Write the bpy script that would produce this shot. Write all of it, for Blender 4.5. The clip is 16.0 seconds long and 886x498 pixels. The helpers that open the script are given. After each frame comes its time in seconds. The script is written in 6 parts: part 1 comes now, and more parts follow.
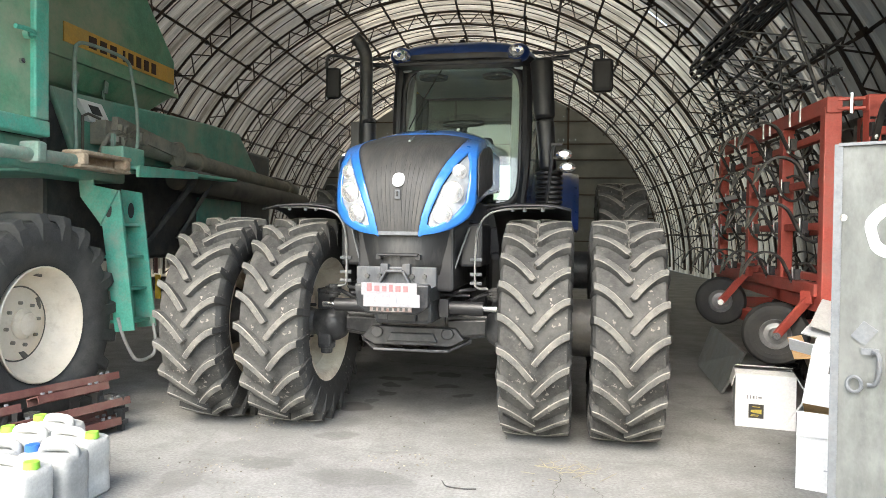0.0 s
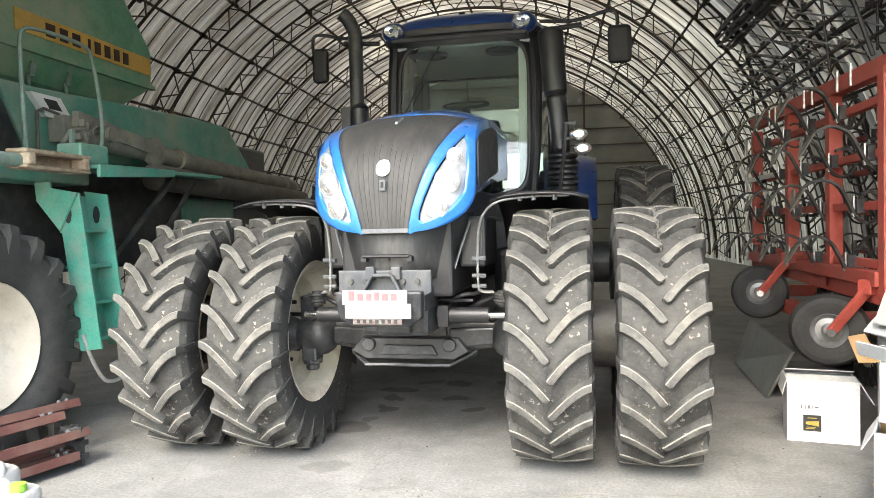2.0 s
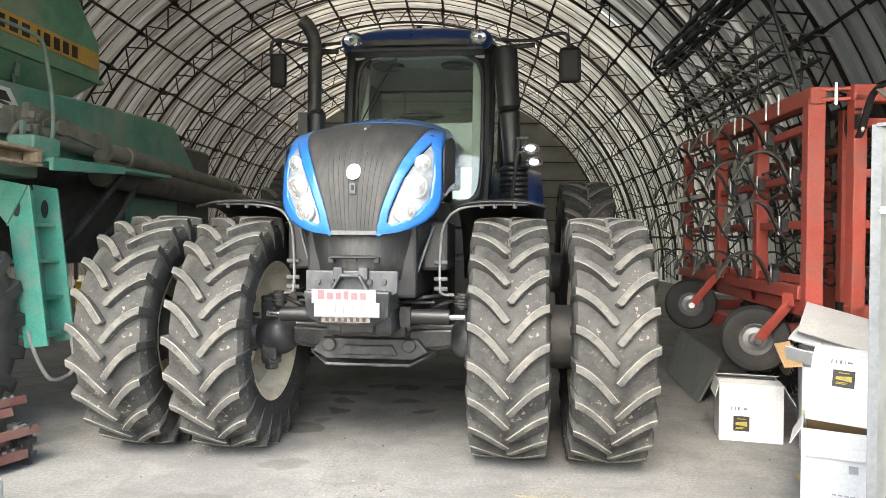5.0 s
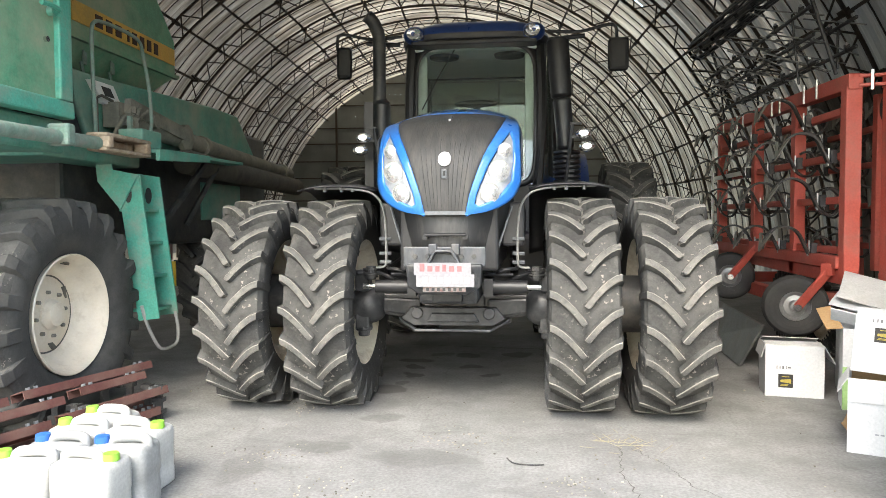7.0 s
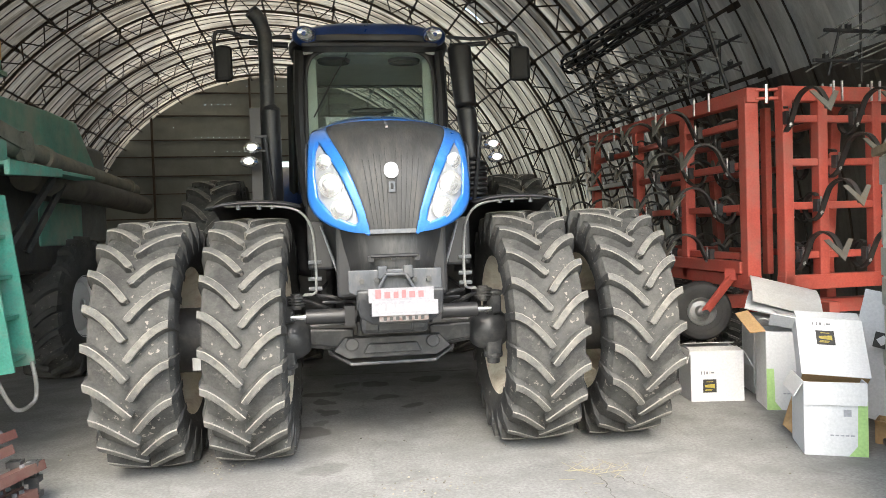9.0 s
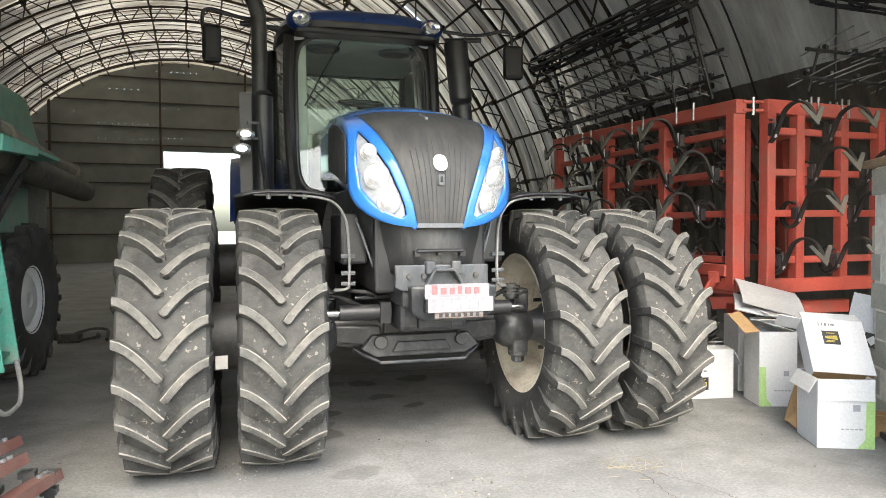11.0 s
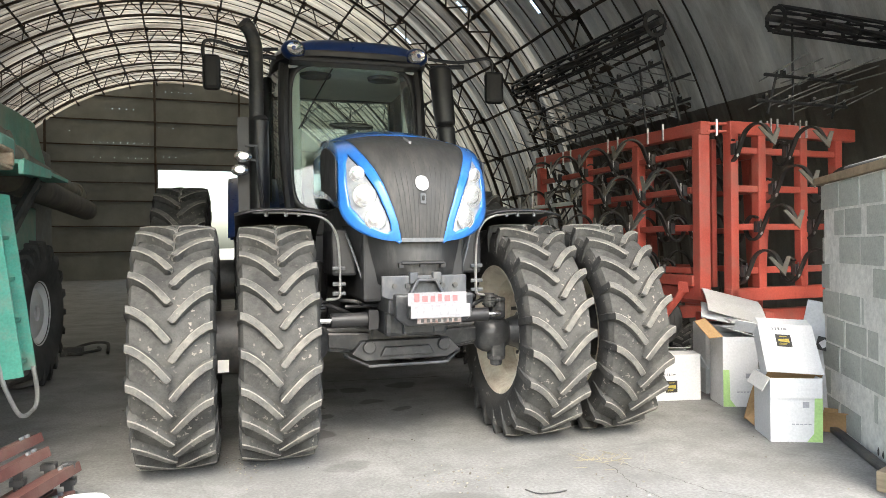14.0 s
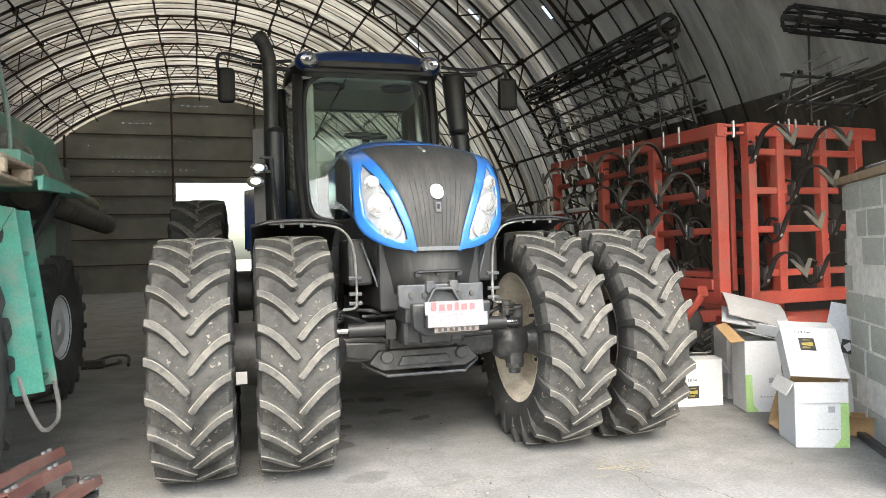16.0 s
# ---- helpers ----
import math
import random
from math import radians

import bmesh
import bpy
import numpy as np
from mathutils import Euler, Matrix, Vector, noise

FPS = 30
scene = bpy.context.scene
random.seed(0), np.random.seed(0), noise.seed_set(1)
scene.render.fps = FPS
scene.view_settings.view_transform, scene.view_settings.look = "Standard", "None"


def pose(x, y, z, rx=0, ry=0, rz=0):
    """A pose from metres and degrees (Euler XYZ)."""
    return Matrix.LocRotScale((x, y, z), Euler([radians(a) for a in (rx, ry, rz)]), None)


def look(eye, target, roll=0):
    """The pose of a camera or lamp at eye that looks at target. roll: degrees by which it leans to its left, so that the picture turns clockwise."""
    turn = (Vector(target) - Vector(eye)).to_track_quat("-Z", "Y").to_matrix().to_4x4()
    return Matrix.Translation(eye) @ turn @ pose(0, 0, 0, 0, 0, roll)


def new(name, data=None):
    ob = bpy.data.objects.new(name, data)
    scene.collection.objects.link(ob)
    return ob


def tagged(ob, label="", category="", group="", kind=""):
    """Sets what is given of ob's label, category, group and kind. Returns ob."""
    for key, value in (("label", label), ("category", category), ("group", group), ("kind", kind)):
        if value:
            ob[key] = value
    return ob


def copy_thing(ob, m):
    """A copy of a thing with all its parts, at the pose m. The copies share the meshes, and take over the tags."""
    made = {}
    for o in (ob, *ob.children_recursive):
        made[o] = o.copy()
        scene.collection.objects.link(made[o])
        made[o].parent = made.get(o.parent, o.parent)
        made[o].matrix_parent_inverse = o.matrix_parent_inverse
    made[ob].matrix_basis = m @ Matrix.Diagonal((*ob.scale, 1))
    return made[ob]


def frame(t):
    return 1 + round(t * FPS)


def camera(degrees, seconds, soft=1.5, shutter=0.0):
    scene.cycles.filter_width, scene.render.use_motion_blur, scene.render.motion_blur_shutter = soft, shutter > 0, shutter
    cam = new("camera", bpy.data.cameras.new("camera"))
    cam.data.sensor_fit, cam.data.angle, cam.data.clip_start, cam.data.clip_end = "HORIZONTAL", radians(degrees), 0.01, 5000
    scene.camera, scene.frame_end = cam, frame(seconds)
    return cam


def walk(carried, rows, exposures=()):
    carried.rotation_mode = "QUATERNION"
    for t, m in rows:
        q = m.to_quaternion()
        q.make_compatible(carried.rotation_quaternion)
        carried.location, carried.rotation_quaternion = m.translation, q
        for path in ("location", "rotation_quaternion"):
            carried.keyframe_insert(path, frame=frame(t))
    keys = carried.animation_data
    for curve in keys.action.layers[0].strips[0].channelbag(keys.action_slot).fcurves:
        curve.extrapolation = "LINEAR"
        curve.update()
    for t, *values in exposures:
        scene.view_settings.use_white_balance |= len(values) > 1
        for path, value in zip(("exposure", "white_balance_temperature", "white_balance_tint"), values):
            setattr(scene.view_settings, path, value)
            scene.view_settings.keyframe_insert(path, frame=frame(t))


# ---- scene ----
cam = camera(65.2, 16.0, soft=0.8)
PATH = [
    (0, (0.96, -0.142, 1.358), (0.65, 1.834, 1.321), 0.7),
    (0.5, (0.854, 0.047, 1.362), (0.638, 2.036, 1.346), -0.4),
    (1, (0.84, 0.186, 1.358), (0.652, 2.176, 1.302), -0.9),
    (1.5, (0.943, 0.398, 1.375), (0.678, 2.38, 1.373), -2.1),
    (2, (0.987, 0.532, 1.383), (0.622, 2.497, 1.322), -1.3),
    (2.5, (0.936, 0.651, 1.379), (0.607, 2.623, 1.374), 0.6),
    (3, (0.859, 0.76, 1.379), (0.58, 2.74, 1.32), 0.8),
    (3.2, (0.851, 0.787, 1.382), (0.598, 2.77, 1.332), 1.0),
    (5.3, (0.78, 0.236, 1.333), (0.665, 2.232, 1.308), 0.1),
    (5.5, (0.733, 0.159, 1.343), (0.665, 2.157, 1.269), 0.1),
    (6, (0.67, -0.023, 1.331), (0.589, 1.974, 1.283), 0.7),
    (6.5, (0.586, -0.161, 1.327), (0.422, 1.828, 1.203), -0.9),
    (7, (0.401, -0.194, 1.328), (0.207, 1.795, 1.245), -0.3),
    (7.5, (0.204, -0.171, 1.352), (0.114, 1.825, 1.268), -0.1),
    (8, (0.102, 0.039, 1.339), (0.202, 2.036, 1.293), -0.4),
    (8.5, (-0.066, 0.202, 1.349), (0.023, 2.199, 1.273), -0.6),
    (9, (-0.372, 0.299, 1.368), (-0.049, 2.272, 1.314), -1.9),
    (9.2, (-0.465, 0.358, 1.363), (-0.083, 2.321, 1.312), -0.9),
    (11.3, (-1.169, 0.574, 1.356), (-0.56, 2.478, 1.3), -0.5),
    (11.5, (-1.161, 0.46, 1.369), (-0.601, 2.379, 1.328), -1.0),
    (12, (-1.13, 0.236, 1.325), (-0.633, 2.174, 1.319), -0.7),
    (12.5, (-1.134, 0.132, 1.354), (-0.561, 2.048, 1.354), -0.7),
    (13, (-1.167, 0.141, 1.34), (-0.589, 2.056, 1.34), -0.9),
    (13.5, (-1.177, 0.151, 1.353), (-0.569, 2.057, 1.344), -1.0),
    (14, (-1.197, 0.182, 1.343), (-0.576, 2.083, 1.33), -0.7),
    (14.5, (-1.214, 0.205, 1.352), (-0.568, 2.098, 1.322), -0.7),
    (15, (-1.207, 0.201, 1.354), (-0.565, 2.095, 1.335), -1.0),
    (15.5, (-1.203, 0.21, 1.346), (-0.605, 2.119, 1.341), -1.6),
    (16, (-1.191, 0.197, 1.349), (-0.614, 2.112, 1.358), -1.7),
]
walk(cam, [(t, look(eye, target, roll)) for t, eye, target, roll in PATH],
     [(t, stops, 6300, 6.5) for t, stops in ((0, 2.42), (1.5, 2.53), (2.5, 2.8), (3.2, 2.83), (5.3, 2.43), (6.2, 2.34), (11.3, 2.4), (16, 2.41))])

# ---------- light ----------
world = bpy.data.worlds.new("sky")
scene.world = world
world.use_nodes = True
wn = world.node_tree.nodes
sky = wn.new("ShaderNodeTexSky")
sky.sky_type, sky.sun_disc = "NISHITA", False
sky.sun_elevation, sky.sun_rotation = radians(48), radians(190)
sky.air_density, sky.dust_density, sky.ozone_density = 1.3, 4.0, 1.0
world.node_tree.links.new(sky.outputs["Color"], wn["Background"].inputs["Color"])
wn["Background"].inputs["Strength"].default_value = 0.15
sun_data = bpy.data.lights.new("sun", "SUN")
sun_data.energy, sun_data.angle, sun_data.color = 0.42, radians(25), (1.0, 0.97, 0.93)
sun = new("sun", sun_data)
sun.matrix_basis = look((-1.75, -9.85, 11.1), (0, 0, 0))


# ---------- mesh helpers ----------
def box(bm, c, s, m=None):
    """A box with centre c and size s, turned by the matrix m about its centre."""
    m = m or Matrix()
    v = [bm.verts.new(Vector(c) + (m.to_3x3() @ Vector((s[0] * i / 2, s[1] * j / 2, s[2] * k / 2))))
         for i in (-1, 1) for j in (-1, 1) for k in (-1, 1)]
    for f in ((0, 1, 3, 2), (4, 6, 7, 5), (0, 4, 5, 1), (2, 3, 7, 6), (0, 2, 6, 4), (1, 5, 7, 3)):
        bm.faces.new([v[i] for i in f])


def beam(bm, a, b, w, h, up=(0, 0, 1)):
    """A rectangular bar from a to b, w wide and h high (along up)."""
    a, b = Vector(a), Vector(b)
    y = (b - a).normalized()
    x = y.cross(Vector(up))
    if x.length < 1e-4:
        x = y.cross(Vector((1, 0, 0)))
    x.normalize()
    z = x.cross(y)
    box(bm, (a + b) / 2, (w, (b - a).length, h), Matrix((x, y, z)).transposed())


def ring_at(bm, c, x, y, r, seg, ry=None):
    ry = ry or r
    return [bm.verts.new(c + x * (r * math.cos(2 * math.pi * i / seg)) + y * (ry * math.sin(2 * math.pi * i / seg))) for i in range(seg)]


def bridge(bm, a, b, closed=True):
    n = len(a)
    for i in range(n if closed else n - 1):
        bm.faces.new((a[i], a[(i + 1) % n], b[(i + 1) % n], b[i]))


def cyl(bm, a, b, r, r2=None, seg=14, caps=True):
    a, b = Vector(a), Vector(b)
    z = (b - a).normalized()
    x = z.orthogonal().normalized()
    y = z.cross(x)
    p, q = ring_at(bm, a, x, y, r, seg), ring_at(bm, b, x, y, r if r2 is None else r2, seg)
    bridge(bm, p, q)
    if caps:
        bm.faces.new(p[::-1])
        bm.faces.new(q)


def tube(bm, pts, r, seg=8, caps=True, flat=1.0):
    """A round bar along the points; flat below 1 squashes it into a strip."""
    pts = [Vector(p) for p in pts]
    x, last = None, None
    for i, p in enumerate(pts):
        d = (pts[min(i + 1, len(pts) - 1)] - pts[max(i - 1, 0)]).normalized()
        if x is None:
            x = d.orthogonal().normalized()
            if flat != 1.0:
                x = d.cross(Vector((0.02, 0.03, 1))).normalized() if abs(d.z) < 0.95 else d.cross(Vector((0, 1, 0))).normalized()
        x = (x - d * x.dot(d)).normalized()
        ring = ring_at(bm, p, x, d.cross(x), r, seg, r * flat)
        if last:
            bridge(bm, last, ring)
        elif caps:
            bm.faces.new(ring[::-1])
        last = ring
    if caps:
        bm.faces.new(last)


def smooth_path(pts, n=6):
    """More points along a line, rounded through its corners."""
    p = [Vector(q) for q in pts]
    p = [2 * p[0] - p[1]] + p + [2 * p[-1] - p[-2]]
    out = []
    for i in range(1, len(p) - 2):
        for k in range(n):
            t = k / n
            out.append(0.5 * ((2 * p[i]) + (p[i + 1] - p[i - 1]) * t + (2 * p[i - 1] - 5 * p[i] + 4 * p[i + 1] - p[i + 2]) * t * t
                              + (3 * p[i] - p[i - 1] - 3 * p[i + 1] + p[i + 2]) * t ** 3))
    return out + [p[-2]]


def lathe(bm, profile, seg=32, c=(0, 0, 0), closed=False):
    """Turns a profile of (x, r) about the x axis through c."""
    c = Vector(c)
    rings = [ring_at(bm, c + Vector((x, 0, 0)), Vector((0, 1, 0)), Vector((0, 0, 1)), r, seg) for x, r in profile]
    for a, b in zip(rings, rings[1:]):
        bridge(bm, a, b)
    if closed:
        bridge(bm, rings[-1], rings[0])
    else:
        bm.faces.new(rings[0][::-1])
        bm.faces.new(rings[-1])


def prism(bm, poly, d):
    """Extrudes a polygon of 3D points along the vector d."""
    a = [bm.verts.new(Vector(p)) for p in poly]
    b = [bm.verts.new(Vector(p) + Vector(d)) for p in poly]
    bridge(bm, a, b)
    bm.faces.new(a[::-1])
    bm.faces.new(b)


def grid(bm, rows):
    v = [[bm.verts.new(Vector(p)) for p in row] for row in rows]
    for a, b in zip(v, v[1:]):
        for i in range(len(a) - 1):
            bm.faces.new((a[i], a[i + 1], b[i + 1], b[i]))


def mesh_of(name, bm, material, smooth=False):
    bmesh.ops.remove_doubles(bm, verts=bm.verts, dist=1e-5)
    bmesh.ops.recalc_face_normals(bm, faces=bm.faces)
    me = bpy.data.meshes.new(name)
    bm.to_mesh(me)
    bm.free()
    me.materials.append(material)
    if smooth:
        me.shade_smooth()
        me.set_sharp_from_angle(angle=radians(38))
    return me


def part(name, bm, material, parent=None, label="", bevel=0.0, smooth=False, thick=0.0, m=None):
    """One mesh object out of a bmesh, under its thing."""
    ob = new(name, mesh_of(name, bm, material, smooth))
    if thick:
        mod = ob.modifiers.new("thickness", "SOLIDIFY")
        mod.thickness, mod.offset = thick, -1
    if bevel:
        mod = ob.modifiers.new("edges", "BEVEL")
        mod.width, mod.segments, mod.limit_method, mod.angle_limit = bevel, 2, "ANGLE", radians(40)
    if parent:
        ob.parent = parent
    if m:
        ob.matrix_basis = m
    return tagged(ob, label)


def thing(name, label, category, m=None, group="", kind=""):
    ob = new(name)
    ob.empty_display_size = 0.2
    ob.matrix_basis = m or Matrix()
    return tagged(ob, label, category, group, kind)


# ---------- materials ----------
def surface(name, colour, rough=0.6, metal=0.0, vary=0.25, scale=6.0, dirt=None, dirt_amount=0.4, dirt_scale=1.5, bump=0.15, fine=60.0, stretch=(1, 1, 1), coat=0.0, speckle=0.12, island=0.0, random_object=0.0, flecks=None):
    """Paint, rubber, steel, card: base colour with grain and a patchy layer of dirt or wear, and fine relief."""
    m = bpy.data.materials.new(name)
    m.use_nodes = True
    n, link = m.node_tree.nodes, m.node_tree.links.new
    b = n["Principled BSDF"]
    tc = n.new("ShaderNodeTexCoord")
    mp = n.new("ShaderNodeMapping")
    mp.inputs["Scale"].default_value = stretch
    link(tc.outputs["Object"], mp.inputs["Vector"])

    def noise_node(s, detail=6.0, rgh=0.6):
        q = n.new("ShaderNodeTexNoise")
        q.inputs["Scale"].default_value, q.inputs["Detail"].default_value, q.inputs["Roughness"].default_value = s, detail, rgh
        link(mp.outputs["Vector"], q.inputs["Vector"])
        return q.outputs["Fac"]

    def ramp(fac, lo, hi):
        r = n.new("ShaderNodeMapRange")
        r.inputs["From Min"].default_value, r.inputs["From Max"].default_value = lo, hi
        link(fac, r.inputs["Value"])
        return r.outputs["Result"]

    def mix(fac, a, c, mode="MIX"):
        q = n.new("ShaderNodeMix")
        q.data_type, q.blend_type = "RGBA", mode
        for key, value in ((0, fac), (6, a), (7, c)):
            if isinstance(value, (tuple, float, int)):
                q.inputs[key].default_value = (*value, 1) if isinstance(value, tuple) else value
            else:
                link(value, q.inputs[key])
        return q.outputs[2]

    low = tuple(max(0.0, c * (1 - vary)) for c in colour)
    high = tuple(min(1.0, c * (1 + vary * 0.6)) for c in colour)
    out = mix(ramp(noise_node(scale), 0.3, 0.7), low, high)
    if island or random_object:
        src = n.new("ShaderNodeNewGeometry").outputs["Random Per Island"] if island else n.new("ShaderNodeObjectInfo").outputs["Random"]
        amount = island or random_object
        r = n.new("ShaderNodeMapRange")
        r.inputs["To Min"].default_value, r.inputs["To Max"].default_value = 1 - amount, 1 + amount
        link(src, r.inputs["Value"])
        vm = n.new("ShaderNodeVectorMath")
        vm.operation = "SCALE"
        link(out, vm.inputs[0])
        link(r.outputs["Result"], vm.inputs["Scale"])
        out = vm.outputs["Vector"]
    grain = noise_node(fine, 4.0)
    out = mix(speckle, out, mix(ramp(grain, 0.3, 0.7), (0.0, 0.0, 0.0), (1.0, 1.0, 1.0)), "OVERLAY")
    r_out = n.new("ShaderNodeMapRange")
    r_out.inputs["To Min"].default_value, r_out.inputs["To Max"].default_value = max(0.05, rough - 0.12), min(1.0, rough + 0.15)
    link(noise_node(scale * 2.3), r_out.inputs["Value"])
    rough_socket = r_out.outputs["Result"]
    if dirt:
        mask = ramp(noise_node(dirt_scale, 9.0, 0.7), 0.62 - 0.35 * dirt_amount, 0.86 - 0.35 * dirt_amount)
        scaled = n.new("ShaderNodeMath")
        scaled.operation, scaled.use_clamp = "MULTIPLY", True
        scaled.inputs[1].default_value = min(1.0, 0.35 + dirt_amount)
        link(mask, scaled.inputs[0])
        out = mix(scaled.outputs["Value"], out, dirt)
        add = n.new("ShaderNodeMath")
        add.operation, add.use_clamp = "MULTIPLY_ADD", True
        add.inputs[1].default_value = 0.3
        link(scaled.outputs["Value"], add.inputs[0])
        link(rough_socket, add.inputs[2])
        rough_socket = add.outputs["Value"]
    if flecks:
        colour_of, size, least = flecks
        few = ramp(noise_node(size * 0.12, 2.0), 0.42, 0.62)
        spot = n.new("ShaderNodeMath")
        spot.operation = "MULTIPLY"
        link(few, spot.inputs[0])
        link(ramp(noise_node(size, 3.0, 0.55), least, least + 0.04), spot.inputs[1])
        out = mix(spot.outputs["Value"], out, colour_of)
    link(out, b.inputs["Base Color"])
    link(rough_socket, b.inputs["Roughness"])
    b.inputs["Metallic"].default_value = metal
    b.inputs["Coat Weight"].default_value = coat
    b.inputs["Coat Roughness"].default_value = 0.12
    if bump:
        bp = n.new("ShaderNodeBump")
        bp.inputs["Strength"].default_value, bp.inputs["Distance"].default_value = bump, 0.01
        link(grain, bp.inputs["Height"])
        link(bp.outputs["Normal"], b.inputs["Normal"])
    return m


def glass_material(name, tint, gloss_rough=0.02):
    """A pane: clear with a tint, the mirror of glass by its angle, and a thin pale film for dust and the veil of
    reflected daylight.
    """
    m = bpy.data.materials.new(name)
    m.use_nodes = True
    n, link = m.node_tree.nodes, m.node_tree.links.new
    n.remove(n["Principled BSDF"])
    clear, gloss, mix, fr = (n.new("ShaderNodeBsdfTransparent"), n.new("ShaderNodeBsdfGlossy"), n.new("ShaderNodeMixShader"), n.new("ShaderNodeFresnel"))
    clear.inputs["Color"].default_value = (*tint, 1)
    gloss.inputs["Roughness"].default_value = gloss_rough
    fr.inputs["IOR"].default_value = 1.95
    link(fr.outputs["Fac"], mix.inputs[0])
    link(clear.outputs[0], mix.inputs[1])
    link(gloss.outputs[0], mix.inputs[2])
    # pale diffuse film: some dust, and a painted veil of daylight over the cab
    dust, film, spots, amount = n.new("ShaderNodeBsdfDiffuse"), n.new("ShaderNodeMixShader"), n.new("ShaderNodeTexNoise"), n.new("ShaderNodeMapRange")
    dust.inputs["Color"].default_value = (0.5, 0.56, 0.52, 1)
    spots.inputs["Scale"].default_value, spots.inputs["Detail"].default_value = 3.0, 6.0
    for key, value in (("From Min", 0.3), ("From Max", 0.7), ("To Min", 0.035), ("To Max", 0.08)):
        amount.inputs[key].default_value = value
    link(spots.outputs["Fac"], amount.inputs["Value"])
    link(amount.outputs[0], film.inputs[0])
    link(mix.outputs[0], film.inputs[1])
    link(dust.outputs[0], film.inputs[2])
    link(film.outputs[0], n["Material Output"].inputs["Surface"])
    return m


RUBBER = surface("rubber", (0.044, 0.043, 0.041), 0.8, vary=0.4, dirt=(0.104, 0.102, 0.094), dirt_amount=0.6, dirt_scale=4.5, bump=0.4, fine=90, speckle=0.2, flecks=((0.24, 0.22, 0.19), 34.0, 0.62))
SIDEWALL = surface("tyre_sidewall", (0.028, 0.028, 0.028), 0.65, vary=0.3, dirt=(0.062, 0.06, 0.056), dirt_amount=0.4, dirt_scale=3.5, bump=0.2, fine=90, flecks=((0.16, 0.155, 0.14), 40.0, 0.63))
LUG = surface("worn_rubber_lug", (0.098, 0.096, 0.09), 0.85, vary=0.35, scale=9, dirt=(0.21, 0.198, 0.172), dirt_amount=0.5, dirt_scale=5.0, bump=0.4, fine=80, flecks=((0.25, 0.235, 0.2), 42.0, 0.64))
LUG_EDGE = surface("scuffed_lug_edge", (0.26, 0.245, 0.215), 0.9, vary=0.45, scale=14, dirt=(0.1, 0.095, 0.088), dirt_amount=0.4, dirt_scale=9, bump=0.4, fine=80)
HARVEST_RUBBER = surface("dusty_harvester_tyre", (0.052, 0.052, 0.05), 0.8, vary=0.3, dirt=(0.115, 0.11, 0.1), dirt_amount=0.5, dirt_scale=2.5, bump=0.2, fine=90)
HARVEST_RIM = surface("cream_harvester_rim", (0.72, 0.64, 0.52), 0.5, vary=0.1, dirt=(0.4, 0.3, 0.2), dirt_amount=0.22, dirt_scale=9, speckle=0.06)
RIM = surface("cream_rim_paint", (0.74, 0.69, 0.58), 0.5, vary=0.14, dirt=(0.3, 0.2, 0.12), dirt_amount=0.38, dirt_scale=4)
BLUE = surface("blue_paint", (0.035, 0.19, 0.62), 0.3, vary=0.1, dirt=(0.22, 0.32, 0.5), dirt_amount=0.25, bump=0.02, coat=1.0)
NAVY = surface("navy_paint", (0.012, 0.04, 0.17), 0.3, vary=0.15, dirt=(0.09, 0.1, 0.13), dirt_amount=0.2, bump=0.02, coat=0.5)
MIRROR_BLACK = surface("matt_black_shell", (0.014, 0.014, 0.015), 0.6, vary=0.2, bump=0.05)
BLACK = surface("black_plastic", (0.022, 0.022, 0.024), 0.4, vary=0.25, dirt=(0.09, 0.088, 0.08), dirt_amount=0.2, dirt_scale=4, bump=0.05)
RIB = surface("grille_rib", (0.034, 0.034, 0.034), 0.6, vary=0.3)
GRILLE = surface("dark_grille", (0.048, 0.047, 0.046), 0.55, vary=0.22, scale=14, dirt=(0.12, 0.112, 0.1), dirt_amount=0.42, dirt_scale=16, stretch=(1, 0.3, 0.2), bump=0.25)
IRON = surface("dark_iron", (0.055, 0.056, 0.058), 0.45, 0.3, vary=0.35, dirt=(0.15, 0.14, 0.12), dirt_amount=0.45, dirt_scale=5)
GREYSTEEL = surface("grey_steel", (0.16, 0.17, 0.18), 0.5, 0.4, vary=0.3, dirt=(0.1, 0.075, 0.055), dirt_amount=0.3, dirt_scale=6)
CHROME = surface("bright_steel", (0.7, 0.7, 0.7), 0.18, 1.0, vary=0.1, bump=0.02)
BOLT_STEEL = surface("zinc_bolt", (0.42, 0.42, 0.41), 0.42, 0.9, vary=0.3, scale=30, bump=0.05)
LENS = surface("lamp_lens", (0.4, 0.41, 0.42), 0.12, 0.15, vary=0.06, scale=25, bump=0.05, fine=25)
REFLECTOR = surface("lamp_reflector", (0.92, 0.92, 0.92), 0.16, 0.75, vary=0.05, bump=0.02)
WHITE = surface("white_paint", (0.78, 0.78, 0.77), 0.5, vary=0.06, dirt=(0.5, 0.48, 0.44), dirt_amount=0.2)
STRIP = surface("worn_steel_strip", (0.4, 0.4, 0.39), 0.45, 0.4, vary=0.25, dirt=(0.2, 0.18, 0.15), dirt_amount=0.25, dirt_scale=8)
CARDSTOCK = surface("white_print_card", (0.23, 0.225, 0.24), 0.55, vary=0.05)
RUSTY_PLATE = surface("chipped_plate", (0.2, 0.19, 0.18), 0.6, vary=0.2, scale=20, dirt=(0.12, 0.045, 0.03), dirt_amount=0.55, dirt_scale=25.0)
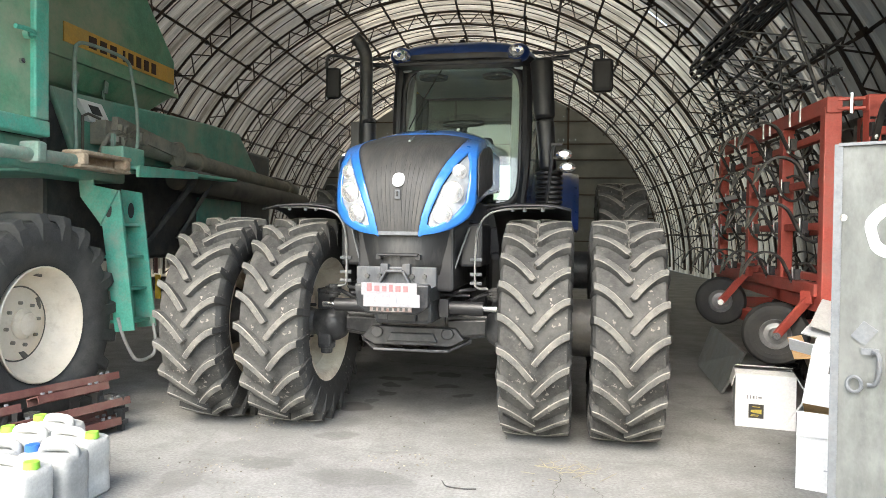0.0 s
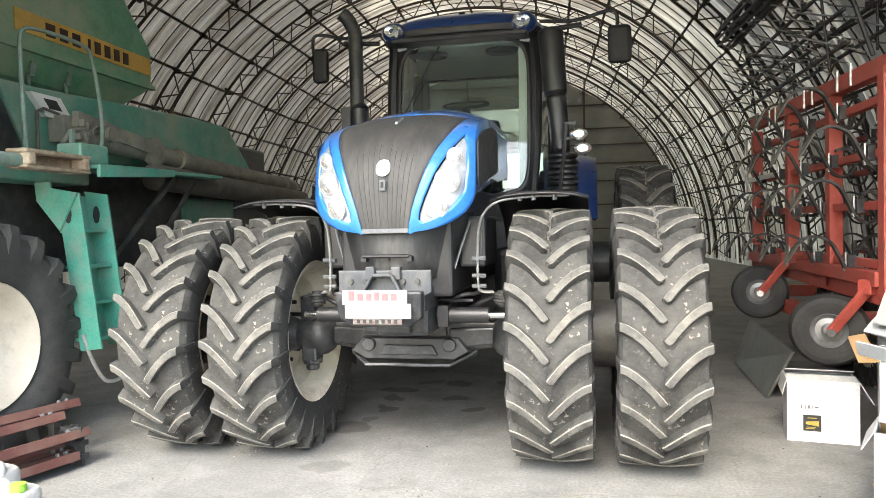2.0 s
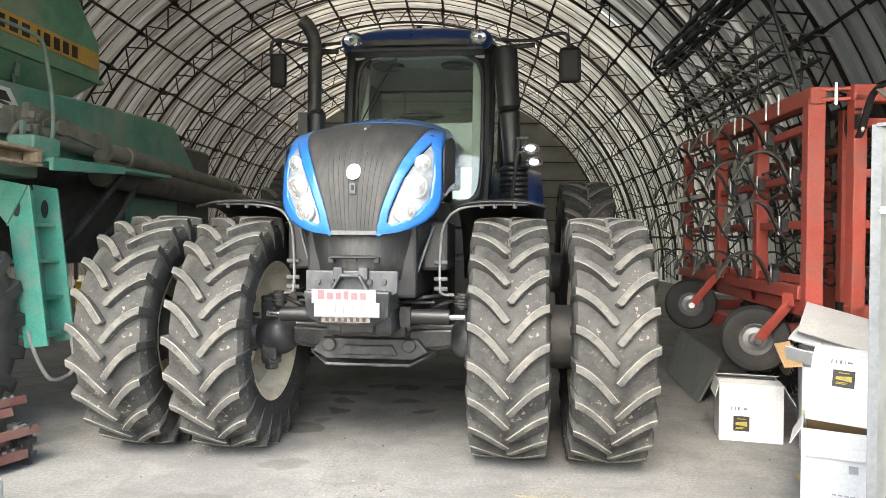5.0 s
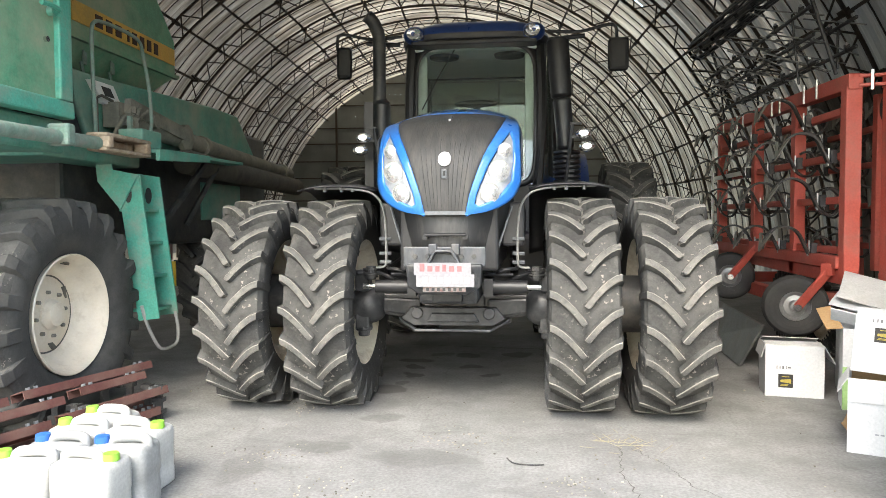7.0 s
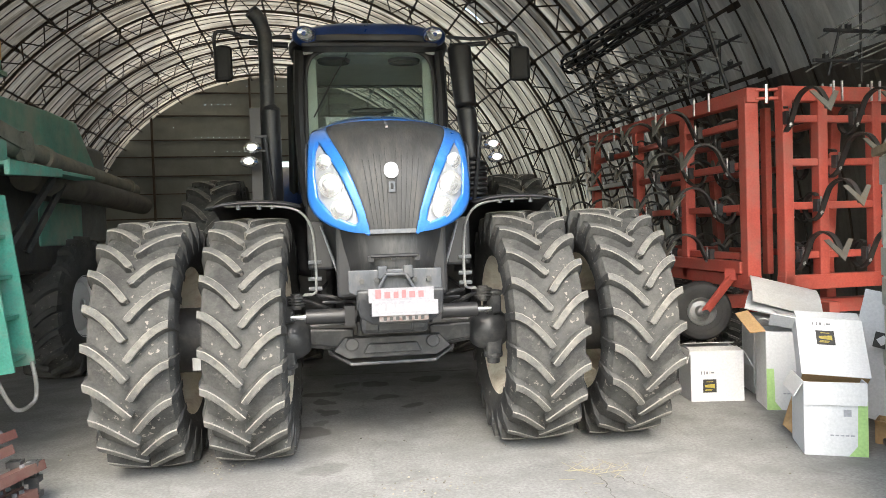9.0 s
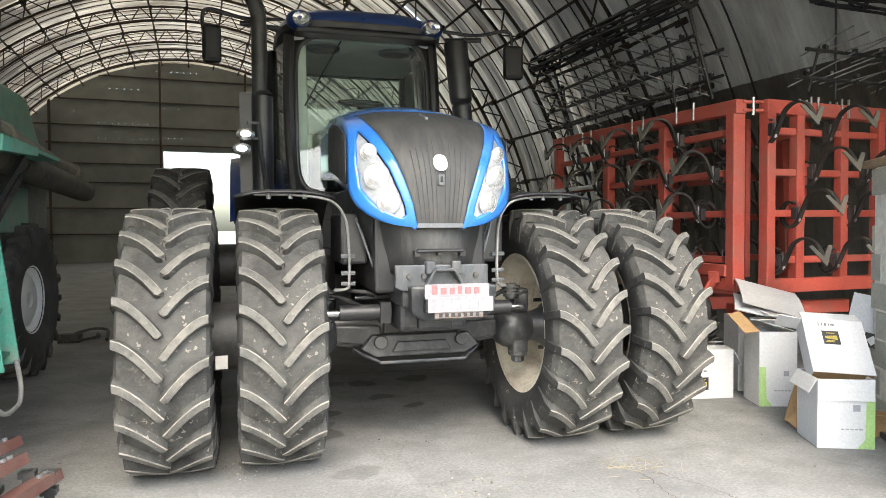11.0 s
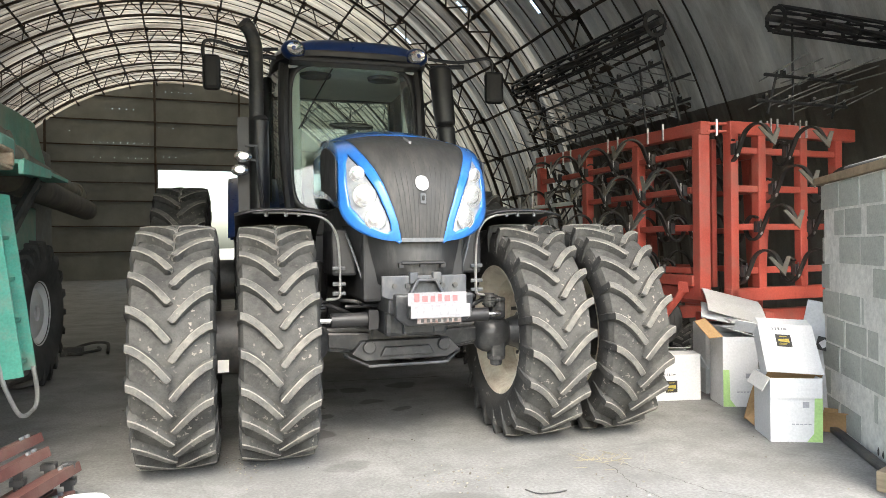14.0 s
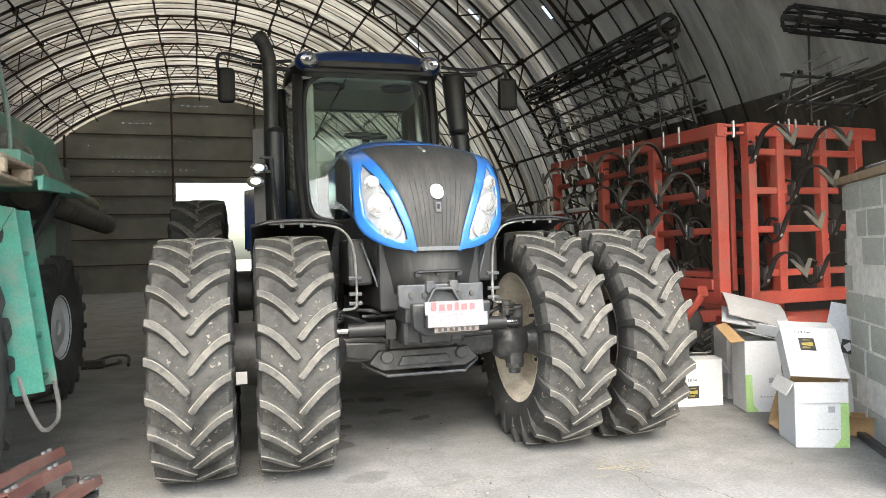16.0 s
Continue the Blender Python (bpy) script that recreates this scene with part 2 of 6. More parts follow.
MESH = surface("fine_dark_mesh", (0.035, 0.035, 0.037), 0.5, vary=0.25, dirt=(0.09, 0.085, 0.08), dirt_amount=0.3, dirt_scale=4)
RED_INK = surface("red_ink", (0.25, 0.11, 0.115), 0.6, vary=0.05)
PALE_INK = surface("pale_ink", (0.28, 0.29, 0.32), 0.6, vary=0.05)
DARK_INK = surface("dark_ink", (0.03, 0.03, 0.03), 0.6, vary=0.1)
YELLOW = surface("yellow_paint", (0.72, 0.48, 0.03), 0.5, vary=0.15, dirt=(0.3, 0.22, 0.1), dirt_amount=0.3)
LABEL_YELLOW = surface("faded_label_yellow", (0.4, 0.32, 0.06), 0.6, vary=0.35, scale=40)
ORANGE = surface("orange_stripe", (0.72, 0.43, 0.08), 0.55, vary=0.15, dirt=(0.4, 0.33, 0.14), dirt_amount=0.4, dirt_scale=2)
BRACKET_RUST = surface("rusty_cream_bracket", (0.42, 0.34, 0.25), 0.75, vary=0.3, dirt=(0.2, 0.11, 0.06), dirt_amount=0.45, dirt_scale=7)
NAME_INK = surface("dark_brown_lettering", (0.05, 0.022, 0.014), 0.6, vary=0.2)
GREEN = surface("green_paint", (0.12, 0.35, 0.21), 0.5, vary=0.22, dirt=(0.36, 0.41, 0.29), dirt_amount=0.62, dirt_scale=1.3, coat=0.1)
TEAL = surface("teal_paint", (0.09, 0.3, 0.23), 0.5, vary=0.22, dirt=(0.3, 0.35, 0.28), dirt_amount=0.55, dirt_scale=1.6, coat=0.1)
MINT = surface("mint_green_paint", (0.1, 0.4, 0.3), 0.5, vary=0.2, dirt=(0.3, 0.33, 0.27), dirt_amount=0.48, dirt_scale=4)
DUSTY = surface("dusty_tube", (0.22, 0.21, 0.18), 0.85, vary=0.3, dirt=(0.32, 0.29, 0.23), dirt_amount=0.5, dirt_scale=4)
DARK_DUSTY = surface("dark_dusty_tube", (0.11, 0.1, 0.088), 0.85, vary=0.3, dirt=(0.17, 0.155, 0.125), dirt_amount=0.5, dirt_scale=4)
HANDRAIL = surface("worn_rail_paint", (0.2, 0.3, 0.25), 0.55, vary=0.3, scale=12, dirt=(0.3, 0.29, 0.26), dirt_amount=0.5, dirt_scale=10)
RED = surface("red_orange_paint", (0.47, 0.086, 0.06), 0.5, vary=0.18, dirt=(0.26, 0.115, 0.09), dirt_amount=0.45, dirt_scale=3)
TINE = surface("spring_steel", (0.05, 0.047, 0.043), 0.5, 0.35, vary=0.3, dirt=(0.085, 0.074, 0.062), dirt_amount=0.36, dirt_scale=6)
SHARE = surface("worn_share_steel", (0.17, 0.165, 0.14), 0.5, 0.3, vary=0.3, dirt=(0.2, 0.14, 0.09), dirt_amount=0.4, dirt_scale=8)
MAROON = surface("red_oxide_primer", (0.098, 0.036, 0.03), 0.7, vary=0.25, dirt=(0.14, 0.09, 0.07), dirt_amount=0.45, dirt_scale=5)
CARD_WHITE = surface("white_coated_card", (0.56, 0.57, 0.585), 0.55, vary=0.03, dirt=(0.5, 0.5, 0.48), dirt_amount=0.1, dirt_scale=3, bump=0.05)
CARD_BROWN = surface("brown_card", (0.36, 0.23, 0.11), 0.85, vary=0.15, dirt=(0.25, 0.16, 0.08), dirt_amount=0.3)
CARD_GREEN = surface("green_print", (0.34, 0.52, 0.2), 0.55, vary=0.1)
CARD_GREY = surface("grey_card", (0.55, 0.55, 0.54), 0.75, vary=0.1, dirt=(0.4, 0.37, 0.32), dirt_amount=0.3)
CAN = surface("white_plastic", (0.42, 0.42, 0.4), 0.4, vary=0.06, dirt=(0.3, 0.28, 0.22), dirt_amount=0.25, dirt_scale=5, bump=0.04)
CAN_GREY = surface("cloudy_plastic", (0.28, 0.285, 0.28), 0.4, vary=0.12, dirt=(0.2, 0.185, 0.15), dirt_amount=0.3, dirt_scale=5, bump=0.04)
LIME = surface("lime_cap", (0.24, 0.5, 0.05), 0.4, vary=0.08, bump=0.02)
CAPBLUE = surface("blue_cap", (0.03, 0.12, 0.42), 0.4, vary=0.08, bump=0.02)
ZINC = surface("galvanised_sheet", (0.24, 0.245, 0.24), 0.45, 0.45, vary=0.22, scale=3, dirt=(0.3, 0.27, 0.22), dirt_amount=0.35, dirt_scale=2)
GATE_SHEET = surface("dull_gate_sheet", (0.165, 0.172, 0.165), 0.5, 0.35, vary=0.4, scale=2.6, dirt=(0.075, 0.08, 0.074), dirt_amount=0.55, dirt_scale=3.2, bump=0.04, speckle=0.05, stretch=(1, 1, 0.5))
CASTOR_RUBBER = surface("castor_rubber", (0.03, 0.03, 0.029), 0.7, vary=0.3, dirt=(0.075, 0.07, 0.062), dirt_amount=0.4, dirt_scale=7, bump=0.2)
CASTOR_RIM = surface("scuffed_silver_rim", (0.33, 0.33, 0.325), 0.4, 0.5, vary=0.2, dirt=(0.2, 0.18, 0.15), dirt_amount=0.3, dirt_scale=8)
AXLE = surface("black_axle_paint", (0.034, 0.036, 0.04), 0.34, 0.1, vary=0.35, dirt=(0.125, 0.122, 0.115), dirt_amount=0.42, dirt_scale=6)
HARROW_STEEL = surface("black_harrow_steel", (0.028, 0.028, 0.03), 0.45, 0.2, vary=0.35, dirt=(0.07, 0.066, 0.06), dirt_amount=0.3, dirt_scale=9)
BRACKET = surface("scratched_blue_grey_steel", (0.085, 0.09, 0.1), 0.45, 0.35, vary=0.35, scale=12, dirt=(0.17, 0.165, 0.155), dirt_amount=0.4, dirt_scale=9, stretch=(1, 1, 0.4))
SKIRT = surface("dusty_black_skirt", (0.03, 0.03, 0.031), 0.42, vary=0.3, dirt=(0.13, 0.125, 0.115), dirt_amount=0.38, dirt_scale=7, stretch=(1, 1, 0.22), bump=0.05)
SPIKE = surface("grey_spike_steel", (0.22, 0.22, 0.21), 0.5, 0.5, vary=0.3, dirt=(0.06, 0.05, 0.04), dirt_amount=0.35, dirt_scale=9)
FINE_INK = surface("grey_print", (0.14, 0.14, 0.15), 0.6, vary=0.1)
WOOD = surface("old_wood", (0.34, 0.27, 0.18), 0.8, vary=0.3, scale=8, stretch=(1, 0.12, 1), dirt=(0.2, 0.17, 0.13), dirt_amount=0.35)
BLOCK = surface("concrete_block", (0.48, 0.495, 0.445), 0.9, vary=0.14, scale=14, dirt=(0.42, 0.42, 0.39), dirt_amount=0.3, dirt_scale=3, bump=0.6, fine=70, random_object=0.09)
MORTAR = surface("mortar", (0.78, 0.77, 0.72), 0.95, vary=0.2, scale=18, bump=0.8, fine=50)
ROOF_SHEET = surface("roof_sheet", (0.63, 0.55, 0.4), 0.55, 0.12, vary=0.3, scale=1.2, dirt=(0.2, 0.165, 0.115), dirt_amount=0.72, dirt_scale=1.3, bump=0.1, stretch=(0.3, 2.2, 0.3))
DENSE_SHEET = surface("dense_roof_sheet", (0.56, 0.5, 0.39), 0.55, 0.12, vary=0.3, scale=1.2, dirt=(0.19, 0.155, 0.11), dirt_amount=0.75, dirt_scale=1.3, bump=0.1, stretch=(0.3, 2.2, 0.3))
DENSER_SHEET = surface("denser_roof_sheet", (0.5, 0.46, 0.38), 0.55, 0.15, vary=0.3, scale=1.2, dirt=(0.17, 0.145, 0.11), dirt_amount=0.75, dirt_scale=1.2, bump=0.1, stretch=(0.3, 2.2, 0.3))
ROOF_METAL = surface("near_opaque_roof_sheet", (0.61, 0.61, 0.565), 0.5, 0.25, vary=0.3, scale=1.2, dirt=(0.2, 0.18, 0.15), dirt_amount=0.45, dirt_scale=0.7, bump=0.1, stretch=(0.35, 1.6, 0.35))
TRUSS = surface("rusty_truss_steel", (0.06, 0.048, 0.039), 0.75, 0.2, vary=0.35, dirt=(0.09, 0.055, 0.035), dirt_amount=0.4)
BACKSHEET = surface("dark_wall_sheet", (0.19, 0.2, 0.19), 0.75, vary=0.25, scale=0.8, dirt=(0.14, 0.148, 0.138), dirt_amount=0.4, dirt_scale=0.5)
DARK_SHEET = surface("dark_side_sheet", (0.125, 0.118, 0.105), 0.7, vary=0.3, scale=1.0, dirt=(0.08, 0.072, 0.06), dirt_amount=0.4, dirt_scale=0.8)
PLASTER = surface("unseen_front_sheet", (0.5, 0.5, 0.46), 0.8, vary=0.2, scale=1.0, dirt=(0.2, 0.18, 0.15), dirt_amount=0.4)
INTERIOR = surface("grey_cab_lining", (0.8, 0.82, 0.78), 0.8, vary=0.1)
SEAT = surface("dark_seat_cloth", (0.05, 0.055, 0.065), 0.9, vary=0.2)


def let_light_through(m, share):
    """Thin pale sheet: part of the daylight on its outer side comes through, scattered."""
    n, link = m.node_tree.nodes, m.node_tree.links.new
    b = n["Principled BSDF"]
    tr, mix = n.new("ShaderNodeBsdfTranslucent"), n.new("ShaderNodeMixShader")
    link(b.inputs["Base Color"].links[0].from_socket, tr.inputs["Color"])
    mix.inputs[0].default_value = share
    link(b.outputs[0], mix.inputs[1])
    link(tr.outputs[0], mix.inputs[2])
    link(mix.outputs[0], n["Material Output"].inputs["Surface"])


# translucency added to fill the hall with light, even a little through the metal
let_light_through(ROOF_SHEET, 0.44)
let_light_through(DENSE_SHEET, 0.28)
let_light_through(DENSER_SHEET, 0.16)
let_light_through(ROOF_METAL, 0.022)
GRIT = surface("grit", (0.24, 0.22, 0.18), 0.9, vary=0.3, island=0.6)
STRAW = surface("straw", (0.3, 0.265, 0.185), 0.8, vary=0.25)
GLASS = glass_material("cab_glass", (0.74, 0.83, 0.78))


def floor_material():
    """Old concrete: mottled, dusty, with cracks and a few oil stains under the tractor."""
    m = surface("concrete_floor", (0.214, 0.213, 0.206), 0.8, vary=0.26, scale=1.6, dirt=(0.15, 0.148, 0.142), dirt_amount=0.45, dirt_scale=2.6, bump=0.25, fine=55, speckle=0.24)
    n, link = m.node_tree.nodes, m.node_tree.links.new
    b = n["Principled BSDF"]
    base = b.inputs["Base Color"].links[0].from_socket
    tc = n.new("ShaderNodeTexCoord")
    wob = n.new("ShaderNodeTexNoise")
    wob.inputs["Scale"].default_value, wob.inputs["Detail"].default_value = 5.0, 5.0
    link(tc.outputs["Object"], wob.inputs["Vector"])
    sub = n.new("ShaderNodeVectorMath")
    sub.operation = "MULTIPLY_ADD"
    sub.inputs[1].default_value, sub.inputs[2].default_value = (0.24, 0.24, 0), (-0.12, -0.12, 0)
    link(wob.outputs["Color"], sub.inputs[0])
    add = n.new("ShaderNodeVectorMath")
    link(tc.outputs["Object"], add.inputs[0])
    link(sub.outputs[0], add.inputs[1])
    total = None
    for x, y, rx, ry, a in STAINS:
        mp = n.new("ShaderNodeMapping")
        mp.vector_type = "TEXTURE"
        mp.inputs["Location"].default_value, mp.inputs["Scale"].default_value = (x, y, 0), (rx, ry, 1)
        link(add.outputs[0], mp.inputs["Vector"])
        ln = n.new("ShaderNodeVectorMath")
        ln.operation = "LENGTH"
        link(mp.outputs[0], ln.inputs[0])
        r = n.new("ShaderNodeMapRange")
        for key, value in (("From Min", 1.05), ("From Max", 0.85), ("To Max", a)):
            r.inputs[key].default_value = value
        link(ln.outputs["Value"], r.inputs["Value"])
        if total:
            mx = n.new("ShaderNodeMath")
            mx.operation = "MAXIMUM"
            link(total, mx.inputs[0])
            link(r.outputs[0], mx.inputs[1])
            total = mx.outputs[0]
        else:
            total = r.outputs[0]
    vor = n.new("ShaderNodeTexVoronoi")
    vor.feature = "DISTANCE_TO_EDGE"
    vor.inputs["Scale"].default_value = 0.42
    link(add.outputs[0], vor.inputs["Vector"])
    cr = n.new("ShaderNodeMapRange")
    for key, value in (("From Min", 0.005), ("From Max", 0.0), ("To Max", 0.2)):
        cr.inputs[key].default_value = value
    link(vor.outputs["Distance"], cr.inputs["Value"])
    mx = n.new("ShaderNodeMath")
    mx.operation = "MAXIMUM"
    link(total, mx.inputs[0])
    link(cr.outputs[0], mx.inputs[1])
    q = n.new("ShaderNodeMix")
    q.data_type = "RGBA"
    q.inputs[7].default_value = (0.075, 0.07, 0.065, 1)
    link(mx.outputs[0], q.inputs[0])
    link(base, q.inputs[6])
    link(q.outputs[2], b.inputs["Base Color"])
    return m


STAINS = [(-0.44, 5.67, 0.1, 0.1, 0.8), (-0.5, 6.27, 0.15, 0.11, 0.8), (-0.46, 6.0, 0.07, 0.09, 0.75), (-0.55, 5.15, 0.13, 0.16, 0.75), (-0.48, 5.36, 0.07, 0.07, 0.6), (0.24, 5.71, 0.1, 0.08, 0.75), (0.04, 6.04, 0.12, 0.09, 0.75), (-0.01, 6.56, 0.12, 0.12, 0.75), (0.47, 6.62, 0.14, 0.14, 0.7),
          (-0.26, 6.6, 0.12, 0.08, 0.6), (-0.46, 4.35, 0.16, 0.1, 0.4), (-0.75, 3.75, 0.2, 0.1, 0.4), (0.6, 3.2, 0.3, 0.1, 0.25), (-0.1, 3.6, 0.35, 0.14, 0.3), (-1.05, 3.4, 0.12, 0.3, 0.3)]
FLOOR = floor_material()
CRACK = surface("crack_dust", (0.1, 0.095, 0.085), 0.95, vary=0.4, scale=30)
DIRT = surface("dry_earth", (0.3, 0.27, 0.2), 0.95, vary=0.3, scale=0.4, dirt=(0.12, 0.15, 0.06), dirt_amount=0.35, dirt_scale=0.15, bump=0.5, fine=12)

# ---------- the hangar ----------
HANGAR = pose(-1.23, 0.2, 0, 0, 0, 2.3)
R_IN, R_OUT, R_ROOF, Z0, Y_FRONT, Y_BACK = 8.0, 8.42, 8.5, 0.15, 2.3, 33.0


def arch(r, a, y):
    """A point of the vault: a in degrees from the right foot over the crown to the left foot."""
    return Vector((r * math.cos(radians(a)), y, Z0 + r * math.sin(radians(a))))


bm = bmesh.new()
for x0, x1, y0, y1 in ((-400, 400, -400, 0.3), (-400, 400, 42, 700), (-400, -9.6, 0.3, 42), (9.0, 400, 0.3, 42)):
    grid(bm, [[(x0, y0, -0.02), (x1, y0, -0.02)], [(x0, y1, -0.02), (x1, y1, -0.02)]])
tagged(part("ground", bm, DIRT), "dry trodden earth yard with sparse grass", "ground", kind="structure")
bm = bmesh.new()
grid(bm, [[(-11 + 20.5 * i / 8, -3 + 46 * j / 16, 0) for i in range(9)] for j in range(17)])
tagged(part("floor", bm, FLOOR), "grey worn concrete floor with oil stains and cracks", "floor", kind="structure")

# roof: corrugated sheets bent over the vault, with open slits where sheets have parted
SLITS = ((48, 13.88), (42.3, 11.72), (45.2, 13.7), (51, 17.1))
ys, step = [], 0.09
n_y = int((Y_BACK + 0.2 - Y_FRONT) / step)
bm = bmesh.new()
angles = [-1 + 182 * i / 91 for i in range(92)]
rows = []
for j in range(n_y + 1):
    y = Y_FRONT + j * step
    d = (0.0, 0.0, 0.035, 0.035)[j % 4]
    rows.append([bm.verts.new(arch(R_ROOF + d, a, y)) for a in angles])
for j in range(n_y):
    y = Y_FRONT + (j + 0.5) * step
    for i in range(91):
        a = angles[i] + 1
        if any(abs(a - sa) < 1.3 and abs(y - sy) < step / 2 for sa, sy in SLITS):
            continue
        bm.faces.new((rows[j][i], rows[j][i + 1], rows[j + 1][i + 1], rows[j + 1][i]))
# tone by zone: darkest low right near the front, denser sheets mid-right and left
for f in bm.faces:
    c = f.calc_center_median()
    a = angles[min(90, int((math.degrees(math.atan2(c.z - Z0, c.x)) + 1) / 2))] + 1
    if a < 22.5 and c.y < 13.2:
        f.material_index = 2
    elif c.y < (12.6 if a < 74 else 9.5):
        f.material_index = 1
    elif a < 74 and c.y < 17:
        f.material_index = 4 if (c.y * 0.9) % 1 < 0.45 else 3
    else:
        # worn: how much denser, rising down the left slope and towards the front
        worn = (a - 100) / 40 + (22 - c.y) / 24 + 0.1 * math.sin(c.y * 1.7)
        f.material_index = (4 if worn > 0.55 else 3 if worn > 0.2 else 0) if a > 96 else 0
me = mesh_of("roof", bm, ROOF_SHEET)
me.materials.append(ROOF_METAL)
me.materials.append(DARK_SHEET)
me.materials.append(DENSE_SHEET)
me.materials.append(DENSER_SHEET)
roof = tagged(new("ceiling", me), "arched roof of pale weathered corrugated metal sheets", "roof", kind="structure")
roof.matrix_basis = HANGAR

# arched lattice trusses
N_WEB = 38


def roof_truss():
    t = thing("roof_truss", "rusty dark steel lattice arch truss under the roof", "truss", group="roof trusses", kind="structure")
    for name, r, w in (("inner_chord", R_IN, 0.034), ("outer_chord", R_OUT, 0.036)):
        bm = bmesh.new()
        tube(bm, [arch(r, 180 * i / 72, 0) for i in range(73)], w, 6)
        part(name, bm, TRUSS, t)
    bm = bmesh.new()
    for i in range(N_WEB):
        a0, a1, a2 = (180 * k / (2 * N_WEB) for k in (2 * i, 2 * i + 1, 2 * i + 2))
        beam(bm, arch(R_OUT, a0, 0), arch(R_IN, a1, 0), 0.028, 0.028)
        beam(bm, arch(R_IN, a1, 0), arch(R_OUT, a2, 0), 0.028, 0.028)
    part("web", bm, TRUSS, t)
    return t


first = roof_truss()
truss_at = [10.68 + 2.78 * k for k in range(8)]
first.matrix_basis = HANGAR @ pose(0, truss_at[0], 0)
for y in truss_at[1:]:
    copy_thing(first, HANGAR @ pose(0, y, 0))

# purlins along the hangar, pieced together at the trusses and nowhere quite straight
joints = [9.2] + truss_at + [Y_BACK]
for k in range(23):
    a = 9.1 + 7.35 * k
    bm = bmesh.new()
    for y0, y1 in zip(joints, joints[1:]):
        out = arch(1, a, 0) - arch(0, a, 0)
        d0, d1 = a + random.uniform(-0.3, 0.3), a + random.uniform(-0.3, 0.3)
        beam(bm, arch(R_OUT + random.uniform(-0.05, 0.02), d0, y0 - 0.12), arch(R_OUT + random.uniform(-0.05, 0.02), d1, y1 + 0.12), 0.055, 0.07, out)
        if y0 > 8:
            box(bm, arch(R_OUT - 0.03, a, y0), (0.1, 0.2, 0.1), pose(0, 0, 0, 0, 90 - a, 0))
    tagged(part("purlin", bm, TRUSS, m=HANGAR), "long rusty steel purlin under the roof", "purlin", group="purlins", kind="structure")
# sheet-joint ribs between the trusses
bm = bmesh.new()
for y0 in [7.9] + truss_at:
    for d in (0.5, 0.93, 1.4, 1.86, 2.3):
        tube(bm, [arch(R_ROOF - 0.02, 180 * i / 60, y0 + d) for i in range(61)], 0.014, 4)
tagged(part("roof_rib", bm, TRUSS, m=HANGAR), "thin dark curved ribs holding the roof sheets", "rib", kind="structure")

# back wall with open gateway, girts, post and rows of bolt holes
GATE = (-1.05, 2.3, 4.78)
HOLES = ((8.24, -1.26, 0.46), (7.39, -3.37, -1.88), (6.64, -0.97, -0.34), (6.36, -4.5, -3.9), (5.92, -3.6, -1.26), (5.27, -3.6, -1.26), (5.36, -0.86, -0.23), (4.3, -4.45, -3.2), (3.84, -4.57, -3.08), (7.1, 2.4, 4.2), (6.0, 3.2, 4.6))
bm = bmesh.new()


def wall_span(z):
    return math.sqrt(max(0.01, (R_ROOF + 0.1) ** 2 - max(0, z - Z0) ** 2))


def wall_piece(x0, x1, z0, z1):
    top = max(wall_span(z0), wall_span(z1))
    x0, x1 = max(x0, -top), min(x1, top)
    if x1 - x0 > 0.001:
        grid(bm, [[(x0, Y_BACK, z0), (x1, Y_BACK, z0)], [(x0, Y_BACK, z1), (x1, Y_BACK, z1)]])


def wall_row(x0, x1, z0, z1):
    if z0 < GATE[2] - 1e-6:
        wall_piece(x0, GATE[0], z0, z1)
        wall_piece(GATE[1], x1, z0, z1)
    else:
        wall_piece(x0, x1, z0, z1)


levels = sorted({z - 0.015 for z, a, b in HOLES} | {z + 0.015 for z, a, b in HOLES} | {0.0, GATE[2]} | {0.3 * k for k in range(1, 31)})
for z0, z1 in zip(levels, levels[1:]):
    row = [h for h in HOLES if abs(h[0] - (z0 + z1) / 2) < 0.011]
    if not row:
        wall_row(-9, 9, z0, z1)
        continue
    _, a, b = row[0]
    cuts = [a + 0.27 * k + random.uniform(-0.03, 0.03) for k in range(int((b - a) / 0.27) + 1) if random.random() < 0.8]
    x = -9
    for c in cuts:
        wall_row(x, c - 0.014, z0, z1)
        x = c + 0.014
    wall_row(x, 9, z0, z1)
tagged(part("wall_back", bm, BACKSHEET, m=HANGAR), "dark sheet-metal end wall with an open gateway", "wall", kind="structure")
bm = bmesh.new()
for z in (1.2, 2.3, 3.39, 4.19, 5.04, 5.79, 6.87, 7.9):
    s = wall_span(z) - 0.05
    for x0, x1 in (((-s, GATE[0]), (GATE[1], s)) if z < GATE[2] else ((-s, s),)):
        beam(bm, (x0, Y_BACK - 0.08, z), (x1, Y_BACK - 0.08, z), 0.06, 0.05)
for x in (GATE[0] - 0.1, GATE[1] + 0.1, -5.4, 4.2):
    beam(bm, (x, Y_BACK - 0.2, 0), (x, Y_BACK - 0.2, wall_span(abs(x)) + 0.1), 0.09, 0.1, (0, 1, 0))
tagged(part("wall_frame", bm, TRUSS, m=HANGAR), "dark steel girts and posts of the end wall", "frame", kind="structure")

# front wall, out of view: added, its entrance sized to shape daylight and reflections
ENTRY = (-5.6, 5.4, 3.6)
bm = bmesh.new()
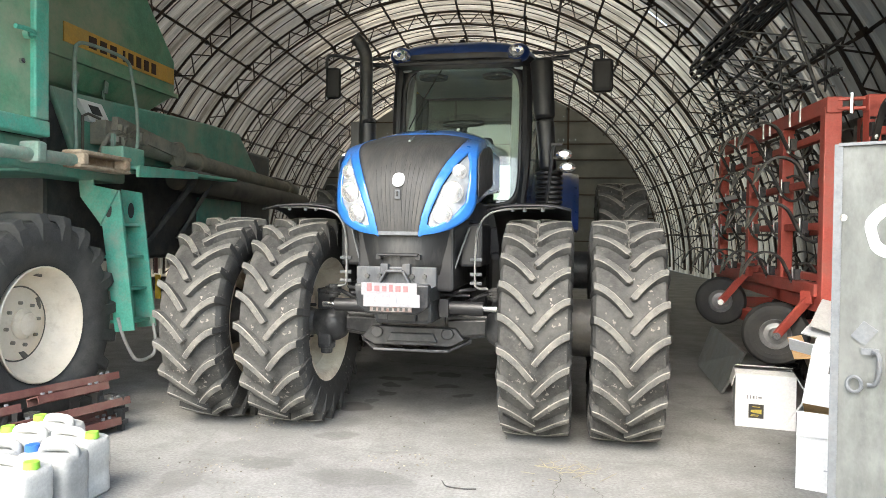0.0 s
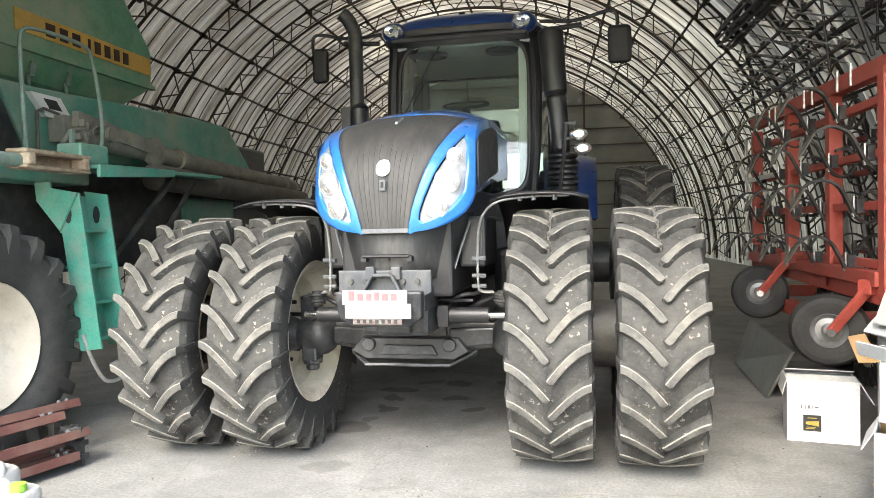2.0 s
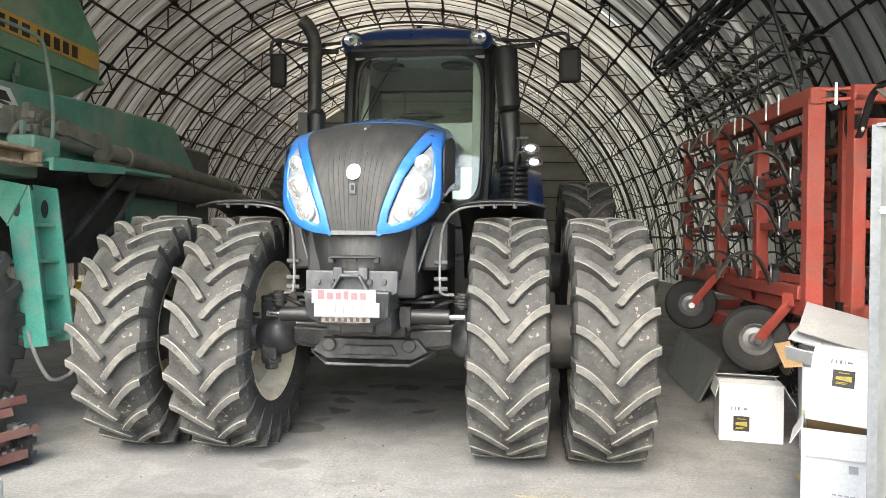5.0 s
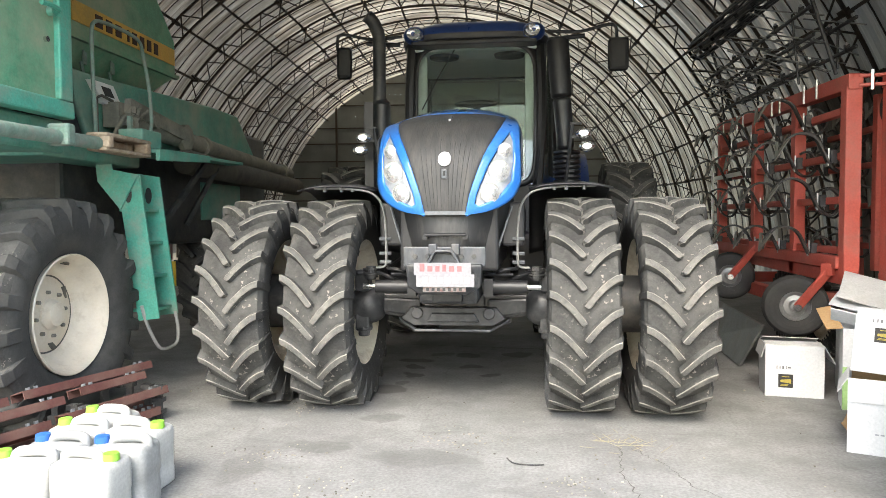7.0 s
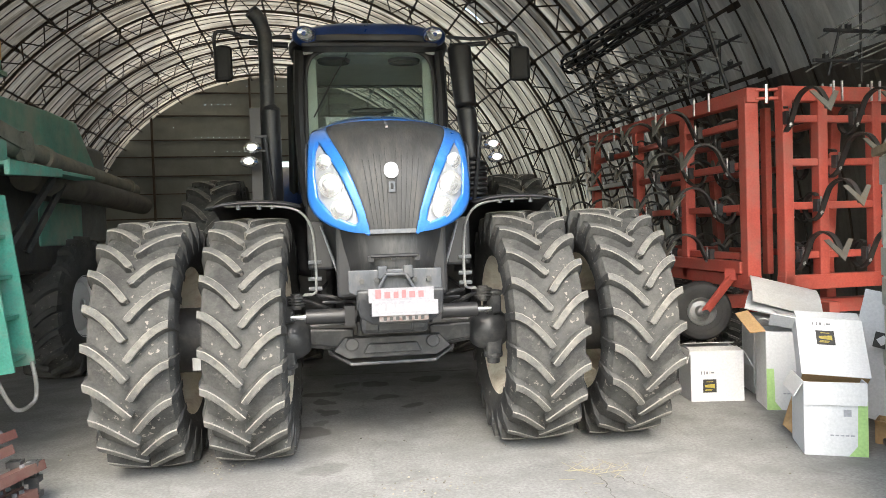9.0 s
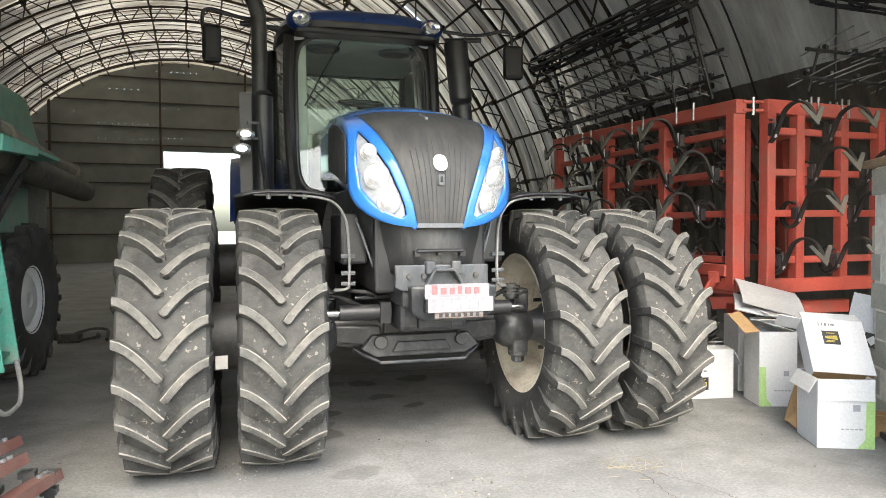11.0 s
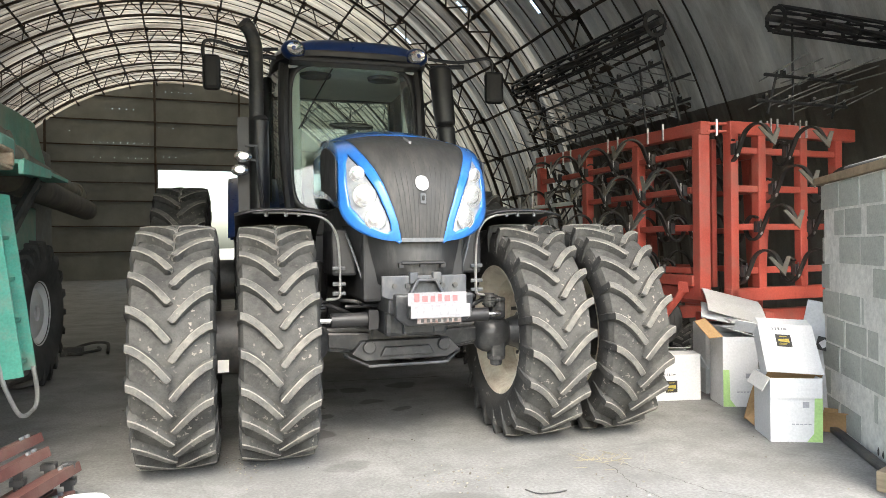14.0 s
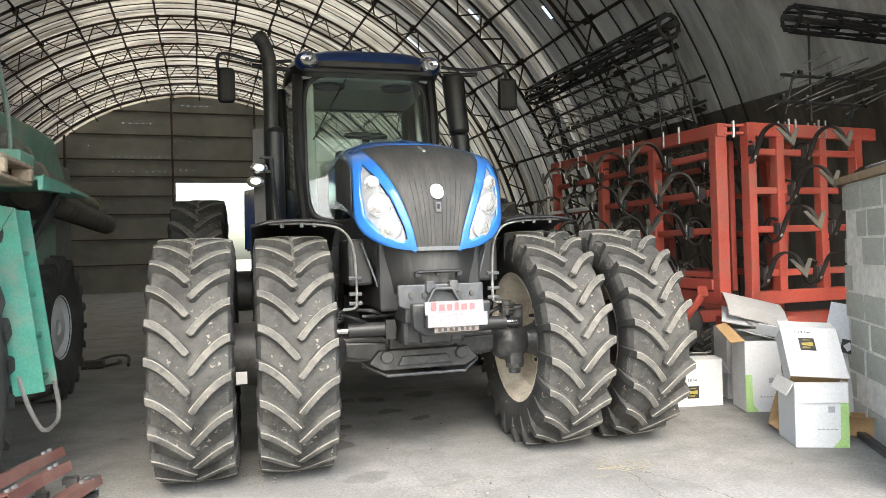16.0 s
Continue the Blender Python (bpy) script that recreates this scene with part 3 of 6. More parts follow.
for z0, z1 in [(0.3 * k, min(0.3 * k + 0.3, 8.6)) for k in range(29)]:
    s = min(wall_span(z0), wall_span(z1))
    for x0, x1 in (((-s, ENTRY[0]), (ENTRY[1], s)) if z0 < ENTRY[2] - 0.15 else ((-s, s),)):
        if x1 > x0 + 0.01:
            box(bm, ((x0 + x1) / 2, Y_FRONT - 0.05, (z0 + z1) / 2), (x1 - x0, 0.1, z1 - z0))
tagged(part("wall_front", bm, PLASTER, m=HANGAR), "unseen front wall with an entrance sized for the daylight", "wall", kind="structure")

# ---------- tyres and wheels ----------
def tyre_meshes(r, w, rim_r, lugs, lug_h, sweep=20.0, lug_w=0.05, wall=None, lug=None):
    """A farm tyre about the x axis: the carcass and, apart, its chevron lugs."""
    rc = r - lug_h
    h = w / 2
    half = [(h * 0.78, rim_r), (h * 0.9, rim_r + 0.05), (h * 0.99, rim_r + 0.35 * (rc - rim_r)), (h * 1.02, rim_r + 0.6 * (rc - rim_r)),
            (h * 0.98, rc - 0.07), (h * 0.9, rc - 0.025), (h * 0.6, rc - 0.006), (h * 0.25, rc)]
    prof = half + [(-x, q) for x, q in half[::-1]]
    bm = bmesh.new()
    lathe(bm, prof, 56, closed=True)
    for f in bm.faces:
        c = f.calc_center_median()
        f.material_index = 1 if math.hypot(c.y, c.z) < rc - 0.05 else 0
    body = mesh_of("tyre", bm, RUBBER, True)
    body.materials.append(wall or SIDEWALL)
    bm = bmesh.new()
    for s in (-1, 1):
        for k in range(lugs):
            t0 = 360 * (k + (0.5 if s > 0 else 0)) / lugs
            secs = []
            for q, top, wide in ((-0.05, 0.55, 0.35), (-0.025, 0.96, 0.75), (0.03, 1.0, 1.02), (0.12, 1.0, 1.0), (0.28, 1.0, 1.0), (0.46, 1.0, 1.02), (0.64, 1.0, 1.05), (0.82, 1.0, 1.1), (0.97, 0.95, 1.2), (1.045, 0.4, 1.15)):
                qq = min(max(q, 0.0), 1.0)
                x = s * (0.008 + (h - 0.008) * q)
                ang = radians(t0 + sweep * (1 - (1 - qq) ** 1.6))
                slope = radians(sweep * 1.6 * max(0.1, 1 - qq) ** 0.6) * rc
                tx, ts = s * h, slope
                ln = math.hypot(tx, ts)
                px, ps = -ts / ln, tx / ln
                base = rc - 0.012 - (0.05 if q > 0.9 else 0.0) - (0.1 if q > 1 else 0)
                peak = rc + lug_h * top - (0.04 if q > 1 else 0) - 0.012 * q * q
                ww = lug_w * wide
                ring = []
                for side, rr, f in ((-1, base, 0.78), (-1, peak - 0.006, 0.56), (-1, peak, 0.44), (1, peak, 0.44), (1, peak - 0.006, 0.56), (1, base, 0.78)):
                    o = side * f * ww
                    a2 = ang + o * ps / rc
                    ring.append(bm.verts.new((x + (o * px if q < 0.9 else 0), -rr * math.cos(a2), rr * math.sin(a2))))
                secs.append(ring)
            for j, (a, b) in enumerate(zip(secs, secs[1:])):
                for i in range(6):
                    f = bm.faces.new((a[i], a[(i + 1) % 6], b[(i + 1) % 6], b[i]))
                    f.material_index = 2 if j == len(secs) - 2 else 1 if i in (1, 3) else 3 if i in (0, 4) else 0
            bm.faces.new(secs[0]).material_index = 1
            bm.faces.new(secs[-1][::-1]).material_index = 2
    tread = mesh_of("tread", bm, lug or LUG)
    tread.materials.append(LUG_EDGE if lug is None else lug)
    tread.materials.append(wall or SIDEWALL)
    tread.materials.append(RUBBER if lug is None else lug)
    return body, tread


def rim_mesh(rim_r, w, dish, hub_r, name="rim", material=None):
    """A steel rim with its flanges, drop centre and a dished disc."""
    h = w / 2 * 0.8
    bm = bmesh.new()
    prof = [(-h - 0.01, rim_r + 0.03), (-h, rim_r + 0.03), (-h + 0.02, rim_r - 0.005), (-h * 0.55, rim_r - 0.02), (-h * 0.4, rim_r - 0.05), (h * 0.4, rim_r - 0.05), (h * 0.55, rim_r - 0.02),
            (h - 0.02, rim_r - 0.005), (h, rim_r + 0.03), (h + 0.01, rim_r + 0.03), (h + 0.005, rim_r + 0.002), (h - 0.03, rim_r - 0.03), (h * 0.5, rim_r - 0.05), (h * 0.35, rim_r - 0.075),
            (-h * 0.35, rim_r - 0.075), (-h * 0.5, rim_r - 0.05), (-h + 0.03, rim_r - 0.03), (-h - 0.005, rim_r + 0.002)]
    lathe(bm, prof, 48, closed=True)
    lathe(bm, [(dish - 0.012, rim_r - 0.06), (dish + 0.012, rim_r - 0.06), (dish + 0.03, rim_r * 0.8), (dish + 0.06, rim_r * 0.62), (dish + 0.06, hub_r), (dish + 0.035, hub_r), (dish + 0.035, rim_r * 0.62), (dish, rim_r * 0.8)], 48, closed=True)
    return mesh_of(name, bm, material or RIM, True)


def add_wheel(root, tyre, tread, rim, x, y, z, flip=False, turn=0.0, name="tyre"):
    t = new(name, tyre)
    t.parent, t.matrix_basis = root, pose(x, y, z) @ pose(0, 0, 0, turn)
    g = new("tread", tread)
    g.parent = t
    r = new("rim", rim)
    r.parent, r.matrix_basis = root, pose(x, y, z, turn, 0, 180 if flip else 0)
    return r


# ---------- the tractor ----------
TY = 4.70
tractor = thing("tractor", "large blue and black farm tractor with dual front and rear tyres", "tractor", pose(0, TY, 0, 0, 0, -1.6))
FY = 0.09
f_tyre, f_tread = tyre_meshes(0.75, 0.45, 0.43, 22, 0.048, 14.5, 0.034)
f_rim = rim_mesh(0.43, 0.45, 0.08, 0.14)
r_tyre, r_tread = tyre_meshes(1.01, 0.52, 0.54, 21, 0.052, 14, 0.045)
r_rim = rim_mesh(0.54, 0.52, 0.02, 0.2)
FZ = 0.735
for x, flip, turn in ((-0.845, True, 12.4), (0.875, False, 3.3), (-1.425, True, 7.6), (1.45, False, 3.4)):
    rim = add_wheel(tractor, f_tyre, f_tread, f_rim, x, FY, FZ, flip, turn)
    for k in range(10):
        a = 2 * math.pi * k / 10
        bm = bmesh.new()
        cyl(bm, (-0.0, 0.2 * math.cos(a), 0.2 * math.sin(a)), (0.1, 0.2 * math.cos(a), 0.2 * math.sin(a)), 0.014, seg=6)
        part("wheel_bolt", bm, IRON, rim)
for x, flip in ((-0.84, False), (0.84, True), (-1.63, False), (1.63, True)):
    add_wheel(tractor, r_tyre, r_tread, r_rim, x, 3.45, 0.985, flip, 6 if x > 0 else 0)
for s in (-1, 1):
    bm = bmesh.new()
    lathe(bm, [(s * 0.95, 0.2), (s * 1.02, 0.23), (s * 1.1, 0.2), (s * 1.4, 0.2), (s * 1.46, 0.23), (s * 1.52, 0.2)], 28, (0, FY, FZ))
    part("dual_spacer", bm, IRON, tractor, "dark steel drum between the dual wheels", smooth=True)
    bm = bmesh.new()
    lathe(bm, [(s * 1.0, 0.22), (s * 1.7, 0.22)], 20, (0, 3.45, 0.985))
    part("dual_spacer", bm, IRON, tractor, smooth=True)
    bm = bmesh.new()
    lathe(bm, [(s * 0.51, 0.07), (s * 0.53, 0.1), (s * 0.57, 0.125), (s * 0.62, 0.138), (s * 0.67, 0.135), (s * 0.72, 0.115), (s * 0.75, 0.09), (s * 0.78, 0.1), (s * 0.84, 0.12), (s * 0.86, 0.145), (s * 0.9, 0.15), (s * 0.98, 0.14)], 28, (0, FY * 0.6, FZ - 0.02))
    part("wheel_hub", bm, AXLE, tractor, smooth=True)
    bm = bmesh.new()
    box(bm, (s * 0.655, -0.0, FZ - 0.12), (0.1, 0.12, 0.12))
    box(bm, (s * 0.655, 0.0, FZ + 0.15), (0.1, 0.13, 0.12))
    cyl(bm, (s * 0.655, 0, FZ - 0.24), (s * 0.655, 0, FZ + 0.24), 0.042)
    cyl(bm, (s * 0.655, 0, FZ - 0.2), (s * 0.655, 0, FZ - 0.16), 0.062)
    cyl(bm, (s * 0.655, 0, FZ + 0.2), (s * 0.655, 0, FZ + 0.235), 0.07)
    part("steering_knuckle", bm, AXLE, tractor, bevel=0.012)
# front axle
bm = bmesh.new()
for s in (-1, 1):
    prism(bm, [(s * 0.2, -0.1, 0.60), (s * 0.62, -0.1, 0.66), (s * 0.62, -0.1, 0.80), (s * 0.2, -0.1, 0.80)], (0, 0.22, 0))
    prism(bm, [(s * 0.24, -0.16, 0.63), (s * 0.56, -0.13, 0.675), (s * 0.56, -0.13, 0.775), (s * 0.24, -0.16, 0.765)], (0, 0.06, 0))
box(bm, (0, 0.02, 0.71), (0.44, 0.3, 0.2))
bmesh.ops.translate(bm, verts=bm.verts, vec=(0, 0.15, 0))
part("front_axle", bm, AXLE, tractor, "dark cast front axle beam", bevel=0.015)
bm = bmesh.new()
prism(bm, [(-0.34, -0.3, 0.65), (-0.26, -0.3, 0.60), (0.26, -0.3, 0.60), (0.34, -0.3, 0.65), (0.28, -0.3, 0.73), (-0.28, -0.3, 0.73)], (0, 0.16, 0))
prism(bm, [(-0.17, -0.33, 0.63), (0.17, -0.33, 0.63), (0.14, -0.33, 0.69), (-0.14, -0.33, 0.69)], (0, 0.04, 0))
for s in (-1, 1):
    prism(bm, [(s * 0.36, -0.2, 0.63), (s * 0.27, -0.34, 0.585), (s * 0.24, -0.36, 0.57), (s * 0.24, -0.34, 0.56), (s * 0.38, -0.2, 0.615)], (0, 0.05, 0.012))
    cyl(bm, (s * 0.235, -0.33, 0.69), (s * 0.235, -0.29, 0.69), 0.04, seg=12)
box(bm, (0, -0.335, 0.572), (0.5, 0.05, 0.015))
bmesh.ops.transform(bm, verts=bm.verts, matrix=Matrix.Translation((0, 0.24, -0.03)) @ Matrix.Diagonal((1.08, 1, 1, 1)))
bmesh.ops.translate(bm, verts=bm.verts, vec=(0, 0, 0.015))
guard_plate = part("axle_guard", bm, AXLE, tractor, bevel=0.01)
bm = bmesh.new()
tube(bm, [(-0.4, 0.04, 0.625), (-0.37, 0.0, 0.605), (-0.265, -0.11, 0.561), (0.265, -0.11, 0.561), (0.37, 0.0, 0.605), (0.4, 0.04, 0.625)], 0.008, 6)
part("guard_lip", bm, BRACKET, guard_plate, "worn bright edge of the guard")
for s in (-1, 1):
    bm = bmesh.new()
    cyl(bm, (s * 0.22, -0.2, 0.875), (s * 0.52, -0.2, 0.875), 0.045, seg=16)
    box(bm, (s * 0.26, -0.2, 0.875), (0.06, 0.12, 0.12))
    part("steering_cylinder", bm, BLACK, tractor, smooth=True)
    bm = bmesh.new()
    cyl(bm, (s * 0.52, -0.2, 0.875), (s * 0.61, -0.2, 0.875), 0.02, seg=12)
    part("piston_rod", bm, CHROME, tractor, "bright steel piston rod", smooth=True)
    bm = bmesh.new()
    cyl(bm, (s * 0.2, -0.18, 0.96), (s * 0.42, -0.15, 0.955), 0.012, seg=8)
    tube(bm, smooth_path([(s * 0.25, -0.1, 0.93), (s * 0.36, -0.2, 0.99), (s * 0.45, -0.12, 1.0), (s * 0.4, 0.1, 1.05)]), 0.012)
    tube(bm, smooth_path([(s * 0.3, 0.0, 0.85), (s * 0.42, -0.1, 0.92), (s * 0.55, -0.06, 0.97), (s * 0.62, 0.08, 0.95)]), 0.014)
    part("hydraulic_hose", bm, BLACK, tractor)
# weight bracket, number plate covered by a card
bm = bmesh.new()
prism(bm, [(-0.262, -0.54, 1.16), (0.262, -0.54, 1.16), (0.262, -0.54, 1.04), (0.22, -0.54, 1.02), (-0.22, -0.54, 1.02), (-0.262, -0.54, 1.04)], (0, 0.03, 0))
for s in (-1, 1):
    box(bm, (s * 0.072, -0.545, 1.145), (0.052, 0.05, 0.07))
    beam(bm, (s * 0.1, -0.575, 1.05), (s * 0.055, -0.575, 1.135), 0.018, 0.05, (0, 1, 0))
beam(bm, (-0.055, -0.575, 1.135), (0.055, -0.575, 1.135), 0.018, 0.05, (0, 1, 0))
bracket = part("weight_bracket", bm, BRACKET, tractor, "scratched grey steel front bracket", bevel=0.006)
for x in (-0.175, -0.1, 0.1, 0.175):
    bm = bmesh.new()
    cyl(bm, (x * 1.07, -0.56, 1.1), (x * 1.07, -0.53, 1.1), 0.016, seg=6)
    part("bracket_bolt", bm, IRON, bracket)
bm = bmesh.new()
box(bm, (0, -0.5, 0.97), (0.3, 0.5, 0.1))
box(bm, (0, -0.35, 1.0), (0.44, 0.34, 0.14))
prism(bm, [(-0.22, -0.72, 1.06), (0.25, -0.72, 1.06), (0.24, -0.7, 0.92), (0.16, -0.68, 0.87), (-0.14, -0.68, 0.87), (-0.21, -0.7, 0.92)], (0, 0.08, 0))
box(bm, (0, -0.22, 0.86), (0.2, 0.36, 0.14))
part("front_support", bm, AXLE, tractor, bevel=0.012)
bm = bmesh.new()
PX, PY = 0.02, -0.765
box(bm, (PX - 0.006, PY, 1.035), (0.345, 0.004, 0.075))
plate = part("number_plate", bm, CARDSTOCK, tractor, "white card covering the number plate")
bm = bmesh.new()
box(bm, (PX + 0.012, PY - 0.005, 0.966), (0.35, 0.004, 0.076))
low_card = part("lower_card", bm, CARDSTOCK, plate, "second white card below")
x = PX - 0.145
for w, h in ((0.034, 0.048), (0.036, 0.034), (0.03, 0.034), (0.026, 0.042), (0.036, 0.034), (0.032, 0.034)):
    bm = bmesh.new()
    box(bm, (x + w / 2, PY - 0.0035, 1.02 + h / 2), (w * 0.86, 0.003, h))
    part("print_bar", bm, RED_INK, plate, "pale red printed bar")
    x += w + 0.013
x = PX - 0.125
for w in (0.03, 0.035, 0.03, 0.035, 0.035, 0.012, 0.03):
    bm = bmesh.new()
    box(bm, (x + w / 2, PY - 0.0085, 0.968), (w, 0.003, 0.04))
    part("print_bar", bm, PALE_INK, low_card, "pale grey printed bar")
    x += w + 0.013
bm = bmesh.new()
box(bm, (PX + 0.005, PY + 0.006, 0.915), (0.26, 0.008, 0.035))
old = part("old_plate", bm, RUSTY_PLATE, tractor, "dirty white plate edge under the card")
for k in range(7):
    bm = bmesh.new()
    box(bm, (PX - 0.095 + 0.033 * k, PY + 0.001, 0.912), (0.018, 0.003, 0.02))
    part("print_bar", bm, DARK_INK, old)

# hood: one curved surface, cut into the dark centre panel, blue bands and lamp clusters
HOOD = np.array([  # profile height: z, y, half width, setback at the edge, drop at the edge
    (1.36, -0.50, 0.14, 0.005, 0.0), (1.375, -0.507, 0.25, 0.04, 0.0), (1.41, -0.515, 0.35, 0.09, 0.0), (1.47, -0.52, 0.43, 0.15, 0.0), (1.55, -0.52, 0.473, 0.2, 0.0), (1.64, -0.515, 0.48, 0.215, 0.0),
    (1.72, -0.497, 0.478, 0.21, 0.0), (1.80, -0.46, 0.475, 0.2, 0.0), (1.88, -0.395, 0.472, 0.18, 0.01), (1.95, -0.30, 0.47, 0.15, 0.02), (2.01, -0.165, 0.462, 0.1, 0.03), (2.065, 0.02, 0.454, 0.06, 0.045),
    (2.11, 0.2, 0.446, 0.03, 0.06), (2.2, 0.6, 0.428, 0.0, 0.085), (2.25, 1.2, 0.412, 0.0, 0.1), (2.27, 1.84, 0.405, 0.0, 0.1)])
TS = np.linspace(0, 1, len(HOOD))


def curve_at(table, t):
    """Smooth values between the rows of a table."""
    k = min(int(t * (len(table) - 1)), len(table) - 2)
    f = t * (len(table) - 1) - k
    p0, p1, p2, p3 = table[max(k - 1, 0)], table[k], table[k + 1], table[min(k + 2, len(table) - 1)]
    return 0.5 * (2 * p1 + (p2 - p0) * f + (2 * p0 - 5 * p1 + 4 * p2 - p3) * f * f + (3 * p1 - p0 - 3 * p2 + p3) * f ** 3)


def hood_point(u, t, out=0.0):
    z, y, w, back, drop = curve_at(HOOD, t)
    a = abs(u)
    return Vector((u * w * (1 + 0.0 * a), y + back * a ** 3 - out, z - drop * a ** 2.6 + out * 0.4))


def side_x(y):
    """Half width of the hood's side, which narrows towards the cab."""
    return float(np.interp(y, (-0.3, 0.0, 0.3, 0.9, 1.84), (0.475, 0.462, 0.448, 0.425, 0.408)))


def t_of_z(z):
    return float(np.interp(z, HOOD[:, 0], TS))


PANEL = ((1.36, 0.13), (1.41, 0.14), (1.5, 0.16), (1.6, 0.195), (1.71, 0.235), (1.8, 0.275), (1.87, 0.31), (1.95, 0.345), (2.02, 0.365), (2.11, 0.365))
LAMP_IN = ((1.415, 0.215), (1.43, 0.19), (1.5, 0.205), (1.68, 0.28), (1.83, 0.36), (1.92, 0.41))
LAMP_OUT = ((1.415, 0.215), (1.43, 0.25), (1.47, 0.335), (1.57, 0.42), (1.71, 0.44), (1.86, 0.432), (1.92, 0.41))


def edge_at(table, z):
    """A boundary on the hood at the height z, as a share of its half width."""
    return float(np.interp(z, [p[0] for p in table], [p[1] for p in table]) / np.interp(z, HOOD[:, 0], HOOD[:, 2]))


bands = {"panel": [], "inner": [], "lamp": [], "outer": []}
NT = 90
T_LOW, T_HIGH = t_of_z(1.415), t_of_z(1.92)
for i in range(NT + 1):
    t = i / NT
    z = float(np.interp(t, TS, HOOD[:, 0]))
    u0 = min(0.96, edge_at(PANEL, z))
    if z > 2.105:
        break
    bands["panel"].append((t, [u0 * (k / 8 - 1) for k in range(17)]))
for s in (-1, 1):
    inner, outer, lamp = [], [], []
    for i in range(NT + 1):
        t = i / NT
        z = float(np.interp(t, TS, HOOD[:, 0]))
        u0 = min(0.96, edge_at(PANEL, z))
        if z > 2.105:
            u0 = 0.0
        a, b = min(0.98, edge_at(LAMP_IN, z)), min(0.98, edge_at(LAMP_OUT, z))
        if not T_LOW < t < T_HIGH:
            a = b = (a + b) / 2
        inner.append([hood_point(s * (u0 + (a - u0) * k / 4), t, 0.006) for k in range(5)])
        outer.append([hood_point(s * (b + (1 - b) * k / 4), t, 0.006) for k in range(5)])
        if T_LOW <= t <= T_HIGH:
            lamp.append([hood_point(s * (a + (b - a) * k / 6), t, -0.012) for k in range(7)])
    bm = bmesh.new()
    grid(bm, inner)
    grid(bm, outer)
    part("hood_band", bm, BLUE, tractor, "glossy blue hood panel", smooth=True, thick=0.02)
    bm = bmesh.new()
    grid(bm, lamp)
    lens = part("headlight", bm, LENS, tractor, "clear white headlight cluster", smooth=True, thick=0.01)
    for z, u, r in ((1.775, 0.785, 0.046), (1.64, 0.71, 0.07), (1.5, 0.63, 0.062)):
        bm = bmesh.new()
        c = hood_point(s * u, t_of_z(z), 0.004)
        for rr, d in ((r, 0.0), (r * 0.86, 0.014), (r * 0.6, 0.004)):
            lathe(bm, [(-0.006, rr * 0.6), (0.0, rr), (0.006, rr * 0.97), (0.012 + d * 0.3, rr * 0.55)], 20)
        me = mesh_of("lamp_bowl", bm, REFLECTOR, True)
        o = new("lamp_bowl", me)
        o.parent, o.matrix_basis = lens, Matrix.Translation(c) @ pose(0, 0, 0, 0, 0, -90 + s * 22) @ pose(0, 0, 0, 0, 12, 0)
        bm = bmesh.new()
        tube(bm, [(0.004, r * 1.03 * math.cos(a), r * 1.03 * math.sin(a)) for a in np.linspace(0, 2 * math.pi, 25)], 0.0035, 6)
        ring = new("lamp_ring", mesh_of("lamp_ring", bm, STRIP, True))
        ring.parent, ring.matrix_basis = lens, o.matrix_basis.copy()
    # side of the hood down to the engine, with its dark mesh panel
    bm = bmesh.new()
    rows = []
    for i in range(NT + 1):
        e = hood_point(s, i / NT, 0.006)
        if e.z < 1.575:
            continue
        low = float(np.interp(e.y, (-0.35, -0.2, 0.26, 0.64, 1.84), (1.565, 1.58, 1.64, 1.69, 1.78)))
        rows.append([e + (Vector((s * side_x(e.y), e.y, min(low, e.z - 0.005))) - e) * (k / 5) for k in range(6)])
    grid(bm, rows)
    side = part("hood_side", bm, BLUE, tractor, smooth=True, thick=0.015)
    bm = bmesh.new()
    prism(bm, [(s * (side_x(y) + 0.004), y, z) for y, z in ((-0.28, 1.67), (-0.25, 1.62), (-0.18, 1.615), (0.3, 1.69), (0.9, 1.77), (0.95, 1.82), (0.95, 2.04), (0.9, 2.08), (0.55, 2.06), (0.1, 1.98), (-0.18, 1.91), (-0.26, 1.87))], (s * 0.012, 0, 0))
    part("side_grille", bm, MESH, side, "dark mesh side grille", bevel=0.01)
bm = bmesh.new()
grid(bm, [[hood_point(u, t) for u in us] for t, us in bands["panel"]])
panel = part("hood_panel", bm, GRILLE, tractor, "dark dusty grille panel along the hood", smooth=True, thick=0.02)
for s in (-5, -4, -3, -2, -1, 1, 2, 3, 4, 5):
    bm = bmesh.new()
    rib = []
    for k in range(15):
        t = t_of_z(1.385 + (0.4 + 0.016 * (5 - abs(s))) * k / 14)
        rib.append(hood_point(s * (0.021 + 0.011 * k / 14) / curve_at(HOOD, t)[2], t, -0.001))
    tube(bm, rib, 0.0024, 5)
    part("grille_rib", bm, RIB, panel)
bm = bmesh.new()
prism(bm, [hood_point(0, t_of_z(1.71), 0.012) + Vector((0.042 * sx, 0.34 * dz, 0.85 * dz)) for sx, dz in ((-0.6, 0.05), (0.0, 0.058), (0.6, 0.05), (0.92, 0.028), (1, 0.0), (0.93, -0.025), (0.7, -0.042), (0.35, -0.052), (0.0, -0.055), (-0.35, -0.052), (-0.7, -0.042), (-0.93, -0.025), (-1, 0.0), (-0.92, 0.028))], (0, 0.012, 0))
part("badge", bm, CARD_WHITE, panel, "round white badge", bevel=0.006)
bm = bmesh.new()
box(bm, hood_point(0, t_of_z(1.615), 0.012), (0.036, 0.01, 0.062))
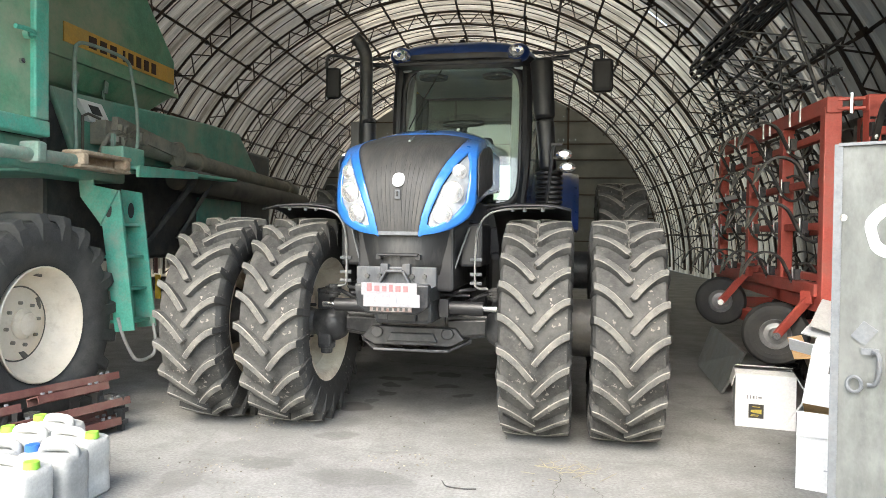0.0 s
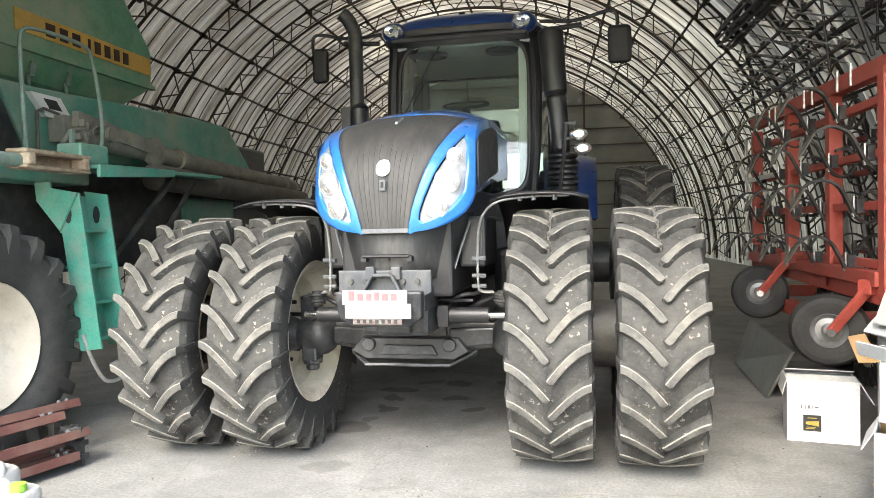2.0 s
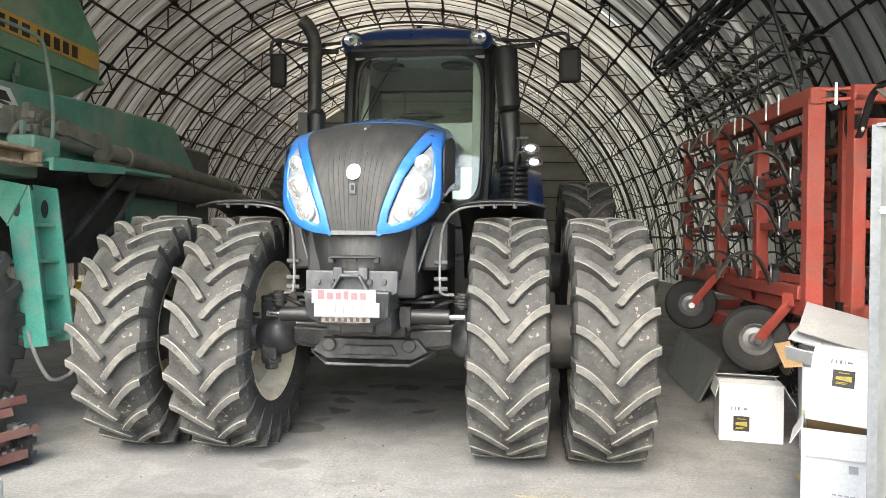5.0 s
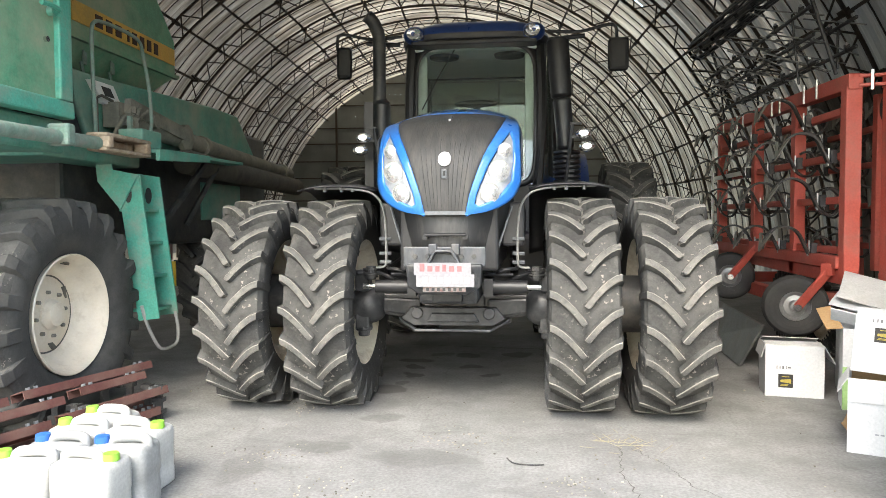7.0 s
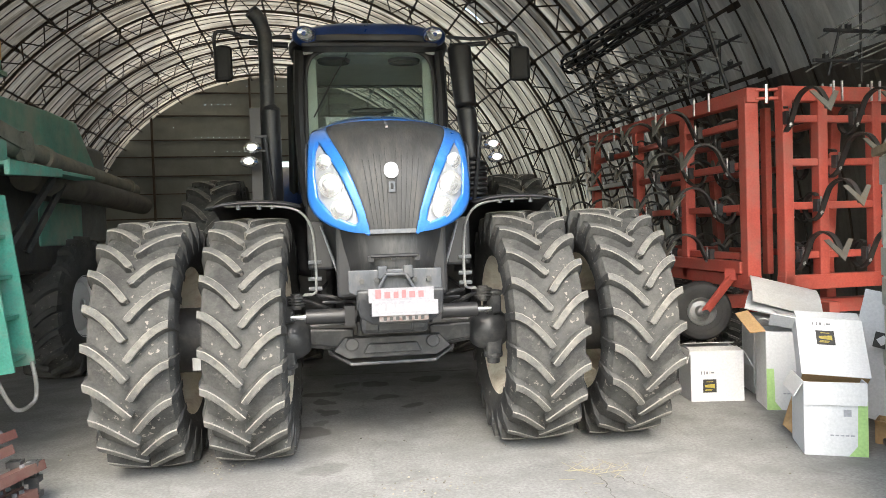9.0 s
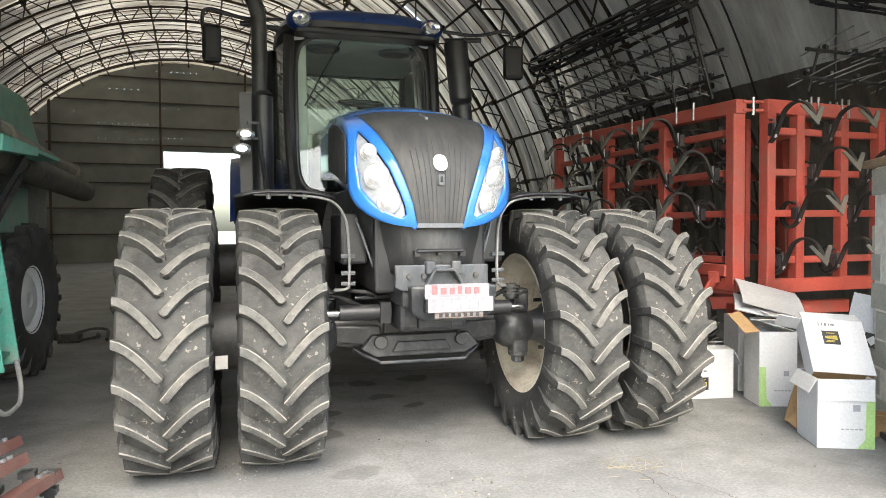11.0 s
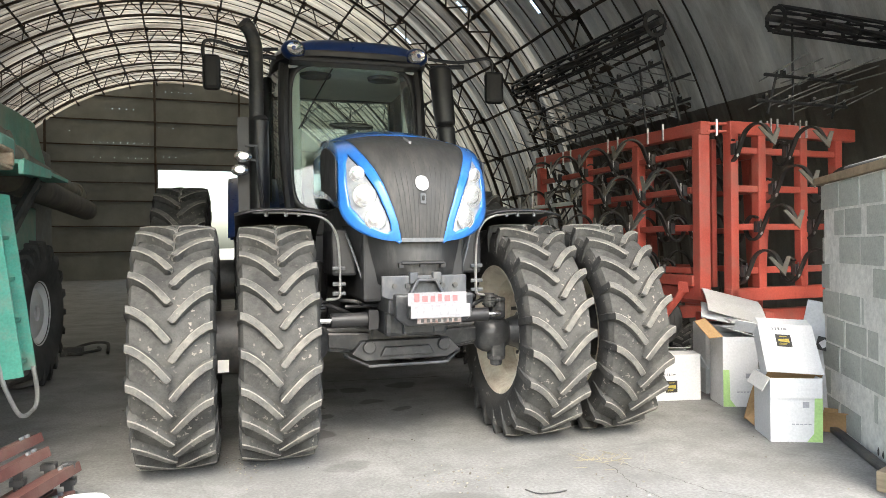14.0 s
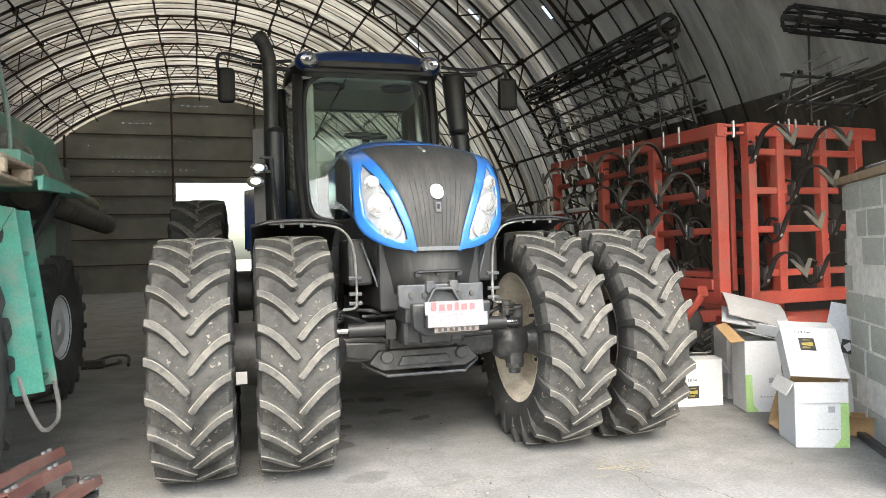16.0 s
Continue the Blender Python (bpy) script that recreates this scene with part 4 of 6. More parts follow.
part("hood_lock", bm, GREYSTEEL, panel, bevel=0.012)
bm = bmesh.new()
box(bm, hood_point(0, t_of_z(1.615), 0.02), (0.016, 0.008, 0.03))
part("keyhole_cover", bm, DARK_INK, panel, bevel=0.004)
bm = bmesh.new()
beam(bm, hood_point(0, t_of_z(1.995), 0.014), hood_point(0, t_of_z(2.045), 0.014), 0.014, 0.014)
part("hood_ornament", bm, LENS, panel, "small white hood marker")
bm = bmesh.new()
grid(bm, [[(x * 0.13, -0.515 + abs(x) ** 2 * 0.008, 1.385 - k * 0.024) for x in (-1, -0.5, 0, 0.5, 1)] for k in range(2)])
part("nose_strip", bm, GREYSTEEL, tractor, thick=0.01)
# skirt under the nose
bm = bmesh.new()
rows = []
for z, y, w in ((1.47, -0.44, 0.43), (1.37, -0.465, 0.4), (1.3, -0.47, 0.375), (1.2, -0.475, 0.335), (1.1, -0.48, 0.305)):
    rows.append([(u * w, y + 0.33 * abs(u) ** 2.5, z) for u in (-1, -0.8, -0.5, -0.2, 0.2, 0.5, 0.8, 1)])
grid(bm, rows)
part("nose_skirt", bm, SKIRT, tractor, "dark plastic skirt under the hood", smooth=True, thick=0.02)
for s in (-1, 1):
    bm = bmesh.new()
    tube(bm, smooth_path([(s * 0.415, -0.17, 1.42), (s * 0.375, -0.2, 1.3), (s * 0.318, -0.22, 1.12)]), 0.011, 8, flat=0.6)
    part("skirt_rail", bm, GREYSTEEL, tractor)
bm = bmesh.new()
tube(bm, [(-0.13, -0.45, 1.22), (-0.13, -0.5, 1.235), (0.13, -0.5, 1.235), (0.13, -0.45, 1.22)], 0.011, 8)
box(bm, (0, -0.485, 1.222), (0.03, 0.03, 0.022))
for s in (-1, 1):
    box(bm, (s * 0.13, -0.475, 1.22), (0.03, 0.05, 0.03))
part("lift_handle", bm, BLACK, tractor)
# engine block and body behind the axle
bm = bmesh.new()
box(bm, (0, 0.7, 1.32), (0.66, 2.0, 0.66))
part("engine_block", bm, BLACK, tractor, bevel=0.02)
bm = bmesh.new()
box(bm, (0, 0.75, 0.92), (0.4, 2.2, 0.3))
part("oil_pan", bm, AXLE, tractor, bevel=0.03)
bm = bmesh.new()
box(bm, (0, 2.6, 1.05), (1.0, 2.2, 0.8))
part("gearbox", bm, BLACK, tractor, bevel=0.03)
for s in (-1, 1):
    bm = bmesh.new()
    box(bm, (s * 0.42, 0.1, 1.3), (0.16, 0.5, 0.3))
    part("cooler", bm, BLACK, tractor, bevel=0.02)
    bm = bmesh.new()
    box(bm, (s * 0.55, 1.6, 0.95), (0.35, 1.1, 0.55))
    part("fuel_tank", bm, BLACK, tractor, bevel=0.06)
# front mudguards with their brackets
for s in (-1, 1):
    bm = bmesh.new()
    rows = []
    for k in range(19):
        a = radians(79 + 76 * k / 18)
        rr = 0.86
        rows.append([(s * (0.53 + 0.56 * j / 6), -rr * math.cos(a), FZ - 0.005 + rr * math.sin(a) - 0.035 * abs(j / 3 - 1) ** 3) for j in range(7)])
    grid(bm, rows)
    guard = part("mudguard", bm, BLACK, tractor, "black plastic front mudguard", smooth=True, thick=0.012)
    bm = bmesh.new()
    tube(bm, smooth_path([(s * 0.98, -0.1, 1.555), (s * 0.75, -0.12, 1.552), (s * 0.56, -0.15, 1.52), (s * 0.475, -0.16, 1.42), (s * 0.455, -0.16, 1.25), (s * 0.455, -0.16, 1.05), (s * 0.47, -0.15, 1.01), (s * 0.53, -0.1, 1.0)]), 0.016, 8, flat=0.5)
    part("mudguard_bracket", bm, STRIP, guard, "worn grey steel bracket")
    bm = bmesh.new()
    for k in range(4):
        cyl(bm, (s * 0.585, -0.06, 0.925 + 0.018 * k), (s * 0.585, -0.06, 0.937 + 0.018 * k), 0.06 if k % 2 else 0.05, seg=18)
    cyl(bm, (s * 0.585, -0.06, 0.91), (s * 0.585, -0.06, 1.005), 0.035, seg=14)
    part("pivot_cap", bm, IRON, guard)
    for a, b in [((s * 0.42, -0.16, z), (s * 0.5, -0.16, z)) for z in (1.04, 1.1, 1.2)] + [((s * x, -0.12, 1.53), (s * x, -0.12, 1.57)) for x in (0.7, 0.78, 0.9)]:
        bm = bmesh.new()
        cyl(bm, a, b, 0.013, seg=6)
        part("bracket_bolt", bm, GREYSTEEL, guard)

# cab
CF, CR = 1.86, 3.4
cab = bmesh.new()
bm = cab
prism(bm, [(-0.62, CF, 1.15), (0.62, CF, 1.15), (0.7, CF + 0.4, 1.15), (0.75, CR, 1.15), (-0.75, CR, 1.15), (-0.7, CF + 0.4, 1.15)], (0, 0, 0.52))
part("cab_floor", bm, BLACK, tractor, bevel=0.02)
for s in (-1, 1):
    bm = bmesh.new()
    tube(bm, smooth_path([(s * 0.60, CF + 0.04, 1.62), (s * 0.64, CF + 0.09, 2.1), (s * 0.65, CF + 0.14, 2.6), (s * 0.635, CF + 0.19, 3.06)]), 0.05, 8)
    part("cab_pillar", bm, BLACK, tractor, smooth=True)
    bm = bmesh.new()
    beam(bm, (s * 0.535, CF + 0.13, 1.7), (s * 0.535, CF + 0.27, 2.98), 0.09, 0.06)
    part("pillar_trim", bm, INTERIOR, tractor, "pale grey lining of the cab pillar", bevel=0.012)
    bm = bmesh.new()
    beam(bm, (s * 0.78, CF + 0.82, 1.62), (s * 0.76, CF + 0.84, 3.06), 0.07, 0.07)
    beam(bm, (s * 0.78, CR, 1.62), (s * 0.74, CR - 0.05, 3.06), 0.09, 0.08)
    part("cab_pillar", bm, BLACK, tractor, bevel=0.015)
    bm = bmesh.new()
    grid(bm, [[(s * (0.64 + 0.12 * k / 4), CF + 0.1 + 0.75 * k / 4, 1.68 + 1.36 * j) for k in range(5)] for j in (0, 1)])
    grid(bm, [[(s * (0.76 - 0.02 * k), CF + 0.88 + 0.62 * k, 1.68 + 1.36 * j) for k in (0, 1)] for j in (0, 1)])
    part("side_window", bm, GLASS, tractor, "tinted cab side glass")
bm = bmesh.new()
rows = []
for j in range(9):
    z = 1.66 + 1.36 * j / 8
    rows.append([(u * (0.585 + 0.02 * j / 8), CF - 0.03 + 0.07 * abs(u) ** 2.5 + 0.155 * (j / 8), z) for u in np.linspace(-1, 1, 13)])
grid(bm, rows)
part("windscreen", bm, GLASS, tractor, "large tinted windscreen reflecting the daylight", smooth=True)
bm = bmesh.new()
grid(bm, [[(x, CR - 0.02, z) for x in (-0.68, 0.68)] for z in (1.75, 3.0)])
part("rear_window", bm, GLASS, tractor)
# black band round the windscreen, with rounded corners
bm = bmesh.new()
rows = []
for k in range(60):
    a = 2 * math.pi * (k + 0.5) / 60
    cx, cz = math.copysign(abs(math.cos(a)) ** 0.3, math.cos(a)), math.copysign(abs(math.sin(a)) ** 0.3, math.sin(a))
    row = []
    for gx, gz, ctr in ((0.572, 0.675, 2.35), (0.59, 0.69, 2.355), (0.63, 0.73, 2.36)):
        x, z = cx * gx, ctr + cz * gz
        row.append((x, CF - 0.04 + 0.07 * (abs(x) / 0.6) ** 2.5 + 0.155 * (z - 1.66) / 1.36, z))
    rows.append(row)
grid(bm, rows + rows[:1])
part("windscreen_band", bm, BLACK, tractor, "black band round the windscreen", smooth=True, thick=0.01)
bm = bmesh.new()
for x in (-0.7, 0.7):
    box(bm, (x, CR, 2.3), (0.14, 0.06, 1.5))
box(bm, (0, CR, 3.01), (1.4, 0.06, 0.05))
box(bm, (0, CR, 1.72), (1.4, 0.06, 0.16))
part("window_frame", bm, BLACK, tractor, bevel=0.02)
# roof, with rounded edges
bm = bmesh.new()
rows = []
for z, g in ((3.0, -0.04), (3.03, 0.015), (3.08, 0.03), (3.15, 0.005), (3.2, -0.06), (3.235, -0.2), (3.25, -0.45)):
    n = 10
    ring = []
    for k in range(4 * n):
        a = 2 * math.pi * (k + 0.5) / (4 * n)
        ex = 0.4
        cx, cy = math.copysign(abs(math.cos(a)) ** ex, math.cos(a)), math.copysign(abs(math.sin(a)) ** ex, math.sin(a))
        bow = 0.06 * (1 - cx * cx) if cy < 0 else 0
        ring.append((cx * (0.72 + g), 2.58 + cy * (0.86 + g) - bow, z - 0.045 * abs(cx) ** 3 * (z - 3.0) / 0.25))
    rows.append(ring + ring[:1])
grid(bm, rows)
bmesh.ops.remove_doubles(bm, verts=bm.verts, dist=1e-5)
top = [v for v in bm.verts if abs(v.co.x) < 0.275 and abs(v.co.y - 2.58) < 0.475 and v.co.z > 3.19]
bm.faces.new(sorted(top, key=lambda v: math.atan2(v.co.y - 2.58, v.co.x)))
low = [v for v in bm.verts if v.co.z < 3.005]
bm.faces.new(sorted(low, key=lambda v: math.atan2(v.co.y - 2.58, v.co.x)))
roof_part = part("cab_roof", bm, NAVY, tractor, "navy blue rounded cab roof", smooth=True, m=pose(0, 0.1, 0.03))
roof_part.data.materials.append(BLACK)
for f in roof_part.data.polygons:
    f.material_index = 1 if f.center.z < 3.06 else 0
bm = bmesh.new()
box(bm, (0, CF - 0.1, 3.0), (1.2, 0.2, 0.05))
part("roof_visor", bm, BLACK, roof_part, bevel=0.02)
bm = bmesh.new()
cyl(bm, (-0.03, 2.1, 3.24), (-0.03, 2.1, 3.30), 0.05)
cyl(bm, (-0.03, 2.1, 3.30), (-0.03, 2.1, 3.33), 0.03)
box(bm, (0.1, 2.15, 3.26), (0.3, 0.2, 0.04))
part("roof_antenna", bm, BLACK, roof_part, bevel=0.01)
for s in (-1, 1):
    bm = bmesh.new()
    lathe(bm, [(0.004, 0.02), (-0.012, 0.052), (-0.018, 0.06), (0.015, 0.066), (0.1, 0.066)], 20)
    o = part("roof_lamp", bm, REFLECTOR, roof_part, "round white work lamp", smooth=True, m=pose(s * 0.56, 1.61, 3.07, 0, 0, 90 + s * 8) @ Matrix.Diagonal((1, 1.15, 0.85, 1)))
    bm = bmesh.new()
    bmesh.ops.create_uvsphere(bm, u_segments=20, v_segments=12, radius=1.0)
    bmesh.ops.transform(bm, verts=bm.verts, matrix=pose(s * 0.57, 1.72, 3.08) @ Matrix.Diagonal((0.11, 0.11, 0.088, 1)))
    part("lamp_pod", bm, NAVY, roof_part, smooth=True)
    # mirrors
    bm = bmesh.new()
    x = -1.27 if s < 0 else 1.355
    box(bm, (x, 1.82, 2.87), (0.15 if s < 0 else 0.19, 0.09, 0.31))
    mirror = part("mirror", bm, MIRROR_BLACK, tractor, "black wing mirror", bevel=0.035)
    bm = bmesh.new()
    tube(bm, smooth_path([(s * 0.7, 1.86, 3.12), (s * 1.0, 1.84, 3.1), (s * 1.28, 1.82, 3.15), (s * 1.34, 1.82, 3.08), (s * 1.32, 1.82, 2.9)]), 0.016, 8)
    tube(bm, [(s * 0.72, 1.86, 3.04), (s * 1.05, 1.84, 3.06)], 0.022, 8)
    part("mirror_arm", bm, BLACK, mirror)
    for z, x in ((1.99, 1.045), (2.105, 1.015)):
        bm = bmesh.new()
        lathe(bm, [(-0.02, 0.03), (0.0, 0.05), (0.03, 0.056), (0.07, 0.045)], 20, (0, 0, 0))
        part("side_lamp", bm, REFLECTOR, tractor, "oval white work lamp", smooth=True, m=pose(s * x, 1.5, z, 0, 0, 90) @ Matrix.Diagonal((1, 1.35, 0.88, 1)))
    bm = bmesh.new()
    tube(bm, [(s * 0.92, 1.56, 2.2), (s * 0.9, 1.56, 2.0), (s * 0.85, 1.6, 1.6)], 0.018, 8)
    beam(bm, (s * 0.9, 1.56, 2.2), (s * 1.0, 1.54, 2.2), 0.02, 0.02)
    beam(bm, (s * 0.9, 1.56, 2.08), (s * 1.0, 1.54, 2.08), 0.02, 0.02)
    part("lamp_bracket", bm, BLACK, tractor)
    # blue inner rear wings
    bm = bmesh.new()
    rows = []
    for k in range(13):
        a = radians(25 + 130 * k / 12)
        rows.append([(s * (0.66 + 0.5 * j / 4), 3.45 - 1.14 * math.cos(a), 0.985 + 1.14 * math.sin(a) - 0.03 * abs(j / 2 - 1) ** 3) for j in range(5)])
    grid(bm, rows)
    part("rear_wing", bm, NAVY, tractor, "blue rear mudguard", smooth=True, thick=0.02)
bm = bmesh.new()
tube(bm, smooth_path([(-0.9, 1.72, 2.4), (-0.9, 1.72, 3.0), (-0.91, 1.72, 3.12), (-0.95, 1.68, 3.22), (-1.0, 1.64, 3.27)]), 0.062, 16)
exhaust = part("exhaust_pipe", bm, IRON, tractor, "dark bent exhaust stack", smooth=True)
bm = bmesh.new()
cyl(bm, (-0.88, 1.72, 1.6), (-0.88, 1.72, 2.44), 0.085, seg=20)
cyl(bm, (-0.88, 1.72, 2.44), (-0.89, 1.72, 2.48), 0.085, 0.065, seg=20)
box(bm, (-0.98, 1.8, 2.05), (0.16, 0.1, 0.85))
part("muffler", bm, BLACK, exhaust, smooth=True)
bm = bmesh.new()
cyl(bm, (0.87, 1.72, 1.98), (0.83, 1.74, 2.46), 0.078, 0.088, seg=20)
cyl(bm, (0.83, 1.74, 2.46), (0.79, 1.78, 3.02), 0.098, 0.108, seg=20)
intake = part("air_intake", bm, BLACK, tractor, "black air intake stack", bevel=0.03, smooth=True)
bm = bmesh.new()
prof = []
for k in range(7):
    prof += [(1.66 + 0.045 * k, 0.1), (1.675 + 0.045 * k, 0.125), (1.695 + 0.045 * k, 0.125)]
lathe(bm, prof + [(1.98, 0.09)], 24)
o = part("intake_bellows", bm, BLACK, intake, "ribbed rubber bellows", smooth=True)
o.matrix_basis = pose(0.88, 1.72, 0, 0, -90, 0)
bm = bmesh.new()
box(bm, (0.8, 2.9, 2.66), (0.06, 0.05, 0.2))
part("warning_lamp", bm, YELLOW, tractor, "amber marker strip", bevel=0.008)
bm = bmesh.new()
box(bm, (-0.775, 3.52, 3.05), (0.05, 0.05, 0.25))
part("warning_lamp", bm, YELLOW, tractor, "amber marker strip", bevel=0.008)
# inside the cab
bm = bmesh.new()
box(bm, (0, 2.65, 2.05), (0.5, 0.14, 0.75), pose(0, 0, 0, 10).to_3x3())
box(bm, (0, 2.4, 1.78), (0.5, 0.5, 0.16))
part("driver_seat", bm, SEAT, tractor, bevel=0.05)
bm = bmesh.new()
tube(bm, [(0.2 * math.cos(a), 2.15 + 0.17 * math.sin(a), 2.5 + 0.05 * math.sin(a)) for a in np.linspace(0, 2 * math.pi, 25)], 0.016, 8)
beam(bm, (-0.19, 2.15, 2.5), (0.19, 2.15, 2.5), 0.03, 0.02)
cyl(bm, (0, 2.15, 2.49), (0, 2.0, 1.9), 0.04)
part("steering_wheel", bm, BLACK, tractor, smooth=True)
bm = bmesh.new()
box(bm, (0, 1.97, 1.86), (0.5, 0.24, 0.36))
part("dashboard", bm, BLACK, tractor, bevel=0.05)
bm = bmesh.new()
box(bm, (0, 2.68, 3.015), (1.34, 1.34, 0.03))
lining = part("headliner", bm, INTERIOR, tractor, "grey cab headliner", bevel=0.03)
for s in (-1, 1):
    bm = bmesh.new()
    lathe(bm, [(2.985, 0.09), (2.97, 0.12), (3.002, 0.13)], 20)
    bmesh.ops.transform(bm, verts=bm.verts, matrix=pose(s * 0.33, 2.22, 0) @ pose(0, 0, 0, 0, -90, 0) @ Matrix.Diagonal((1, 1, 1.2, 1)))
    part("speaker", bm, SEAT, lining, "dark oval roof speaker")
bm = bmesh.new()
tube(bm, [(-0.2, CF + 0.1, 3.0), (-0.36, CF + 0.06, 2.72), (-0.52, CF + 0.08, 2.42)], 0.007, 6)
part("wiper", bm, BLACK, tractor)
bm = bmesh.new()
box(bm, (-1.165, -0.232 + FY, 0.62), (0.065, 0.004, 0.075))
part("spacer_label", bm, WHITE, tractor, "small white label on the wheel spacer")

# ---------- the combine harvester ----------
CB = Vector((-2.52, 4.17, 0))
combine = thing("combine_harvester", "green combine harvester with dusty paint and cream wheel rims", "combine", Matrix.Translation(CB))


def cb(x, y, z):
    return Vector((x, y, z)) - CB


c_tyre, c_tread = tyre_meshes(0.785, 0.72, 0.4, 20, 0.045, 13, 0.06, HARVEST_RUBBER, HARVEST_RUBBER)
bm = bmesh.new()
lathe(bm, [(0.3, 0.4), (0.312, 0.408), (0.32, 0.4), (0.312, 0.39), (0.28, 0.378), (0.265, 0.366), (0.22, 0.352), (0.17, 0.33), (0.14, 0.3), (0.122, 0.27), (0.105, 0.262), (0.117, 0.252), (0.137, 0.19), (0.147, 0.1), (0.05, 0.1), (0.05, 0.38)], 48, closed=True)
c_rim = mesh_of("rim", bm, HARVEST_RIM, True)
rim = add_wheel(combine, c_tyre, c_tread, c_rim, -0.31, 0.0, 0.71, False, 8)
bm = bmesh.new()
lathe(bm, [(-0.03, 0.105), (0.16, 0.105), (0.17, 0.09), (0.2, 0.08), (0.21, 0.04)], 20)
part("hub", bm, HARVEST_RIM, rim, "cream wheel hub", smooth=True)
bm = bmesh.new()
lathe(bm, [(0.109, 0.268), (0.115, 0.2685), (0.115, 0.255), (0.109, 0.2555)], 40, closed=True)
part("rim_seam", bm, DARK_DUSTY, rim, "rusty weld seam")
for k in range(8):
    a = 2 * math.pi * k / 8
    bm = bmesh.new()
    cyl(bm, (0.117, 0.15 * math.cos(a), 0.15 * math.sin(a)), (0.162, 0.15 * math.cos(a), 0.15 * math.sin(a)), 0.014, seg=6)
    part("wheel_nut", bm, DUSTY, rim)
for k in range(3):
    a = 0.5 + 2 * math.pi * k / 3
    bm = bmesh.new()
    box(bm, (0.129, 0.215 * math.cos(a), 0.215 * math.sin(a)), (0.012, 0.035, 0.085), pose(0, 0, 0, 20 * k).to_3x3())
    part("rim_slot", bm, DARK_DUSTY, rim, "rusty slot in the rim disc")
bm = bmesh.new()
cyl(bm, (0.19, 0.1, 0.335), (0.25, 0.1, 0.325), 0.011, seg=8)
part("valve_stem", bm, DARK_DUSTY, rim)
s_tyre, s_tread = tyre_meshes(0.72, 0.5, 0.3, 20, 0.04, 13, 0.042, HARVEST_RUBBER, HARVEST_RUBBER)
s_rim = rim_mesh(0.31, 0.5, 0.12, 0.08, material=WHITE)
steer_rim = add_wheel(combine, s_tyre, s_tread, s_rim, *cb(-3.06, 7.9, 0.715), False, 5)
for o in (steer_rim, [q for q in combine.children if q.name.startswith("tyre")][-1]):
    o.matrix_basis = Matrix.Translation(cb(-3.06, 7.9, 0.715)) @ pose(0, 0, 0, 0, 0, -5)
bm = bmesh.new()
lathe(bm, [(-0.4, 0.09), (0.45, 0.12)], 16, cb(-3.6, 7.9, 0.715))
part("axle", bm, IRON, combine)
bm = bmesh.new()
lathe(bm, [(-0.8, 0.16), (0.6, 0.2)], 16, cb(-3.7, 4.17, 0.71))
part("axle", bm, IRON, combine)
# cab
bm = bmesh.new()
box(bm, cb(-3.55, 3.45, 2.82), (2.0, 1.4, 1.5))
part("cab", bm, GREEN, combine, "green driver's cab", bevel=0.03)
bm = bmesh.new()
box(bm, cb(-2.53, 3.5, 2.5), (0.04, 1.12, 0.84))
door = part("cab_door", bm, GREEN, combine, "green cab door with dull paint", bevel=0.02)
bm = bmesh.new()
box(bm, cb(-2.535, 3.45, 3.18), (0.03, 0.9, 0.5))
part("cab_window", bm, DARK_INK, combine, "dark cab window", bevel=0.02)
bm = bmesh.new()
box(bm, cb(-2.52, 4.1, 2.838), (0.1, 0.13, 1.44))
box(bm, cb(-2.521, 3.41, 2.06), (0.104, 1.53, 0.11))
box(bm, cb(-2.5, 3.4, 2.105), (0.05, 1.28, 0.025))
part("cab_frame", bm, MINT, combine, "mint green cab corner post and sill", bevel=0.02)
bm = bmesh.new()
tube(bm, smooth_path([cb(-2.48, 3.98, 2.66), cb(-2.43, 3.98, 2.665), cb(-2.42, 3.9, 2.67), cb(-2.42, 3.8, 2.66)]), 0.016)
cyl(bm, cb(-2.5, 3.98, 2.66), cb(-2.46, 3.98, 2.66), 0.03)
part("door_handle", bm, MINT, door)
bm = bmesh.new()
cyl(bm, cb(-2.52, 3.95, 2.48), cb(-2.49, 3.95, 2.48), 0.018)
part("door_lock", bm, CHROME, door)
bm = bmesh.new()
box(bm, cb(-3.5, 3.5, 1.9), (1.8, 1.5, 0.22))
box(bm, cb(-3.4, 4.7, 1.85), (1.5, 1.2, 0.16))
part("cab_base", bm, TEAL, combine, bevel=0.02)
# grain tank
bm = bmesh.new()
sections = []
for z, x0, x1, y0, y1 in ((2.42, -3.5, -4.4, 5.2, 6.4), (2.62, -3.22, -4.6, 4.85, 6.55), (2.84, -3.1, -4.8, 4.62, 6.86), (3.2, -3.1, -4.8, 4.5, 6.86), (3.75, -3.12, -4.8, 4.4, 6.35), (3.95, -3.3, -4.7, 4.6, 6.2)):
    sections.append([cb(x0, y0, z), cb(x0, y1, z), cb(x1, y1, z), cb(x1, y0, z)])
last = None
for sec in sections:
    ring = [bm.verts.new(v) for v in sec]
    if last:
        bridge(bm, last, ring)
    else:
        bm.faces.new(ring[::-1])
    last = ring
bm.faces.new(last)
tank = part("grain_tank", bm, GREEN, combine, "green grain tank with an orange name stripe", bevel=0.03)
bm = bmesh.new()
box(bm, cb(-3.093, 5.96, 3.035), (0.012, 1.7, 0.165))
stripe = part("name_stripe", bm, ORANGE, tank, "faded orange stripe")
y = 5.42
